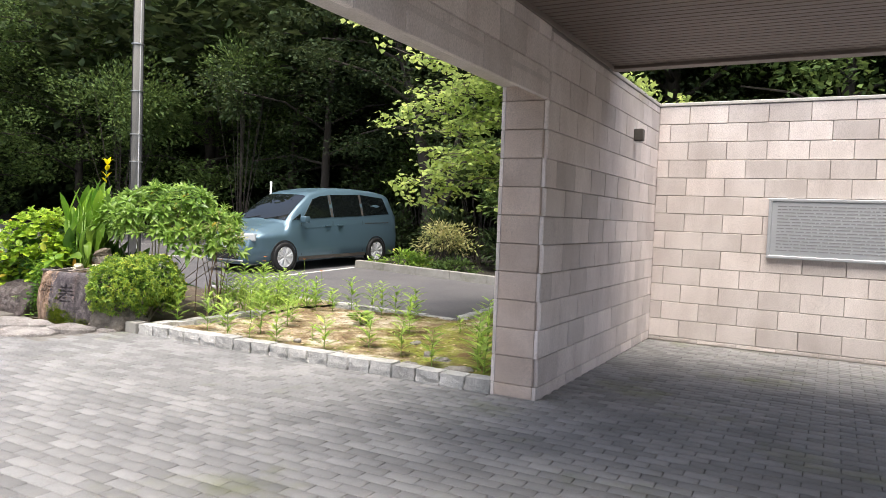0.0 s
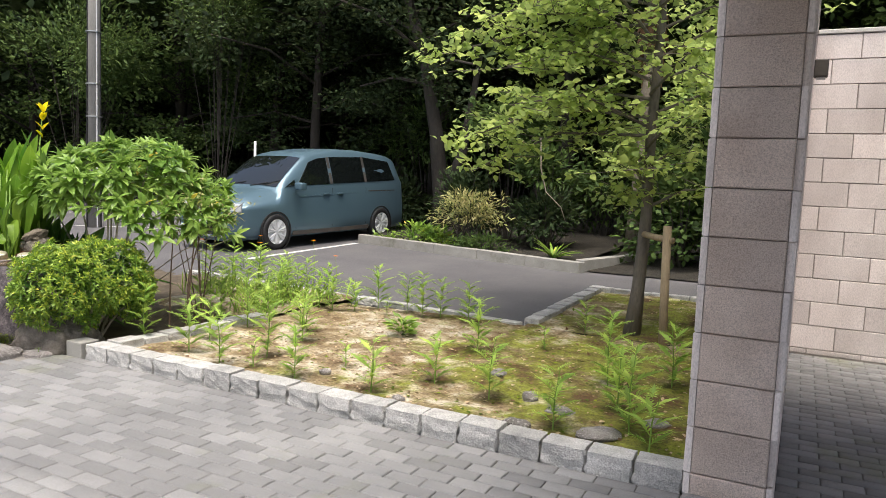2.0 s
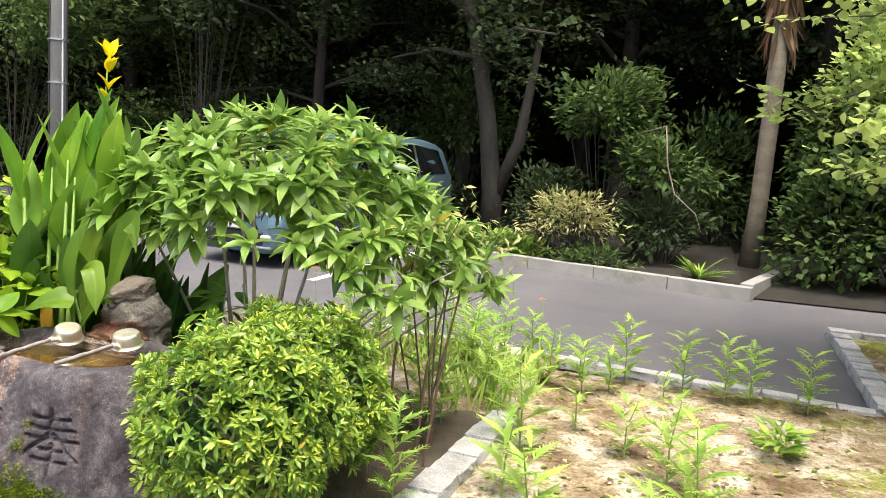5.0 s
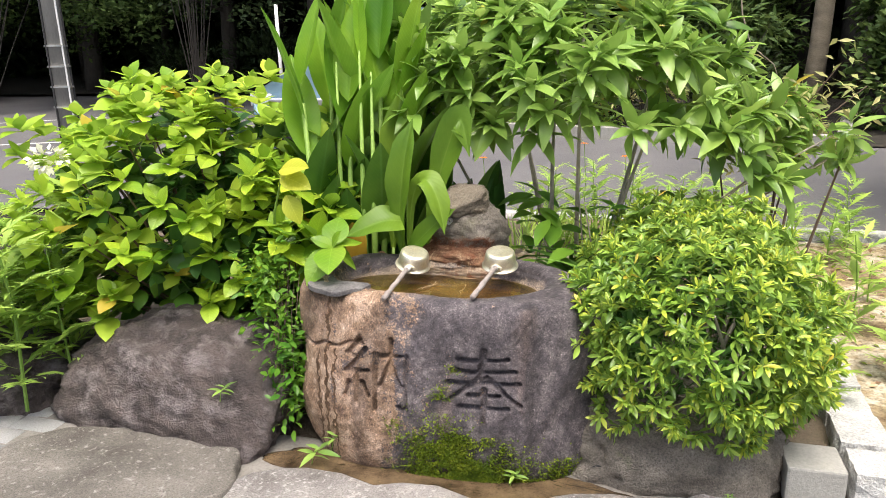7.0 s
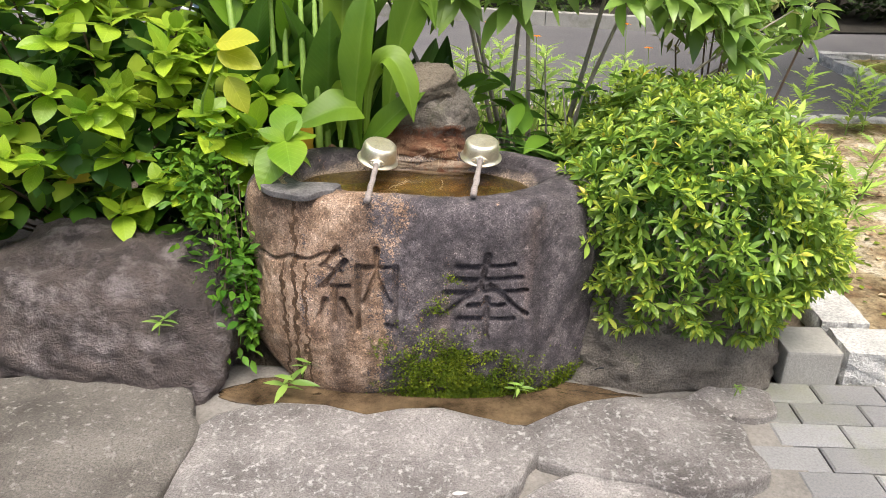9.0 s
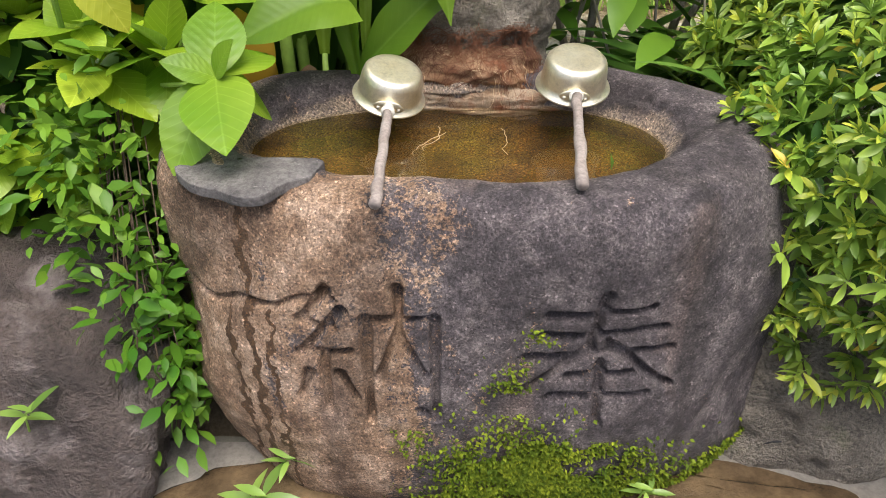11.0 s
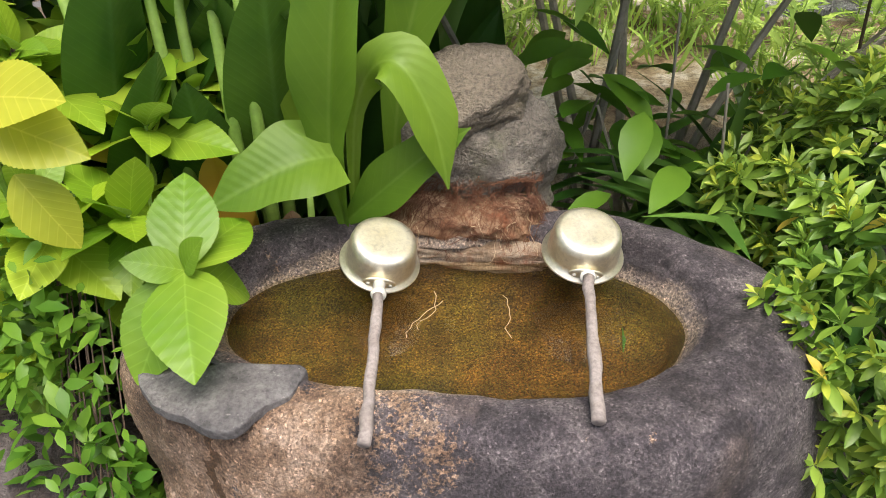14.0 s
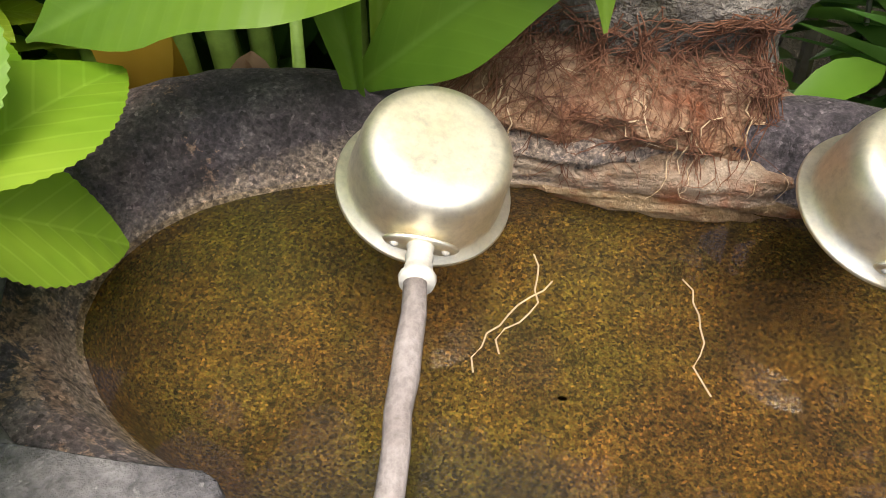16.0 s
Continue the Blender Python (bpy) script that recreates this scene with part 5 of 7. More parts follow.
def rosettes(rng, tips, dirs, count, spread, lengths):
    """Leaves set round each shoot tip: places, directions, sizes."""
    P, D, S = [], [], []
    for p, d in zip(tips, dirs):
        d = d / (np.linalg.norm(d) + 1e-9)
        u = np.cross(d, (0.3, 0.9, 0.2)); u /= np.linalg.norm(u)
        v = np.cross(d, u)
        a0 = rng.uniform(0, 6.28)
        for k in range(count):
            a = a0 + k * 2.4
            low = k / count
            dd = d * (1 - spread * (0.35 + 0.9 * low)) + (math.cos(a) * u + math.sin(a) * v) * (0.35 + 0.9 * low)
            P.append(p - d * lengths[0] * 0.5 * low); D.append(dd); S.append(rng.uniform(*lengths) * (0.62 + 0.5 * low))
    return np.array(P), np.array(D), np.array(S)


def leaf_objects(name, me, P, R, S, parent, label=""):
    for p, r, s in zip(P, R, S):
        ob = new(name, me)
        ob.parent = parent
        ob.matrix_basis = world_of(parent).inverted() @ mat4(r, p, s)
        tagged(ob, label)


def shape_mesh(name, shape, material):
    me = smooth(mesh_np(name, *shape))
    me.materials.append(material)
    return me


def stem_parts(parent, material, base, tips, r0, r1, rng, sag=0.15, sides=6):
    for t in tips:
        part("stem", stems(bmesh.new(), base, [t], r0, r1, rng, sag, sides), material, parent)


def stems(bm, base, tips, r0, r1, rng, sag=0.15, sides=6):
    for t in tips:
        b = Vector(base) + Vector((rng.uniform(-0.06, 0.06), rng.uniform(-0.06, 0.06), 0))
        t = Vector(t)
        midp = b.lerp(t, 0.5) + Vector((rng.uniform(-0.05, 0.05), rng.uniform(-0.05, 0.05), sag * (t - b).length))
        pts = [b.lerp(midp, k / 3).lerp(midp.lerp(t, k / 3), k / 3) for k in range(4)]
        tube(bm, pts, [r0 + (r1 - r0) * k / 3 for k in range(4)], sides)
    return bm


# clipped azalea
rng = np.random.RandomState(1)
azalea = thing("azalea_bush", (-6.25, 6.95, 0.0), "rounded bright green azalea bush beside the basin", "bush")
LOBES = (((-6.30, 6.77, 0.46), (0.415, 0.38, 0.365)), ((-6.29, 7.14, 0.465), (0.40, 0.36, 0.37)))


def lobed(n, k, zlo, inner):
    """Shoot tips over both lobes, but for those that lie inside the other one."""
    T, N = [], []
    for i, (c, r) in enumerate(LOBES):
        t, d = shell(rng, n, c, np.array(r) * k, zlo, inner)
        oc, orad = LOBES[1 - i]
        keep = (((t - oc) / (np.array(orad) * k * 0.9)) ** 2).sum(1) > 1
        T.append(t[keep]); N.append(d[keep])
    return np.vstack(T), np.vstack(N)


bm = stems(bmesh.new(), (-6.24, 6.98, 0.03), [(-6.32 + 0.28 * math.cos(a), 6.93 + 0.45 * math.sin(a), 0.45 + 0.2 * math.sin(3 * a)) for a in np.linspace(0, 6, 22)], 0.012, 0.004, rng)
part("woody_growth", bm, WOODY, azalea)["kind"] = "stuff"
LA = leaf_shape(1.0, 0.31, 5, 0.35, 0.2, 0.55)
tips, dirs = lobed(900, 1.0, -0.75, 0.22)
dirs[:, 2] += 0.5
P, D, S = rosettes(rng, tips, dirs, 9, 0.6, (0.036, 0.062))
foliage("leaves", LA, P, turns(D, rng), S, L_AZA, azalea, stuff=True)
pick = rng.random_sample(len(tips)) < 0.62
P, D, S = rosettes(rng, (tips + dirs * 0.012)[pick], dirs[pick], 5, 0.35, (0.028, 0.046))
foliage("new_leaves", LA, P, turns(D, rng), S, L_AZA_TIP, azalea, "yellow-green new leaves", stuff=True)
# inner fill, its dark colour standing in for shade within the bush
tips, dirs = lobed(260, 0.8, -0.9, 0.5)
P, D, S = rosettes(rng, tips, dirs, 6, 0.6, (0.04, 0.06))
foliage("inner_leaves", LA, P, turns(D, rng), S, L_INNER_SHADE, azalea, stuff=True)

# tall shrub with long pointed leaves
rng = np.random.RandomState(2)
shrub = thing("long_leaved_shrub", (-6.78, 7.55, 0.0), "tall shrub with long pointed bright green leaves", "shrub")
SC, SR = (-6.85, 7.9, 1.16), (1.0, 0.85, 0.56)
tips, dirs = shell(rng, 300, SC, SR, -0.2, 0.35)
tips[:, 2] -= 0.22 * np.clip((tips[:, 0] + 6.8) / 0.9, 0, 1) ** 2
dirs[:, 2] = np.abs(dirs[:, 2]) + 0.25
stem_parts(shrub, WOODY, (-6.80, 7.55, 0.0), tips[:7], 0.014, 0.005, rng, 0.05)
LS = leaf_shape(1.0, 0.36, 7, 0.28, 0.34, 0.42, 0.02)
P, D, S = rosettes(rng, tips, dirs, 10, 0.6, (0.12, 0.185))
R = turns(D, rng, spin=0.3)
near = np.argsort(P[:, 1])[:280]
rest = np.setdiff1d(np.arange(len(P)), near)
foliage("leaves", LS, P[rest], R[rest], S[rest], L_SHRUB, shrub, stuff=True)
leaf_objects("leaf", shape_mesh("leaf", LS, L_SHRUB), P[near], R[near], S[near], shrub)
# spindly eastern branches with finer leaves and hanging tips
branch = [(-6.0 + rng.uniform(-0.2, 0.35), 7.7 + rng.uniform(-0.3, 0.4), rng.uniform(0.85, 1.2)) for _ in range(22)]
P, D, S = rosettes(rng, np.array(branch), rng.normal(0, 0.6, (22, 3)) + (0.5, -0.2, -0.3), 7, 0.5, (0.09, 0.15))
foliage("hanging_leaves", LS, P, turns(D, rng), S, L_SHRUB, shrub, stuff=True)
stem_parts(shrub, WOODY, (-6.75, 7.6, 0.05), branch[:4], 0.009, 0.003, rng, 0.16)

# hydrangea
rng = np.random.RandomState(3)
hyd = thing("hydrangea_bush", (-8.4, 7.25, 0.0), "broad hydrangea bush with light green serrated leaves", "bush")
tips, dirs = shell(rng, 340, (-8.45, 7.25, 0.72), (0.82, 0.66, 0.60), -0.6, 0.45)
dirs[:, 2] = np.abs(dirs[:, 2]) + 0.7
stem_parts(hyd, DARKSTEM, (-8.4, 7.3, 0.0), tips[:60], 0.007, 0.0035, rng, 0.06, 5)
LH = leaf_shape(1.0, 0.72, 6, 0.18, 0.22, 0.45, 0.012)
P, D, S = rosettes(rng, tips, dirs, 7, 0.62, (0.075, 0.13))
# the shoots that lean over the basin's western rim
own = np.array([(-7.685, 7.011, 0.79), (-7.69, 6.88, 0.70), (-7.76, 6.92, 0.60), (-7.80, 6.84, 0.70), (-7.72, 7.10, 0.86), (-7.88, 6.78, 0.52), (-7.84, 7.0, 0.90)])
P2, D2, S2 = rosettes(rng, own, np.tile((0.15, -0.45, 0.65), (7, 1)), 7, 0.6, (0.11, 0.16))
# the shoot that hangs over the rim, leaf by leaf from its heart
heart = np.array((-7.557, 6.744, 0.70))
tips3 = heart + np.array([(-0.016, 0.11, 0.10), (0.05, -0.165, -0.012), (-0.054, -0.125, -0.085), (0.075, 0.07, -0.085), (0.048, 0.15, 0.012), (-0.06, -0.03, 0.045), (0.03, -0.02, 0.065)])
P = np.vstack([P2, P]); D = np.vstack([D2, D]); S = np.concatenate([S2, S])
LHN = fine_leaf(1.0, 0.64, 44, 9, 0.24, 0.22, 0.46, 8, 0.0032, 0.02, 0.02)
hang = shape_mesh("leaf", LHN, L_HYD)
leaf_objects("leaf", hang, np.tile(heart, (7, 1)), turns(tips3 - heart, rng, up=(0.05, -0.55, 0.8), spin=0.12), np.linalg.norm(tips3 - heart, axis=1) * 1.03, hyd)
part("stem", tube(bmesh.new(), [(-7.85, 7.0, 0.35), (-7.70, 6.86, 0.64), tuple(heart - np.array((0, 0, 0.01)))], [0.006, 0.005, 0.0035], 6), STEM, hyd)
# a yellowing spray higher on the same side
ends = np.array([((-7.71, 6.69, 0.985), (-7.60, 6.64, 1.02)), ((-7.71, 6.69, 0.965), (-7.595, 6.65, 0.945)), ((-7.685, 6.67, 0.90), (-7.63, 6.645, 0.815))])
leaf_objects("leaf", shape_mesh("leaf", LHN, L_HYD_OLD), ends[:, 0], turns(ends[:, 1] - ends[:, 0], rng, up=(0.1, -0.6, 0.8), spin=0.1), np.linalg.norm(ends[:, 1] - ends[:, 0], axis=1) * 1.05, hyd, "yellowing leaf")
part("stem", tube(bmesh.new(), [(-7.95, 7.0, 0.4), (-7.82, 6.82, 0.8), (-7.705, 6.69, 0.97)], [0.006, 0.005, 0.003], 6), STEM, hyd)
R = turns(D, rng, spin=0.25)
order = np.argsort(np.hypot(P[:, 0] + 7.3, P[:, 1] - 5.6))
# nearest leaves and the rest both use the brightened, lit-looking colours
leaf_objects("leaf", shape_mesh("leaf", LHN, L_HYD_LIT), P[order[:285]], R[order[:285]], S[order[:285]], hyd)
foliage("leaves", LH, P[order[285:]], R[order[285:]], S[order[285:]], L_HYD_J, hyd, stuff=True)
stem_parts(hyd, STEM, (-7.9, 7.1, 0.1), own, 0.006, 0.003, rng, 0.05, 6)
# fill of dark-coloured leaves that paints the shade inside the hydrangea
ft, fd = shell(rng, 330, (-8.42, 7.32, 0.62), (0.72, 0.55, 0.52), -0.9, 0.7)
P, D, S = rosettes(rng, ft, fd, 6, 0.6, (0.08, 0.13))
foliage("inner_leaves", LH, P, turns(D, rng, spin=0.4), S, L_INNER_SHADE, hyd, "inner leaves coloured dark to stand in for shade", stuff=True)
n = 210
P = np.stack([rng.uniform(-9.0, -7.85, n), rng.uniform(6.82, 7.15, n), rng.uniform(0.28, 0.62, n)], 1)
foliage("low_leaves", LH, P, turns(rng.normal(0, 0.6, (n, 3)) + (0, -0.6, 0.1), rng, spin=0.3), rng.uniform(0.08, 0.13, n), L_MID, hyd, "darker glossy lower leaves", stuff=True)
w = rng.normal(0, 1, (60, 3)); w = w / np.linalg.norm(w, axis=1, keepdims=True)
foliage("flower_head", leaf_shape(0.03, 0.026, 2, 0.1, 0.1), np.array((-8.62, 6.62, 1.02)) + w * (0.055, 0.055, 0.035), turns(w, rng), 1.0, PETAL_W, hyd, "fading cream flower head", stuff=True)

# canna lilies
rng = np.random.RandomState(4)
canna = thing("canna_lily", (-7.55, 7.2, 0.0), "tall canna lilies with broad upright leaves and yellow flowers", "flower")
LC = [fine_leaf(1.0, w, 18, 9, f, dr, bl, 30, 0.0012, 0.0, 0.02) for w, f, dr, bl in ((0.34, 0.45, 0.05, 0.42), (0.38, 0.35, 0.25, 0.4), (0.46, 0.85, 0.06, 0.5), (0.72, 0.3, 0.12, 0.26), (0.62, 0.3, 0.15, 0.36))]
CM = [shape_mesh("leaf", s, L_CANNA) for s in LC]
# shade-coloured copies for the lower leaves of each stalk
CO = [shape_mesh("leaf", s, L_CANNA_LOW) for s in LC[:2]]
feet = [(-7.46, 7.14), (-7.70, 7.08), (-7.36, 7.22), (-7.75, 7.30), (-7.62, 7.16), (-7.50, 7.24), (-7.68, 7.46), (-7.42, 7.34), (-7.58, 7.30), (-7.56, 7.42)]
for k, (x, y) in enumerate(feet):
    x -= 0.06
    h = 1.02 + 0.26 * rng.random_sample()
    lean = rng.uniform(-0.06, 0.06, 2)
    bm = tube(bmesh.new(), [(x, y, 0.0), (x + lean[0] * 0.5, y + lean[1] * 0.5, h * 0.5), (x + lean[0], y + lean[1], h)], [0.015, 0.013, 0.008], 8)
    part("stalk", bm, STEM, canna, soft=True)
    for j in range(6):
        t = 0.46 + 0.12 * j
        p = np.array((x + lean[0] * t, y + lean[1] * t, h * t))
        a = rng.uniform(0, 6.28) if j else -1.2 + 0.7 * (k % 4)
        steep = 0.75 + 0.5 * t + rng.uniform(-0.1, 0.35)
        d = np.array([[math.cos(a), math.sin(a), steep * 2.6]])
        leaf_objects("leaf", (CO if j < 3 else CM)[0 if steep > 1.3 else rng.randint(0, 2)], [p], turns(d, rng, spin=0.15, up=(math.cos(a + 3.14), math.sin(a + 3.14), 0.6)), [rng.uniform(0.36, 0.5)], canna)
# low leaves bending towards the water
def blade(spine, widths, face, fold=0.35, cols=9, rows=22):
    """A broad leaf along a bent spine, folded at its midrib, with its lengths kept as UV for the veins."""
    pts, n = [Vector(p) for p in spine], len(spine) - 1
    vs, fs, uvs = [], [], []
    face = Vector(face).normalized()
    for i in range(rows + 1):
        f = i / rows * n
        k = min(int(f), n - 1); t = f - k
        p0, p1, p2, p3 = pts[max(k - 1, 0)], pts[k], pts[k + 1], pts[min(k + 2, n)]
        c = 0.5 * (2 * p1 + (p2 - p0) * t + (2 * p0 - 5 * p1 + 4 * p2 - p3) * t * t + (3 * p1 - p0 - 3 * p2 + p3) * t ** 3)
        d = ((p2 - p0) * (1 - t) + (p3 - p1) * t).normalized()
        x = d.cross(face).normalized(); z = x.cross(d)
        s_ = t * t * (3 - 2 * t)
        w = (widths[k] * (1 - s_) + widths[k + 1] * s_) / 2
        for j in range(cols):
            u = 2 * j / (cols - 1) - 1
            q = c + x * (w * u) + z * (fold * w * abs(u) * (1.25 - 0.5 * abs(u)) + 0.05 * w * math.sin(9 * i / rows + 3 * u) * abs(u))
            vs.append(q[:]); uvs.append((0.17 * u * (w / (max(widths) / 2)), i / rows))
    for i in range(rows):
        for j in range(cols - 1):
            a_ = i * cols + j
            fs.append((a_, a_ + 1, a_ + cols + 1, a_ + cols))
    me = smooth(mesh_np("leaf", vs, fs))
    layer = me.uv_layers.new(name="leaf")
    idx = np.array(fs).ravel()
    layer.data.foreach_set("uv", np.array(uvs, np.float32)[idx].ravel())
    return me


for spine, widths, face, fold in (
        (((-7.375, 7.0, 0.60), (-7.385, 7.0, 0.75), (-7.368, 6.99, 0.90), (-7.35, 7.0, 1.02), (-7.33, 7.03, 1.13)), (0.02, 0.06, 0.115, 0.10, 0.004), (-0.25, -0.9, 0.2), 0.7),
        (((-7.375, 6.99, 0.745), (-7.43, 6.955, 0.752), (-7.50, 6.925, 0.73), (-7.575, 6.90, 0.695)), (0.12, 0.145, 0.10, 0.003), (0.05, -0.55, 0.8), 0.3),
        (((-7.362, 7.03, 0.60), (-7.345, 7.02, 0.79), (-7.31, 7.0, 0.885), (-7.262, 6.98, 0.905), (-7.215, 6.955, 0.83), (-7.19, 6.935, 0.715)), (0.014, 0.028, 0.06, 0.095, 0.085, 0.003), (0.35, -0.6, 0.6), 0.35),
        (((-7.375, 7.01, 0.60), (-7.29, 6.99, 0.69), (-7.22, 6.98, 0.757), (-7.155, 6.97, 0.806)), (0.02, 0.09, 0.07, 0.002), (-0.4, -0.8, 0.4), 0.45),
        (((-7.30, 7.10, 0.62), (-7.27, 7.12, 0.85), (-7.22, 7.13, 1.02), (-7.17, 7.12, 1.12), (-7.13, 7.10, 0.98)), (0.02, 0.07, 0.12, 0.11, 0.003), (0.1, -0.9, 0.3), 0.4),
        (((-7.46, 7.12, 0.60), (-7.45, 7.14, 0.85), (-7.44, 7.16, 1.05), (-7.42, 7.18, 1.25)), (0.02, 0.09, 0.13, 0.004), (0.2, -0.9, 0.2), 0.55)):
    place("leaf", blade(spine, widths, face, fold), L_BLADE, canna)
    p = spine[0] if widths[0] < 0.1 else (-7.385, 7.0, 0.76)
    part("stalk", tube(bmesh.new(), [(p[0] - 0.02, 7.16, 0.0), (p[0] - 0.01, 7.10, p[2] * 0.6), p], [0.012, 0.010, 0.006], 8), STEM, canna, soft=True)
for x, h in ((-7.577, 1.38), (-7.533, 1.3), (-7.675, 1.34)):
    part("stalk", tube(bmesh.new(), [(x - 0.01, 7.13, 0.0), (x, 7.1, 0.6), (x + 0.012, 7.12, h)], [0.015, 0.0135, 0.004], 10), STEM, canna, soft=True)
part("flower_stalk", tube(bmesh.new(), [(-7.75, 7.46, 0.6), (-7.85, 7.6, 1.45), (-7.92, 7.7, 1.98)], [0.009, 0.007, 0.004], 8), STEM, canna, soft=True)
LP = leaf_shape(1.0, 0.5, 4, 0.3, 0.35)
for z, n, s in ((1.98, 5, 0.085), (1.90, 4, 0.075), (1.80, 4, 0.08), (1.73, 3, 0.07)):
    a = rng.uniform(0, 6.28, n)
    d = np.stack([np.cos(a) * 0.7, np.sin(a) * 0.7, np.full(n, 1.7)], 1)
    foliage("flower", LP, np.tile((-7.84 - 0.08 * (z - 1.2), 7.6 + 0.12 * (z - 1.2), z - 0.03), (n, 1)), turns(d, rng, spin=0.2), s * 1.3, PETAL_Y, canna, "bright yellow canna flower")
# older leaves at the back, coloured dark to deepen the clump's shade
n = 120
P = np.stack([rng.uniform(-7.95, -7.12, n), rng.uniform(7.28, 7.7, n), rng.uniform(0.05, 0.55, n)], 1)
foliage("older_leaves", LC[0], P, turns(rng.normal(0, 0.3, (n, 3)) + (0, 0, 1), rng, up=(0, -1, 0.1), spin=0.4), rng.uniform(0.34, 0.5, n), L_INNER_SHADE, canna, "older leaves inside the clump, coloured dark for shade", stuff=True)
a = rng.uniform(0, 6.28, 9)
leaf_objects("leaf", shape_mesh("leaf", LC[1], OCHRELEAF), [np.array((-7.60, 7.04, 0.72)), np.array((-7.55, 7.02, 0.70))], turns(np.array([(0.15, -0.15, -1.0), (-0.3, -0.1, -1.0)]), rng, up=(0, -1, 0.2), spin=0.1), [0.24, 0.2], canna, "yellowed drooping leaf")
foliage("withered_leaves", LC[1], np.stack([rng.uniform(-7.75, -7.4, 9), rng.uniform(6.98, 7.1, 9), rng.uniform(0.35, 0.62, 9)], 1), turns(np.stack([np.cos(a), np.sin(a), -0.9 + 0 * a], 1), rng), 0.14, BROWNLEAF, canna, "withered brown leaves at the base")

# dark strap-leaved plants east of the spout
rng = np.random.RandomState(5)
strap = thing("strap_leaved_plants", (-6.75, 7.25, 0.0), "clump of dark green strap-shaped leaves behind the basin", "plant")
n = 300
P = np.stack([rng.normal(-6.62, 0.15, n), rng.normal(7.25, 0.1, n), rng.uniform(0.15, 0.52, n)], 1)
D = rng.normal(0, 1, (n, 3)) * (1, 0.8, 0.3) + (0.1, -0.35, 0.45)
foliage("leaves", leaf_shape(1.0, 0.105, 7, 0.3, 0.45, 0.4), P, turns(D, rng, spin=0.25), rng.uniform(0.2, 0.38, n), L_STRAP, strap, stuff=True)
n = 100
P = np.stack([rng.uniform(-7.0, -6.4, n), rng.uniform(7.14, 7.6, n), rng.uniform(0.25, 0.8, n)], 1)
D = rng.normal(0, 1, (n, 3)) * (1, 0.8, 0.3) + (0, -0.4, 0.1)
foliage("broad_leaves", leaf_shape(1.0, 0.45, 5, 0.25, 0.3, 0.45), P, turns(D, rng, spin=0.25), rng.uniform(0.09, 0.15, n), L_MID, strap, stuff=True)
bm = bmesh.new()
for k in range(6):
    x, y = rng.uniform(-6.98, -6.6), rng.uniform(7.15, 7.5)
    tube(bm, [(x, y, 0.02), (x + rng.uniform(-0.06, 0.06), y, 0.3), (x + rng.uniform(-0.12, 0.12), y - 0.05, rng.uniform(0.5, 0.85))], [0.005, 0.004, 0.003], 5)
part("undergrowth", bm, WOODY, strap)["kind"] = "stuff"

# bare-stemmed weeds behind the azalea
weeds = thing("bare_stemmed_weeds", (-6.0, 7.68, 0.05), "slender bare brown stems with leafy tops", "plant")
bm = bmesh.new()
tops = []
for k in range(3):
    x, y = -6.06 + 0.1 * k + rng.uniform(-0.03, 0.03), 7.66 + rng.uniform(-0.08, 0.08)
    t = (x + 0.05 + 0.05 * k, y + rng.uniform(-0.1, 0.1), 0.85 + rng.uniform(0, 0.2))
    tube(bm, [(x, y, 0.03), ((x + t[0]) / 2 - 0.015, y, 0.5), t], [0.008, 0.0065, 0.004], 6)
    tops.append(t)
part("stems", bm, DARKSTEM, weeds)
P, D, S = rosettes(rng, np.array(tops), rng.normal(0, 0.5, (3, 3)) + (0.2, 0, 0.3), 9, 0.5, (0.08, 0.14))
foliage("leaves", LS, P, turns(D, rng), S, L_SHRUB, weeds, stuff=True)

# fine-leaved spray arching over the bed
spray = thing("fine_leaved_spray", (-5.95, 7.9, 0.05), "arching spray of fine yellow-green and reddish leaves", "plant")
P, D = [], []
for k in range(6):
    e = Vector((-5.75 + 0.06 * k - 0.25 * (k % 3), 7.85 + rng.uniform(-0.25, 0.25), 1.1 + rng.uniform(-0.12, 0.2)))
    b = Vector((-5.98 + rng.uniform(-0.05, 0.05), 7.9, 0.0))
    m_ = b.lerp(e, 0.6) + Vector((-0.08, 0, 0.25))
    part("stem", tube(bmesh.new(), [b, m_, e], [0.006, 0.004, 0.002], 5), DARKSTEM, spray)
    for j in range(34):
        t = rng.uniform(0.35, 1.1)
        P.append(np.array(m_.lerp(e, t)) + rng.normal(0, 0.07, 3)); D.append(rng.normal(0, 1, 3) * (1, 1, 0.4) + (0.5, 0, -0.4))
foliage("leaves", leaf_shape(1.0, 0.3, 2, 0.2, 0.2), np.array(P), turns(np.array(D), rng), rng.uniform(0.04, 0.075, len(P)), L_PALE, spray, stuff=True)


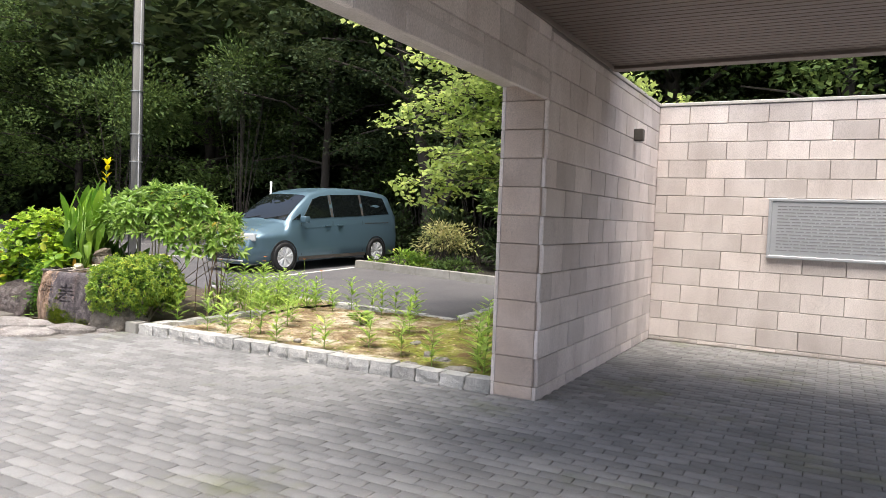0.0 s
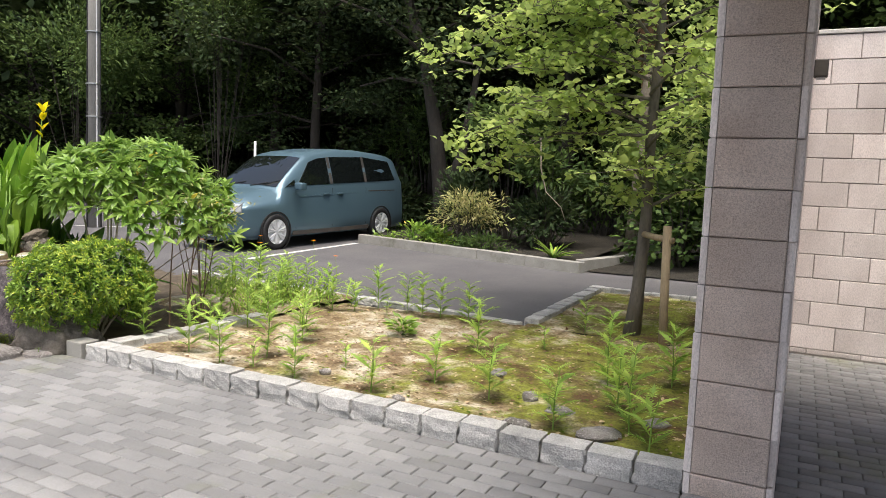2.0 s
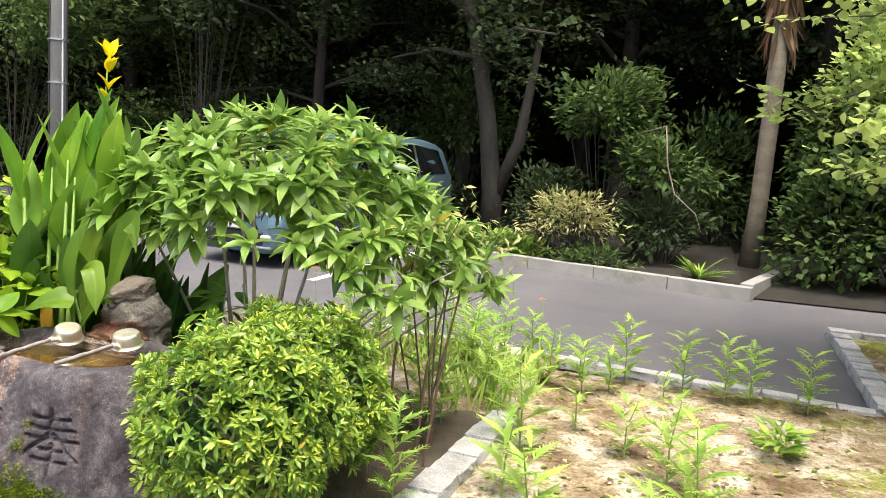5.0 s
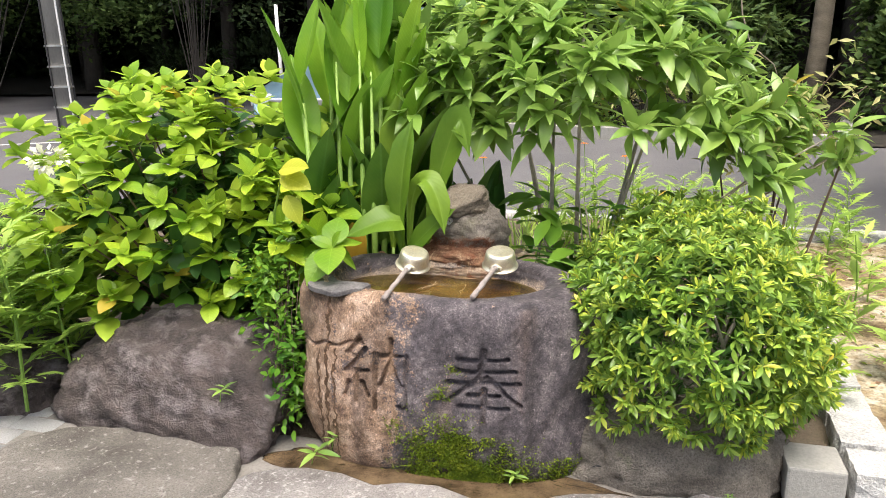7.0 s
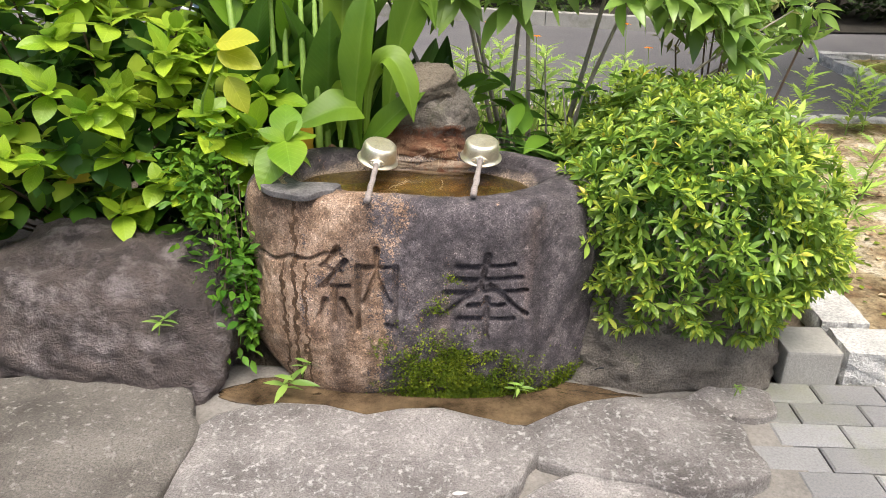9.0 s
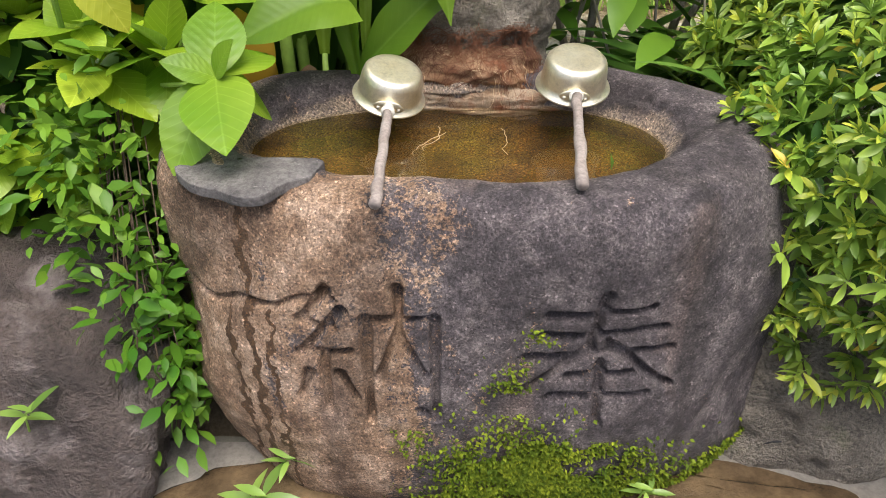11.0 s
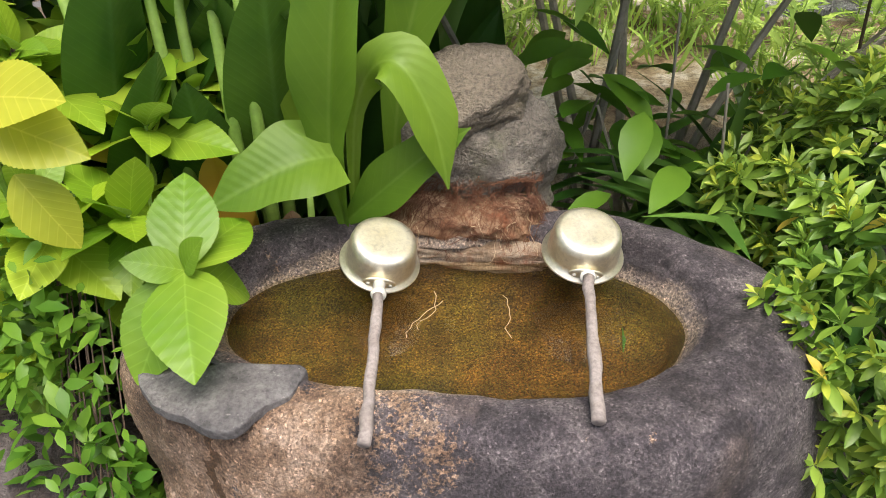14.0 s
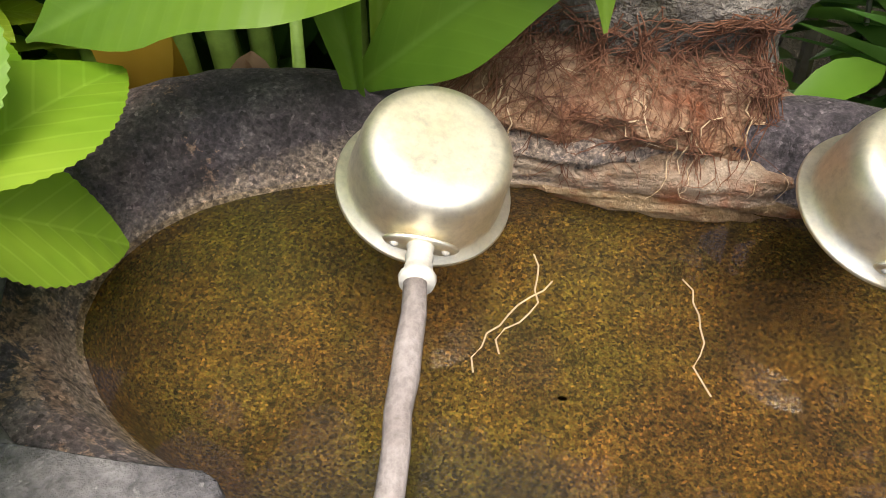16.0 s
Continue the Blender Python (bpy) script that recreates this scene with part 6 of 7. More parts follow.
# feathery seedlings in the sandy bed
def feathery(seed, h):
    """A cosmos seedling: an upright stem with pairs of finely cut leaves."""
    r = np.random.RandomState(seed)
    bm = tube(bmesh.new(), [(0, 0, -0.02), (0.01 * r.normal(), 0.01 * r.normal(), h * 0.5), (0.02 * r.normal(), 0.02 * r.normal(), h)], [0.005, 0.004, 0.002], 5)
    stem = bpy.data.meshes.new("stem")
    bm.to_mesh(stem); bm.free(); stem.materials.append(STEM)
    P, D, S = [], [], []
    z, k = 0.1 * h, 0
    while z < h * 1.02:
        for sgn in (0, math.pi):
            a = k * 1.4 + sgn + r.normal() * 0.2
            L = 0.17 * (0.6 + 0.6 * math.sin(math.pi * min(1, z / h * 0.8 + 0.15))) * min(1.0, h / 0.35)
            d = np.array((math.cos(a), math.sin(a), 0.75))
            d /= np.linalg.norm(d)
            for t in np.linspace(0.15, 1, 8):
                q = np.array((0, 0, z)) + d * L * t + np.array((0, 0, -0.25 * L * t * t))
                side = np.cross(d, (0, 0, 1)); side /= np.linalg.norm(side)
                for sd in (-1, 1):
                    P.append(q); D.append(d * 0.8 + side * sd * 0.9 + np.array((0, 0, 0.15 * r.normal()))); S.append(L * 0.36 * (1.15 - 0.7 * t))
            P.append(np.array((0, 0, z))); D.append(d); S.append(L)
        z += 0.05; k += 1
    P, D, S = map(np.array, (P, D, S))
    v, f = scatter(leaf_shape(1.0, 0.2, 2, 0.2, 0.2), P, turns(D, r, spin=0.15), S)
    me = mesh_np("leaves", v, f)
    me.materials.append(L_COSMOS)
    return stem, me


SEEDLINGS = [feathery(20 + k, h) for k, h in enumerate((0.30, 0.42, 0.52, 0.2))]
spots = [(-4.67, 7.3, 2), (-4.81, 6.95, 1), (-4.14, 6.97, 1), (-3.54, 7.0, 0), (-4.55, 7.02, 3), (-4.04, 7.44, 3), (-3.41, 8.41, 1), (-3.29, 7.42, 0), (-2.85, 7.35, 1), (-2.26, 8.11, 2), (-1.85, 8.3, 1), (-5.25, 7.08, 1),
         (-5.46, 9.6, 0), (-5.15, 9.65, 1), (-4.76, 9.6, 1), (-4.34, 9.55, 1), (-5.84, 9.7, 1), (-6.5, 9.75, 2), (-6.24, 9.45, 1), (-4.0, 9.5, 1), (-4.5, 9.45, 2), (-5.45, 7.49, 0), (-4.78, 7.87, 1), (-5.22, 9.3, 0), (-5.37, 9.11, 1), (-4.87, 9.38, 3),
         (-2.3, 7.0, 1), (-1.9, 7.15, 2), (-2.05, 7.5, 1), (-6.03, 7.95, 1), (-5.9, 8.7, 1), (-6.9, 9.3, 2), (-7.3, 9.6, 1), (-1.75, 6.95, 0), (-5.95, 9.0, 2), (-6.15, 9.2, 1), (-6.55, 9.35, 2), (-6.0, 9.5, 2), (-6.3, 9.7, 1), (-6.8, 9.6, 2), (-7.05, 9.1, 2), (-7.15, 9.75, 1), (-5.75, 8.55, 0), (-5.6, 9.2, 1), (-2.9, 9.8, 0), (-5.3, 8.5, 3), (-5.0, 8.2, 0), (-3.0, 8.9, 3), (-8.80, 6.75, 2), (-8.90, 6.6, 2), (-8.72, 6.66, 2), (-8.78, 6.9, 2), (-9.1, 6.9, 2), (-8.82, 6.5, 2), (-9.0, 6.75, 2), (-9.2, 6.65, 2), (-8.98, 6.45, 1), (-9.1, 6.5, 2), (-9.3, 6.8, 2), (-5.82, 7.15, 2), (-6.0, 8.2, 2), (-5.5, 8.0, 1)]
rnd = random.Random(9)
for x, y, k in spots:
    s = rnd.uniform(0.85, 1.15) * (1.4 if x < -8 else 1.0)
    m = Matrix.Translation((x, y, 0.05)) @ Matrix.Rotation(rnd.uniform(0, 6.28), 4, "Z") @ Matrix.Diagonal((s, s, s, 1))
    t = thing("feathery_seedling", (x, y, 0.05), "feathery light green seedling in sandy soil", "plant", "seedlings in the bed")
    t.matrix_basis = m
    for nm, me in zip(("stem", "leaves"), SEEDLINGS[k]):
        ob = new(nm, me)
        ob.parent = t
rng = np.random.RandomState(6)
for x, y, z in ((-6.0, 9.6, 0.72), (-6.6, 9.4, 0.66), (-7.6, 9.5, 0.62), (-6.9, 9.75, 0.7), (-5.8, 9.75, 0.55)):
    t = thing("orange_flower", (x, y, 0.04), "small orange flower on a thin stalk", "flower", "orange flowers")
    part("stalk", tube(bmesh.new(), [(x, y, 0.0), (x + 0.02, y, z * 0.6), (x, y, z)], [0.003, 0.0025, 0.002], 5), STEM, t)
    a = np.linspace(0, 6.28, 9)[:8]
    foliage("petals", LP, np.tile((x, y, z), (8, 1)), turns(np.stack([np.cos(a), np.sin(a), 0.25 + 0 * a], 1), rng, spin=0.1), 0.032, PETAL_O, t, "orange petals")
# low clump in the sand, and stones
clump = thing("low_weed_clump", (-4.25, 8.62, 0.05), "low clump of green weeds in the sand", "plant")
n = 90
a = rng.uniform(0, 6.28, n)
foliage("leaves", leaf_shape(1.0, 0.3, 3, 0.2, 0.3), np.stack([-4.25 + 0.1 * np.cos(a) * rng.random_sample(n), 8.62 + 0.1 * np.sin(a) * rng.random_sample(n), rng.uniform(0.05, 0.2, n)], 1), turns(np.stack([np.cos(a), np.sin(a), rng.uniform(0.2, 1, n)], 1), rng), rng.uniform(0.06, 0.12, n), L_AZA, clump, stuff=True)

# creeper and small weeds between boulder and basin
rng = np.random.RandomState(7)
creeper = thing("creeping_weeds", (-7.72, 6.62, 0.0), "small-leaved creeping weeds hanging beside the basin", "plant")
n = 760
t = rng.random_sample(n)
P = np.stack([-7.86 + 0.22 * t + rng.normal(0, 0.06, n), 6.80 - 0.24 * t + rng.normal(0, 0.05, n), 0.66 - 0.52 * t + rng.normal(0, 0.05, n)], 1)
P[:, 0] = np.minimum(P[:, 0], -7.66)
D = rng.normal(0, 1, (n, 3)) * (1, 1, 0.4) + (0.2, -0.5, 0.1)
foliage("leaves", leaf_shape(1.0, 0.45, 3, 0.2, 0.2), P, turns(D, rng), rng.uniform(0.022, 0.052, n), L_MID, creeper, stuff=True)
bm = bmesh.new()
for k in range(12):
    x = rng.uniform(-7.84, -7.72)
    tube(bm, [(x, 6.86, 0.6), (x + 0.05, 6.70, 0.45), (x + rng.uniform(0, 0.12), 6.58, rng.uniform(0.05, 0.3))], 0.0015, 5)
part("vines", bm, DARKSTEM, creeper)["kind"] = "stuff"
for x, y, z, s in ((-7.55, 6.44, 0.03, 0.09), (-7.50, 6.50, 0.06, 0.07), (-6.86, 6.47, 0.03, 0.05), (-7.9, 6.46, 0.22, 0.07), (-6.20, 6.5, 0.04, 0.03)):
    w = thing("sprout", (x, y, z), "small green sprout at the foot of the stones", "plant", "sprouts by the stones")
    a = np.linspace(0, 6.28, 8)[:7]
    part("stem", tube(bmesh.new(), [(x, y, z - 0.03), (x + 0.2 * s, y - 0.1 * s, z + 0.3 * s), (x + 0.5 * s, y - 0.2 * s, z + 0.5 * s)], [0.002, 0.0016, 0.001], 5), STEM, w)
    along = np.linspace(0.1, 1, 7)[:, None] * np.array((0.5, -0.2, 0.5)) * s + (x, y, z)
    foliage("leaves", leaf_shape(1.0, 0.26, 5, 0.25, 0.3), along, turns(np.stack([np.cos(a * 1.7), np.sin(a * 1.7), 0.25 + 0 * a], 1), rng, spin=0.2), s * rng.uniform(0.6, 1.0, 7), L_SHRUB, w)

# moss at the basin's foot
def moss_patch(cx, z0, z1, hw, n, seed):
    r = np.random.RandomState(seed)
    x = cx + r.normal(0, hw, n)
    z = z0 + (z1 - z0) * r.random_sample(n) ** 1.6
    rx, ry = np.interp(z, (-0.06, 0.06, 0.2, 0.36), (0.50, 0.55, 0.575, 0.572)), np.interp(z, (-0.06, 0.06, 0.2, 0.36), (0.33, 0.345, 0.34, 0.315))
    u = np.abs((x + 7.135) / rx)
    y = 6.81 - ry * np.clip(1 - u ** 2.6, 0.0, 1) ** (1 / 2.6) - 0.008
    tuft = np.array([noise.noise((a * 14, seed, c * 14)) + 0.5 * noise.noise((a * 45, seed, c * 45)) for a, c in zip(x, z)])
    keep = (u < 0.97) & (tuft + 0.25 - 2.2 * np.clip(z - z0 - 0.05, 0, 1) > r.uniform(-0.35, 0.35, n))
    return np.stack([x, y, z], 1)[keep]


moss = thing("moss", (-7.0, 6.46, 0.02), "bright green moss at the basin's foot", "moss", kind="stuff")
P = np.vstack([moss_patch(-7.03, -0.01, 0.17, 0.085, 17000, 1), moss_patch(-7.08, 0.08, 0.26, 0.05, 1600, 2), moss_patch(-7.10, 0.28, 0.35, 0.02, 320, 3), moss_patch(-7.05, 0.37, 0.40, 0.012, 60, 8), moss_patch(-7.26, 0.14, 0.20, 0.018, 330, 4), moss_patch(-6.75, 0.0, 0.08, 0.08, 1500, 5)])
D = rng.normal(0, 0.6, P.shape) + (0, -0.8, 0.5)
ob = foliage("moss_tufts", SIMPLE, P, turns(D, rng), rng.uniform(0.006, 0.012, len(P)), MOSS, moss, stuff=True)

# young tree on its stake
rng = np.random.RandomState(8)
tree = thing("young_tree", (-2.46, 10.0, 0.04), "slim young tree with light green rounded leaves", "tree")
trunk = [Vector(p) for p in ((-2.50, 10.0, 0.0), (-2.465, 10.0, 0.5), (-2.44, 10.02, 1.2), (-2.45, 10.03, 2.0), (-2.42, 10.02, 3.0), (-2.46, 10.0, 4.2), (-2.45, 10.0, 5.2))]
part("trunk", tube(bmesh.new(), trunk, [0.09, 0.062, 0.054, 0.048, 0.038, 0.025, 0.01], 10), BARK, tree, soft=True)
bm = bmesh.new()
twig_tips = []
for k in range(52):
    h = 1.25 + 3.6 * (k / 38) ** 0.9 if k < 38 else 1.95 + 0.17 * (k - 38)
    base = trunk[0].lerp(trunk[-1], h / 5.2); base.z = h
    a = k * 2.4 + rng.uniform(-0.3, 0.3) if k < 38 else 3.3 + rng.uniform(-0.7, 0.7)
    L = (1.45 if 1.8 < h < 3.6 else 1.0) * rng.uniform(0.7, 1.15) * (1 - 0.35 * max(0, h - 3.4))
    west = math.cos(a) < -0.2
    L = 2.5 * rng.uniform(0.55, 1.05) * (1 - 0.3 * max(0, h - 3.4)) if west and h > 1.9 else L * 0.95
    if k >= 38:
        L *= 0.85
    if h < 1.9:
        L *= 0.35 if west else 0.7
    end = base + Vector((math.cos(a) * L, math.sin(a) * L, L * (rng.uniform(-0.3, 0.22) if west and h < 3.2 else rng.uniform(0.05, 0.35))))
    mid_ = base.lerp(end, 0.5) + Vector((0, 0, 0.12 * L))
    bm = tube(bmesh.new(), [base, mid_, end], [0.017, 0.011, 0.004], 6)
    nt_ = 17 if west and h > 1.9 else 7
    for j in range(nt_):
        t = 0.25 + 0.75 * j / (nt_ - 1)
        p = base.lerp(mid_, t * 2) if t < 0.5 else mid_.lerp(end, t * 2 - 1)
        q = p + Vector((rng.normal() * 0.22, rng.normal() * 0.22, rng.uniform(-0.12, 0.18)))
        tube(bm, [p, q], [0.005, 0.002], 4)
        twig_tips.append((p, q))
    part("branch", bm, BARK, tree)
P, D = [], []
for p, q in twig_tips:
    for j in range(19):
        c = p.lerp(q, rng.uniform(0.0, 1.25))
        P.append(np.array(c) + rng.normal(0, 0.075, 3) * (1, 1, 0.35)); D.append(rng.normal(0, 1, 3) * (1, 1, 0.2) + (0, 0, -0.25))
P, D = np.array(P), np.array(D)
foliage("leaves", leaf_shape(1.0, 0.95, 3, 0.15, 0.2, 0.35), P, turns(D, rng, spin=0.35), rng.uniform(0.05, 0.09, len(P)), L_YOUNG, tree, stuff=True)
stake = thing("tree_stake", (-2.15, 9.68, 0.03), "round wooden stake propping the young tree", "stake")
part("post", tube(bmesh.new(), [(-2.15, 9.68, -0.05), (-2.17, 9.70, 0.5), (-2.19, 9.72, 1.13)], 0.038, 14), STAKE, stake, soft=True)
part("cross_bar", tube(bmesh.new(), [(-2.13, 9.70, 1.0), (-2.34, 9.84, 1.02), (-2.43, 9.93, 1.03)], 0.03, 12), STAKE, stake, soft=True)


# litter on the bare soil
rng = np.random.RandomState(14)
n = 4200
P = np.stack([rng.uniform(-5.6, -1.6, n), rng.uniform(6.85, 12.2, n), np.zeros(n)], 1)
P = P[(P[:, 1] < 9.7) | (P[:, 0] > -3.3)]
P[:, 2] = 0.045 + np.array([0.03 * noise.noise((x * 1.7, y * 1.7, 0)) + (0.012 * noise.noise((x * 7, y * 7, 3)) if y < 9.75 else 0.03 * (y - 9.75) + 0.005) for x, y, _ in P]) + 0.006
D = rng.normal(0, 1, P.shape) * (1, 1, 0.12)
for nm, mt, sl in (("leaf_litter", BROWNLEAF, slice(0, None, 3)), ("leaf_litter", PALEROOT, slice(1, None, 3)), ("moss_flecks", MOSS, slice(2, None, 3))):
    ob = foliage(nm, SIMPLE, P[sl], turns(D[sl], rng, spin=0.15), rng.uniform(0.015, 0.05, len(P[sl])), mt, None, stuff=True)
    tagged(ob, "scattered dry bits and flecks on the soil", "litter", kind="stuff")
bed_stones = [(-2.35, 7.3, 0.10), (-2.05, 7.05, 0.13), (-2.62, 7.5, 0.07), (-2.5, 6.95, 0.08), (-1.8, 7.4, 0.09), (-3.0, 7.9, 0.09), (-3.3, 6.95, 0.05), (-4.05, 7.2, 0.04)]
for k, (x, y, r) in enumerate(bed_stones):
    tagged(part("stone", boulder((x, y, 0.05), (r, r * 0.7, 0.03), 50 + k, 0.2, None, 3, k, 0.8), FLAG, soft=True), "flat pale stone lying in the soil", "stone", "stones in the bed")

# rough grass and weeds beside the side kerb
rng = np.random.RandomState(17)
n = 1300
P = np.stack([rng.uniform(-7.3, -5.65, n), rng.uniform(7.3, 9.8, n), np.full(n, 0.05)], 1)
P = P[(P[:, 1] > 8.9) | ((P[:, 0] > -6.1) & (P[:, 1] > 8.3))]
D = rng.normal(0, 0.5, P.shape) * (1, 1, 0) + (0, 0, 1)
ob = foliage("rough_grass", leaf_shape(1.0, 0.07, 3, 0.2, 0.3), P, turns(D, rng, up=(0, -1, 0.1)), rng.uniform(0.08, 0.28, len(P)), L_COSMOS, None, stuff=True)
tagged(ob, "thin rough grass and weeds in the soil", "grass", kind="stuff")
# ---- woods and distance ----
def clumps(rng, n, centres, spread):
    c = centres[rng.randint(0, len(centres), n)]
    d = rng.normal(0, 1, (n, 3))
    d *= (rng.random_sample((n, 1)) ** 0.4) / np.linalg.norm(d, axis=1, keepdims=True)
    return c + d * spread


def woods_tree(x, y, h, r, crown_low, n, seed, material, lean=(0, 0), thick=0.2, leaf=0.2, fork=False, label="tall dark broadleaf tree at the wood's edge"):
    rng = np.random.RandomState(seed)
    z0 = gz(y)
    t = thing("tree", (x, y, z0), label, "tree", "trees of the wood")
    pts = [Vector((x + lean[0] * k * k, y + lean[1] * k * k + 0.08 * math.sin(5 * k + seed), z0 - 0.1 + (h * 0.85) * k)) for k in (0, 0.12, 0.3, 0.5, 0.75, 1.0)]
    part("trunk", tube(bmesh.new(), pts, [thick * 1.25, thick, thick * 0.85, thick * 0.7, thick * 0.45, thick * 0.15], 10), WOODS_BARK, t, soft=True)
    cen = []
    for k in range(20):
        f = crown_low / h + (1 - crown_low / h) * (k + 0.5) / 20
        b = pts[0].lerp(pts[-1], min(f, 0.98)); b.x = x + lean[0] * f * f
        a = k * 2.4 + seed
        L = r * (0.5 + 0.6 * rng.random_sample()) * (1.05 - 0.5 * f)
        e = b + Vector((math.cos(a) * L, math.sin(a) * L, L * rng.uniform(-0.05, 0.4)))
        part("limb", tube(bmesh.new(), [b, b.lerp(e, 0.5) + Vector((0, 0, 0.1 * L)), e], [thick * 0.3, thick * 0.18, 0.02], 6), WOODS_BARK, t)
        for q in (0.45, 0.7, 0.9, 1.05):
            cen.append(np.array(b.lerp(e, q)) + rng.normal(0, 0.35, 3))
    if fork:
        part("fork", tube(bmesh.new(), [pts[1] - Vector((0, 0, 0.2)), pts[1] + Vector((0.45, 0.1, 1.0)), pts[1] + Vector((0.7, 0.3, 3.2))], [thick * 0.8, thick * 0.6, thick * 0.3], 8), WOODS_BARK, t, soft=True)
    P = clumps(rng, n, np.array(cen), (r * 0.21, r * 0.21, r * 0.11))
    D = rng.normal(0, 1, P.shape) * (1, 1, 0.5) + (0, 0, -0.2)
    foliage("crown", SIMPLE, P, turns(D, rng, spin=0.5), rng.uniform(0.7, 1.3, n) * leaf, material, t, stuff=True)
    return t


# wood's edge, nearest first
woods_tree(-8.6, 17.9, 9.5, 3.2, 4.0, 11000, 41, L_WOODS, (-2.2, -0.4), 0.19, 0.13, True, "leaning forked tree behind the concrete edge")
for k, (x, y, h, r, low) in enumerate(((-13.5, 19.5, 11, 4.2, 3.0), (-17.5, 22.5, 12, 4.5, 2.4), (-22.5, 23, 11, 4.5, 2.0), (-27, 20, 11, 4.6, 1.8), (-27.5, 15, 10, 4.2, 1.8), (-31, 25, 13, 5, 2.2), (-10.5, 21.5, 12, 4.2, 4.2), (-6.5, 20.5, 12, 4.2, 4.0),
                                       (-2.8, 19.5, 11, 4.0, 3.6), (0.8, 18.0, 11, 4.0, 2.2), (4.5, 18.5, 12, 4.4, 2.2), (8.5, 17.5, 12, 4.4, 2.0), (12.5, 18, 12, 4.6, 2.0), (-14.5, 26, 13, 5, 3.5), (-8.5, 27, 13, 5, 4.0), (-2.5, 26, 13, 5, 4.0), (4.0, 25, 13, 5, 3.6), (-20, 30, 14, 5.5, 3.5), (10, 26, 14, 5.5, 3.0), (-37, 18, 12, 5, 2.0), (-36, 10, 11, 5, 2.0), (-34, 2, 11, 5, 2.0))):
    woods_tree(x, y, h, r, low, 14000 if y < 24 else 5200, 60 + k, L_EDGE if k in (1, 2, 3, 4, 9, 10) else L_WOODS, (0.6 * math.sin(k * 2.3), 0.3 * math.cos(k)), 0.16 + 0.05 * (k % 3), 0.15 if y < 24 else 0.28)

# roof of leaves, added mainly to shade the wood, and its dark depth
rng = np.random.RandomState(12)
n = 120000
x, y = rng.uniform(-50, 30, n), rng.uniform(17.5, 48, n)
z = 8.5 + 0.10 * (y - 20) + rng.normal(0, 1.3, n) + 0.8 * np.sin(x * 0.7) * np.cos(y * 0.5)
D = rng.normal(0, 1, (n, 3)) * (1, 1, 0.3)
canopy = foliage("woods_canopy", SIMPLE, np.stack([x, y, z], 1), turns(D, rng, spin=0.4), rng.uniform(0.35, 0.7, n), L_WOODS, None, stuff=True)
tagged(canopy, "closed leaf canopy added to darken the wood", "trees", kind="stuff")
# far leaves share the near-black colour that stands in for deep shade
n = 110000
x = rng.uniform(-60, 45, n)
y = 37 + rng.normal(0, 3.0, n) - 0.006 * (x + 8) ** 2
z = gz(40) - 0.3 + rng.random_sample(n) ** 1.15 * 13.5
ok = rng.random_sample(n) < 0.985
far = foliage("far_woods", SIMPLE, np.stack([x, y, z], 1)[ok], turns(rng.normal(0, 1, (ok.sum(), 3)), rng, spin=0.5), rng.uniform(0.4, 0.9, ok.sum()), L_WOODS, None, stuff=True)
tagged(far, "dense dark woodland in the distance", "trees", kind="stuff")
# wooded slope behind, closing the view under the leaves
hx, hv = np.linspace(-95, 75, 60), np.linspace(0, 1, 12)
HX, HV = np.meshgrid(hx, hv)
HY = 42 - 0.006 * (HX + 8) ** 2 + 16 * HV
HZ = 0.9 + 11.5 * HV ** 0.8 + 0.8 * np.sin(HX * 0.4) * HV
i = (np.arange(11)[:, None] * 60 + np.arange(59)[None]).ravel()
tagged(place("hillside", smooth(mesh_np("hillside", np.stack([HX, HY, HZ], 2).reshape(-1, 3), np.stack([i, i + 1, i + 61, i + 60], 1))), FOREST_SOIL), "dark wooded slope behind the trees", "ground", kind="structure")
# thin trunks in the depth of the wood
for k in range(13):
    xx, yy = -30 + 3.5 * k + rng.uniform(-0.8, 0.8), rng.uniform(23, 34)
    t = thing("slim_tree", (xx, yy, gz(yy)), "thin dark trunk deep in the wood", "tree", "thin trunks in the wood")
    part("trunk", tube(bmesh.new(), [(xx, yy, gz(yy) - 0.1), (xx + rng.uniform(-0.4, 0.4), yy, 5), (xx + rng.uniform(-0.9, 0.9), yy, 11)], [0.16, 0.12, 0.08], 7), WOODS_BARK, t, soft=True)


def undergrowth(name, label, c, r, n, size, material, seed, shape=SIMPLE, up=0.3, category="bush"):
    rng = np.random.RandomState(seed)
    t = thing(name, (c[0], c[1], gz(c[1])), label, category)
    cen, _ = shell(rng, 16, c, np.array(r) * 0.75, -0.7, 0.6)
    tips = clumps(rng, n, cen, np.array(r) * 0.42)
    dirs = tips - np.array(c)
    dirs /= np.linalg.norm(dirs, axis=1, keepdims=True) + 1e-6
    D = dirs + rng.normal(0, 0.6, dirs.shape) + (0, 0, up)
    foliage("leaves", shape, tips, turns(D, rng, spin=0.4), rng.uniform(0.7, 1.3, len(tips)) * size, material, t, stuff=True)
    bm = stems(bmesh.new(), (c[0], c[1], gz(c[1])), tips[:18], 0.012, 0.005, rng, 0.05, 5)
    part("woody_growth", bm, WOODS_BARK, t)["kind"] = "stuff"
    return t


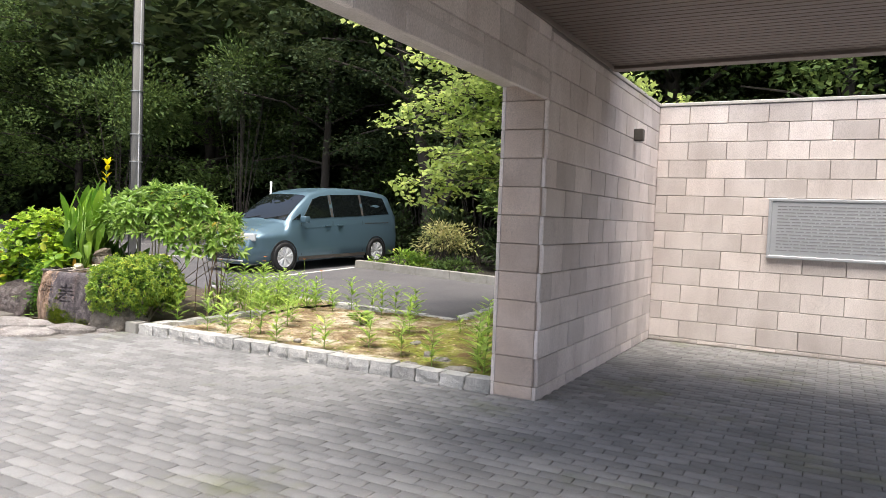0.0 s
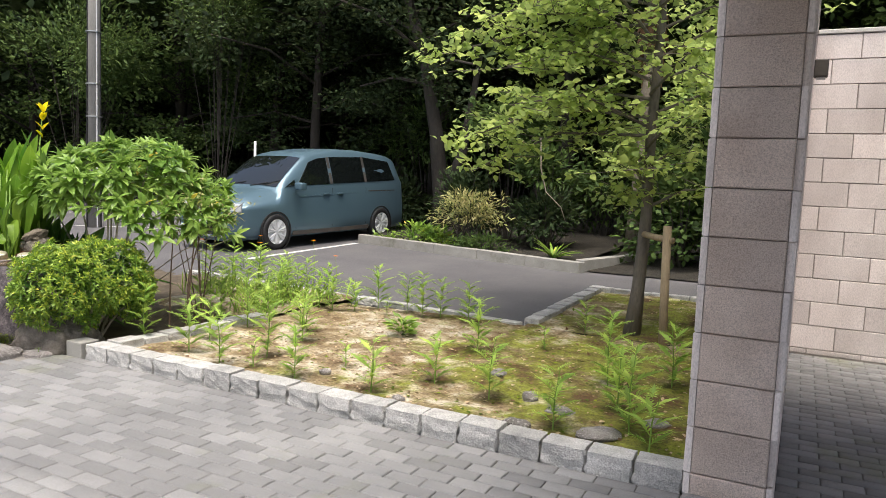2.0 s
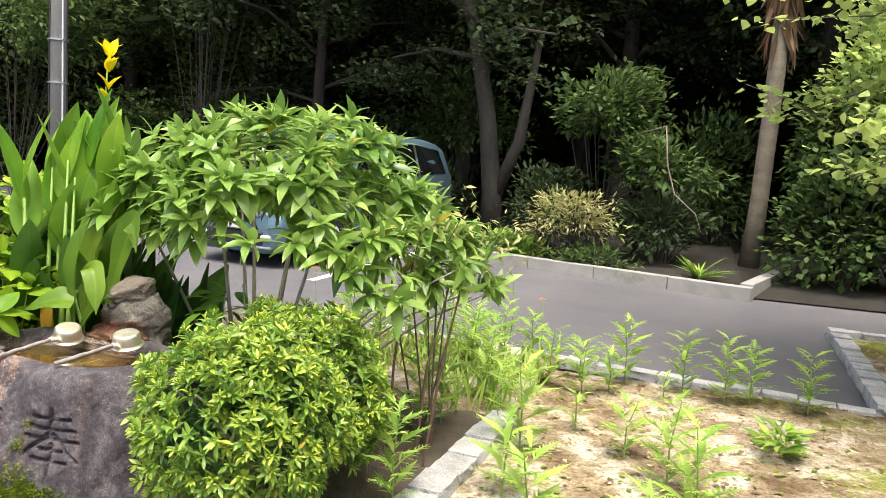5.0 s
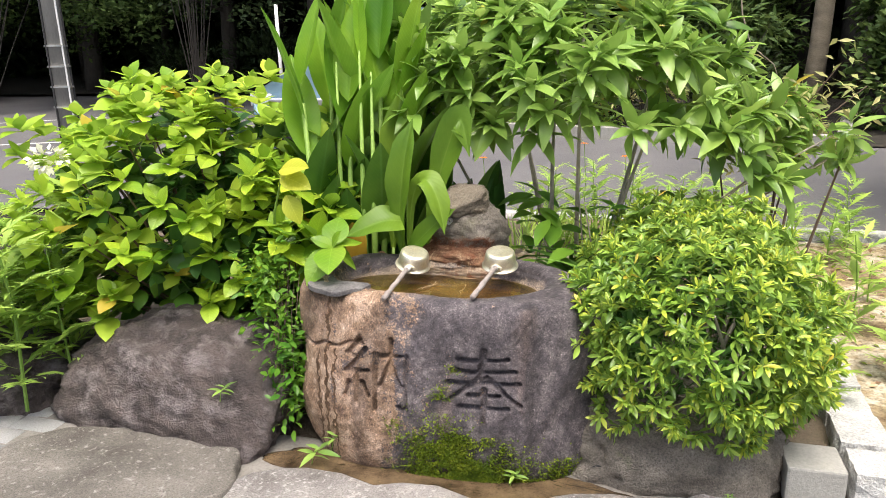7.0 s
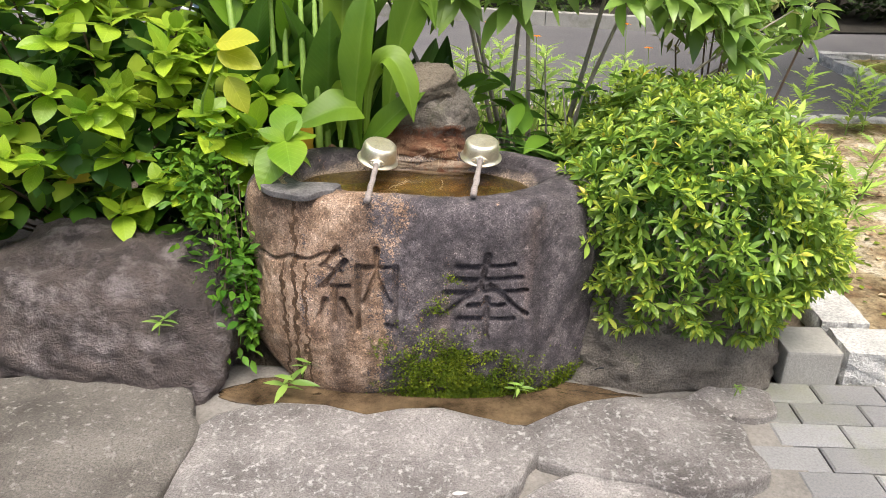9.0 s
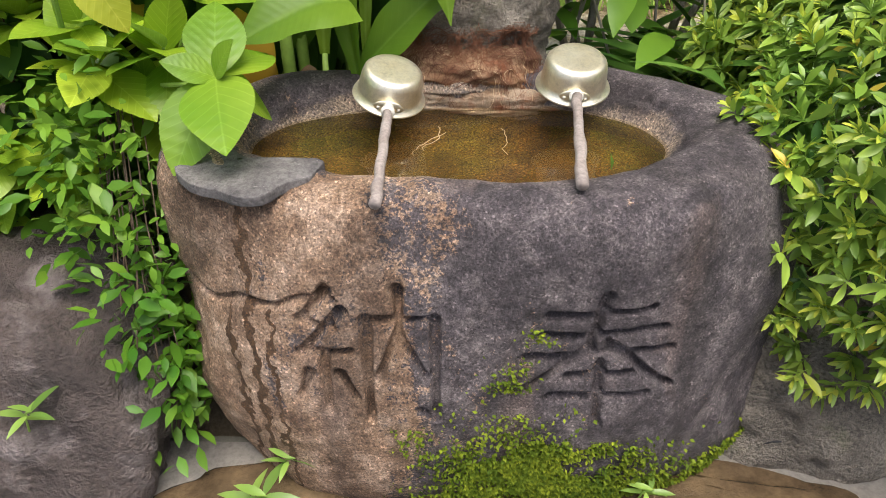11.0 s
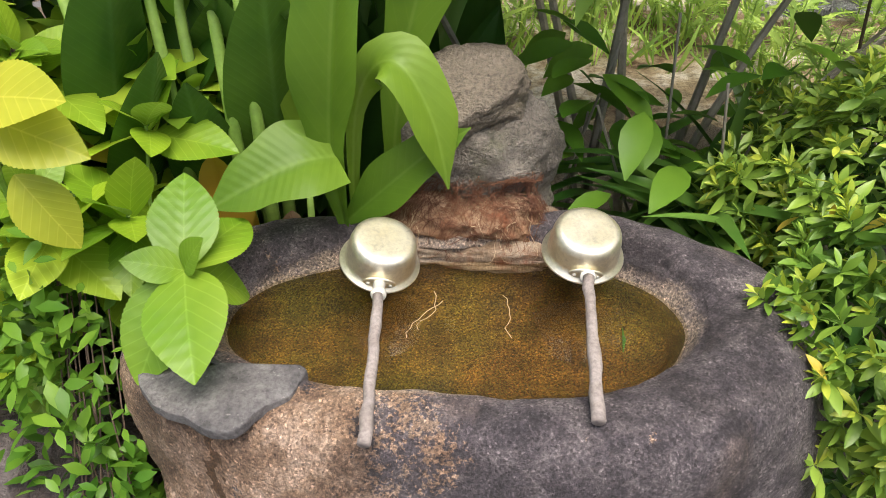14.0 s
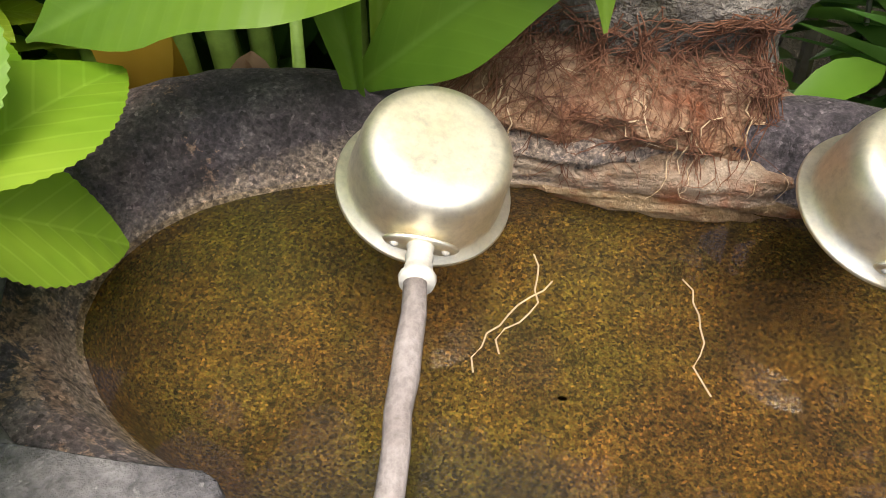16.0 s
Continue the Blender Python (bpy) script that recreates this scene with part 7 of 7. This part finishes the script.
LB = leaf_shape(1.0, 0.42, 2, 0.2, 0.2)
undergrowth("feathery_shrub", "pale yellowish feathery shrub over the concrete edge", (-6.6, 15.0, 0.9), (0.8, 0.5, 0.45), 1300, 0.10, L_PALE, 71, leaf_shape(1.0, 0.3, 2, 0.2, 0.3))
undergrowth("evergreen_shrub", "dark evergreen shrub with leathery leaves", (-5.4, 15.8, 1.75), (0.95, 0.8, 0.55), 1500, 0.14, L_EDGE, 72, LB)
undergrowth("evergreen_shrub", "dark evergreen shrub with leathery leaves", (-6.3, 16.1, 2.6), (1.1, 0.7, 0.8), 2400, 0.14, L_EDGE, 73, LB)
undergrowth("evergreen_shrub", "dark evergreen shrub with leathery leaves", (-7.2, 15.9, 1.0), (0.9, 0.7, 0.75), 1500, 0.13, L_WOODS, 74, LB)
undergrowth("evergreen_shrub", "dark evergreen shrub with leathery leaves", (-5.3, 15.6, 0.85), (0.8, 0.6, 0.55), 1200, 0.13, L_WOODS, 75, LB)
undergrowth("evergreen_shrub", "dark evergreen shrub with leathery leaves", (-5.0, 18.6, 1.6), (1.6, 0.8, 1.4), 2400, 0.14, L_EDGE, 83, LB)
undergrowth("evergreen_shrub", "dark evergreen shrub with leathery leaves", (-2.9, 16.2, 2.2), (0.8, 0.7, 1.2), 2000, 0.13, L_EDGE, 84, LB)
undergrowth("evergreen_shrub", "dark evergreen shrub with leathery leaves", (-9.6, 19.0, 2.6), (1.6, 0.9, 1.2), 2200, 0.15, L_EDGE, 85, LB)
undergrowth("low_weeds", "low green weeds along the concrete edge", (-7.7, 15.05, 0.38), (1.0, 0.30, 0.25), 1100, 0.10, L_AZA, 76, LB)
undergrowth("low_weeds", "low green weeds along the concrete edge", (-6.1, 14.65, 0.36), (0.7, 0.25, 0.2), 700, 0.09, L_EDGE, 77, LB)
undergrowth("ivy_mound", "mound of ivy-covered leaves beside the road", (-2.9, 15.3, 1.0), (1.1, 0.8, 1.15), 2800, 0.11, L_EDGE, 78, leaf_shape(1.0, 0.8, 2, 0.15, 0.2))
undergrowth("ivy_mound", "climbing leaves behind the young tree", (-2.2, 15.6, 1.9), (1.2, 0.8, 1.3), 2600, 0.12, L_EDGE, 79, leaf_shape(1.0, 0.8, 2, 0.15, 0.2))
undergrowth("ivy_mound", "low leaves at the road's edge", (-1.2, 14.9, 0.6), (1.6, 0.6, 0.7), 1800, 0.10, L_WOODS, 80, leaf_shape(1.0, 0.8, 2, 0.15, 0.2))
for k, (x, y, z, rx, rz) in enumerate(((-12, 19, 0.9, 1.5, 0.8), (-15.5, 21, 1.0, 2, 0.9), (-9.9, 18.0, 0.9, 0.9, 0.7), (-19, 22.5, 1.0, 2, 0.8), (-24.5, 19.5, 1.2, 1.8, 1.0), (1.5, 15.8, 1.2, 1.4, 1.2), (-26, 12, 1.0, 1.6, 1.0))):
    undergrowth("wood_undergrowth", "dark undergrowth at the wood's edge", (x, y, z), (rx, 0.9, rz), 1500, 0.18, L_WOODS, 90 + k, LB)
undergrowth("climbing_vine", "climbing vine with large pale leaves", (-2.55, 15.9, 3.0), (0.9, 0.7, 1.5), 1700, 0.13, L_YOUNG, 81, leaf_shape(1.0, 0.8, 2, 0.15, 0.2))
undergrowth("climbing_vine", "climbing vine with large pale leaves", (-1.9, 15.5, 1.6), (1.0, 0.5, 1.1), 1100, 0.12, L_YOUNG, 82, leaf_shape(1.0, 0.8, 2, 0.15, 0.2))
whip = thing("hanging_branch", (-5.3, 15.1, 0.4), "thin bare branch hanging in a curve", "branch")
part("branch", tube(bmesh.new(), [(-5.75, 15.5, 2.2), (-5.35, 15.2, 2.3), (-5.28, 15.1, 1.75), (-5.15, 15.05, 1.35), (-4.85, 15.0, 1.1), (-4.75, 15.0, 0.85)], [0.014, 0.012, 0.011, 0.01, 0.008, 0.005], 6), PALMBARK, whip, soft=True)
# hanging leaf sprays of the tree over the pole
undergrowth("overhanging_branch", "grey-green overhanging branches beside the pole", (-20.5, 17.2, 4.6), (3.0, 1.6, 1.9), 5200, 0.17, L_EDGE, 101, LB, category="tree")
undergrowth("overhanging_branch", "grey-green overhanging branches above the road", (-15.5, 17.8, 5.6), (1.5, 1.2, 1.3), 2200, 0.16, L_EDGE, 102, LB, category="tree")

# palm trunk with a skirt of dead fronds
palm = thing("palm_tree", (-3.95, 16.9, gz(16.9)), "tall palm trunk with a shaggy skirt of dead fronds", "tree")
part("trunk", tube(bmesh.new(), [(-4.0, 16.9, 0.1), (-3.94, 16.9, 1.2), (-3.9, 16.92, 2.6), (-3.86, 16.92, 6.0)], [0.17, 0.14, 0.135, 0.13], 12), PALMBARK, palm, soft=True)
rng = np.random.RandomState(31)
n = 160
a = rng.uniform(0, 6.28, n)
foliage("dead_fronds", leaf_shape(1.0, 0.12, 3, 0.2, 0.2), np.stack([-3.88 + 0.13 * np.cos(a), 16.92 + 0.13 * np.sin(a), rng.uniform(3.9, 5.0, n)], 1), turns(np.stack([np.cos(a) * 0.3, np.sin(a) * 0.3, -1 + 0 * a], 1), rng), rng.uniform(0.35, 0.7, n), BROWNLEAF, palm, "brown hanging fronds", stuff=True)
a = rng.uniform(0, 6.28, 200)
foliage("fronds", leaf_shape(1.0, 0.08, 4, 0.2, 0.4), np.tile((-3.86, 16.92, 6.0), (200, 1)), turns(np.stack([np.cos(a), np.sin(a), rng.uniform(-0.4, 0.9, 200)], 1), rng), rng.uniform(0.9, 1.5, 200), L_EDGE, palm, stuff=True)
spiky = thing("spiky_plant", (-4.72, 14.35, gz(14.3) + 0.12), "spiky rosette plant on the concrete edge", "plant")
a = rng.uniform(0, 6.28, 46)
foliage("leaves", leaf_shape(1.0, 0.1, 5, 0.3, 0.35), np.tile((-4.72, 14.35, gz(14.3) + 0.12), (46, 1)), turns(np.stack([np.cos(a), np.sin(a), rng.uniform(0.3, 1.8, 46)], 1), rng, spin=0.2), rng.uniform(0.3, 0.5, 46), L_AZA, spiky)

# utility pole with wires and bands, and a thin white post by the car
pole = thing("utility_pole", (-15.06, 13.64, gz(13.64)), "grey concrete utility pole with wires clipped to it", "utility pole")
pz = gz(13.64)
part("shaft", tube(bmesh.new(), [(-15.06, 13.64, pz - 0.2), (-15.06, 13.64, 5), (-15.06, 13.64, 11)], [0.145, 0.135, 0.11], 18), POLE, pole, soft=True)
for dx, dy in ((0.155, -0.04), (0.14, 0.07), (-0.03, -0.158)):
    part("cable", tube(bmesh.new(), [(-15.06 + dx, 13.64 + dy, pz), (-15.06 + dx * 0.86, 13.64 + dy * 0.86, 5), (-15.06 + dx * 0.7, 13.64 + dy * 0.7, 11)], 0.014, 6), WHITEPOST if dx > 0.15 else DARK, pole)
for z in (0.55, 0.85, 1.15, 1.45, 2.4, 3.1, 4.2, 5.4):
    bm = bmesh.new()
    lathe(bm, [(0.14, 0), (0.165, 0), (0.165, 0.025), (0.14, 0.025)], 20, Matrix.Translation((-15.06, 13.64, pz + z)))
    part("band", bm, CHROME, pole, "metal band")
post = thing("white_post", (-12.6, 16.0, gz(16)), "thin white marker post beside the car", "post")
part("post", tube(bmesh.new(), [(-12.6, 16.0, gz(16.0) - 0.05), (-12.6, 16.0, 2.2)], 0.03, 10), WHITEPOST, post, soft=True)

# ---- blocks, pavers ----
clad(wall_side, (XL + CLAD, YF + CLAD), (1, 0), XR - XL - 2 * CLAD, TOP - 0.045, 0.0, long=1.0, material=COARSE)
clad(wall_side, (XR - CLAD, YF), (0, 1), YB - YF + 0.024, TOP - 0.045, 0.2)
clad(wall_side, (XL + CLAD, 12.36), (0, -1), 12.36 - YF, TOP - 0.045, 0.1)
clad(wall_back, (XR + 0.002, YB + CLAD), (1, 0), 4.6, TOP - 0.045, 0.3, long=0.44, first=0.05, course=0.2185)
clad(canopy_beam, (XR - CLAD, SOUTH), (0, 1), YF - SOUTH, 3.2, 0.1, bottom=BEAM + 0.1)

part("foot_joint", boxed((XR - CLAD + 0.001, YF + 0.01, -0.04), (XR - 0.004, YB - 0.002, 0.03)), FOOT, wall_side)
part("foot_joint", boxed((XL + 0.004, YF + 0.004, -0.04), (XR - 0.005, YF + CLAD - 0.001, 0.03)), FOOT, wall_side)
part("foot_joint", boxed((XR + 0.002, YB + 0.004, -0.04), (3.4, YB + CLAD - 0.001, 0.03)), FOOT, wall_back)


def paver_mesh(seed):
    w, d, h, e = 0.195, 0.096, 0.05, 0.005
    bm = bmesh.new()
    lo = [bm.verts.new((x, y, -h)) for x, y in ((0, 0), (w, 0), (w, d), (0, d))]
    mid_ = [bm.verts.new((x, y, -e)) for x, y in ((0, 0), (w, 0), (w, d), (0, d))]
    up = [bm.verts.new((x, y, 0)) for x, y in ((e, e), (w - e, e), (w - e, d - e), (e, d - e))]
    for a, b in ((lo, mid_), (mid_, up)):
        for k in range(4):
            bm.faces.new((a[k], a[(k + 1) % 4], b[(k + 1) % 4], b[k]))
    bm.faces.new(up)
    bm.normal_update()
    me = bpy.data.meshes.new("paver")
    bm.to_mesh(me); bm.free()
    return me


pm = paver_mesh(0)
pm.materials.append(PAVER)
pv = np.array([v.co[:] for v in pm.vertices])
pf = np.array([p.vertices[:] for p in pm.polygons])
rnd = random.Random(3)
far_p = []
road_bed = bpy.data.objects["pavement"]
for row in range(-39, 165):
    y0 = 6.607 - 0.1 * (row + 1)
    if y0 < -6.0:
        break
    for col in range(-52, 34):
        x0 = col * 0.2 + (row % 2) * 0.1 - 1.13
        if y0 > 6.53 and x0 < -1.25:
            continue
        if y0 + 0.1 > 10.45:
            continue
        if x0 < -6.32 and y0 > 5.66 and x0 > -8.75:
            continue
        m = Matrix.Translation((x0, y0, rnd.uniform(-0.0025, 0.001))) @ Matrix.Rotation(rnd.uniform(-0.004, 0.004), 4, "Z")
        if -6.3 < x0 < -2.4 and y0 > 5.12 and y0 < 6.6:
            ob = new("paver", pm)
            ob.parent = road_bed
            ob.matrix_basis = m
        else:
            far_p.append(np.array(m))
M = np.array(far_p)
v, f = scatter((pv, pf), M[:, :3, 3], M[:, :3, :3], 1.0)
ob = place("pavers", mesh_np("pavers", v, f), PAVER_FAR, road_bed)
ob["kind"] = "stuff"
MORTARBED = surf("grey_mortar_bed", (0.12, 0.11, 0.098), (0.24, 0.225, 0.205), 5, 90, 0.9, 0.5, 0.006, 0.5)
sheet("mortar_bed", [[(-8.78, 5.62, -0.004), (-6.1, 5.62, -0.004), (-6.1, 6.6, -0.004), (-8.78, 6.6, -0.004)]], MORTARBED, "pale mortar between the flagstones", "mortar")
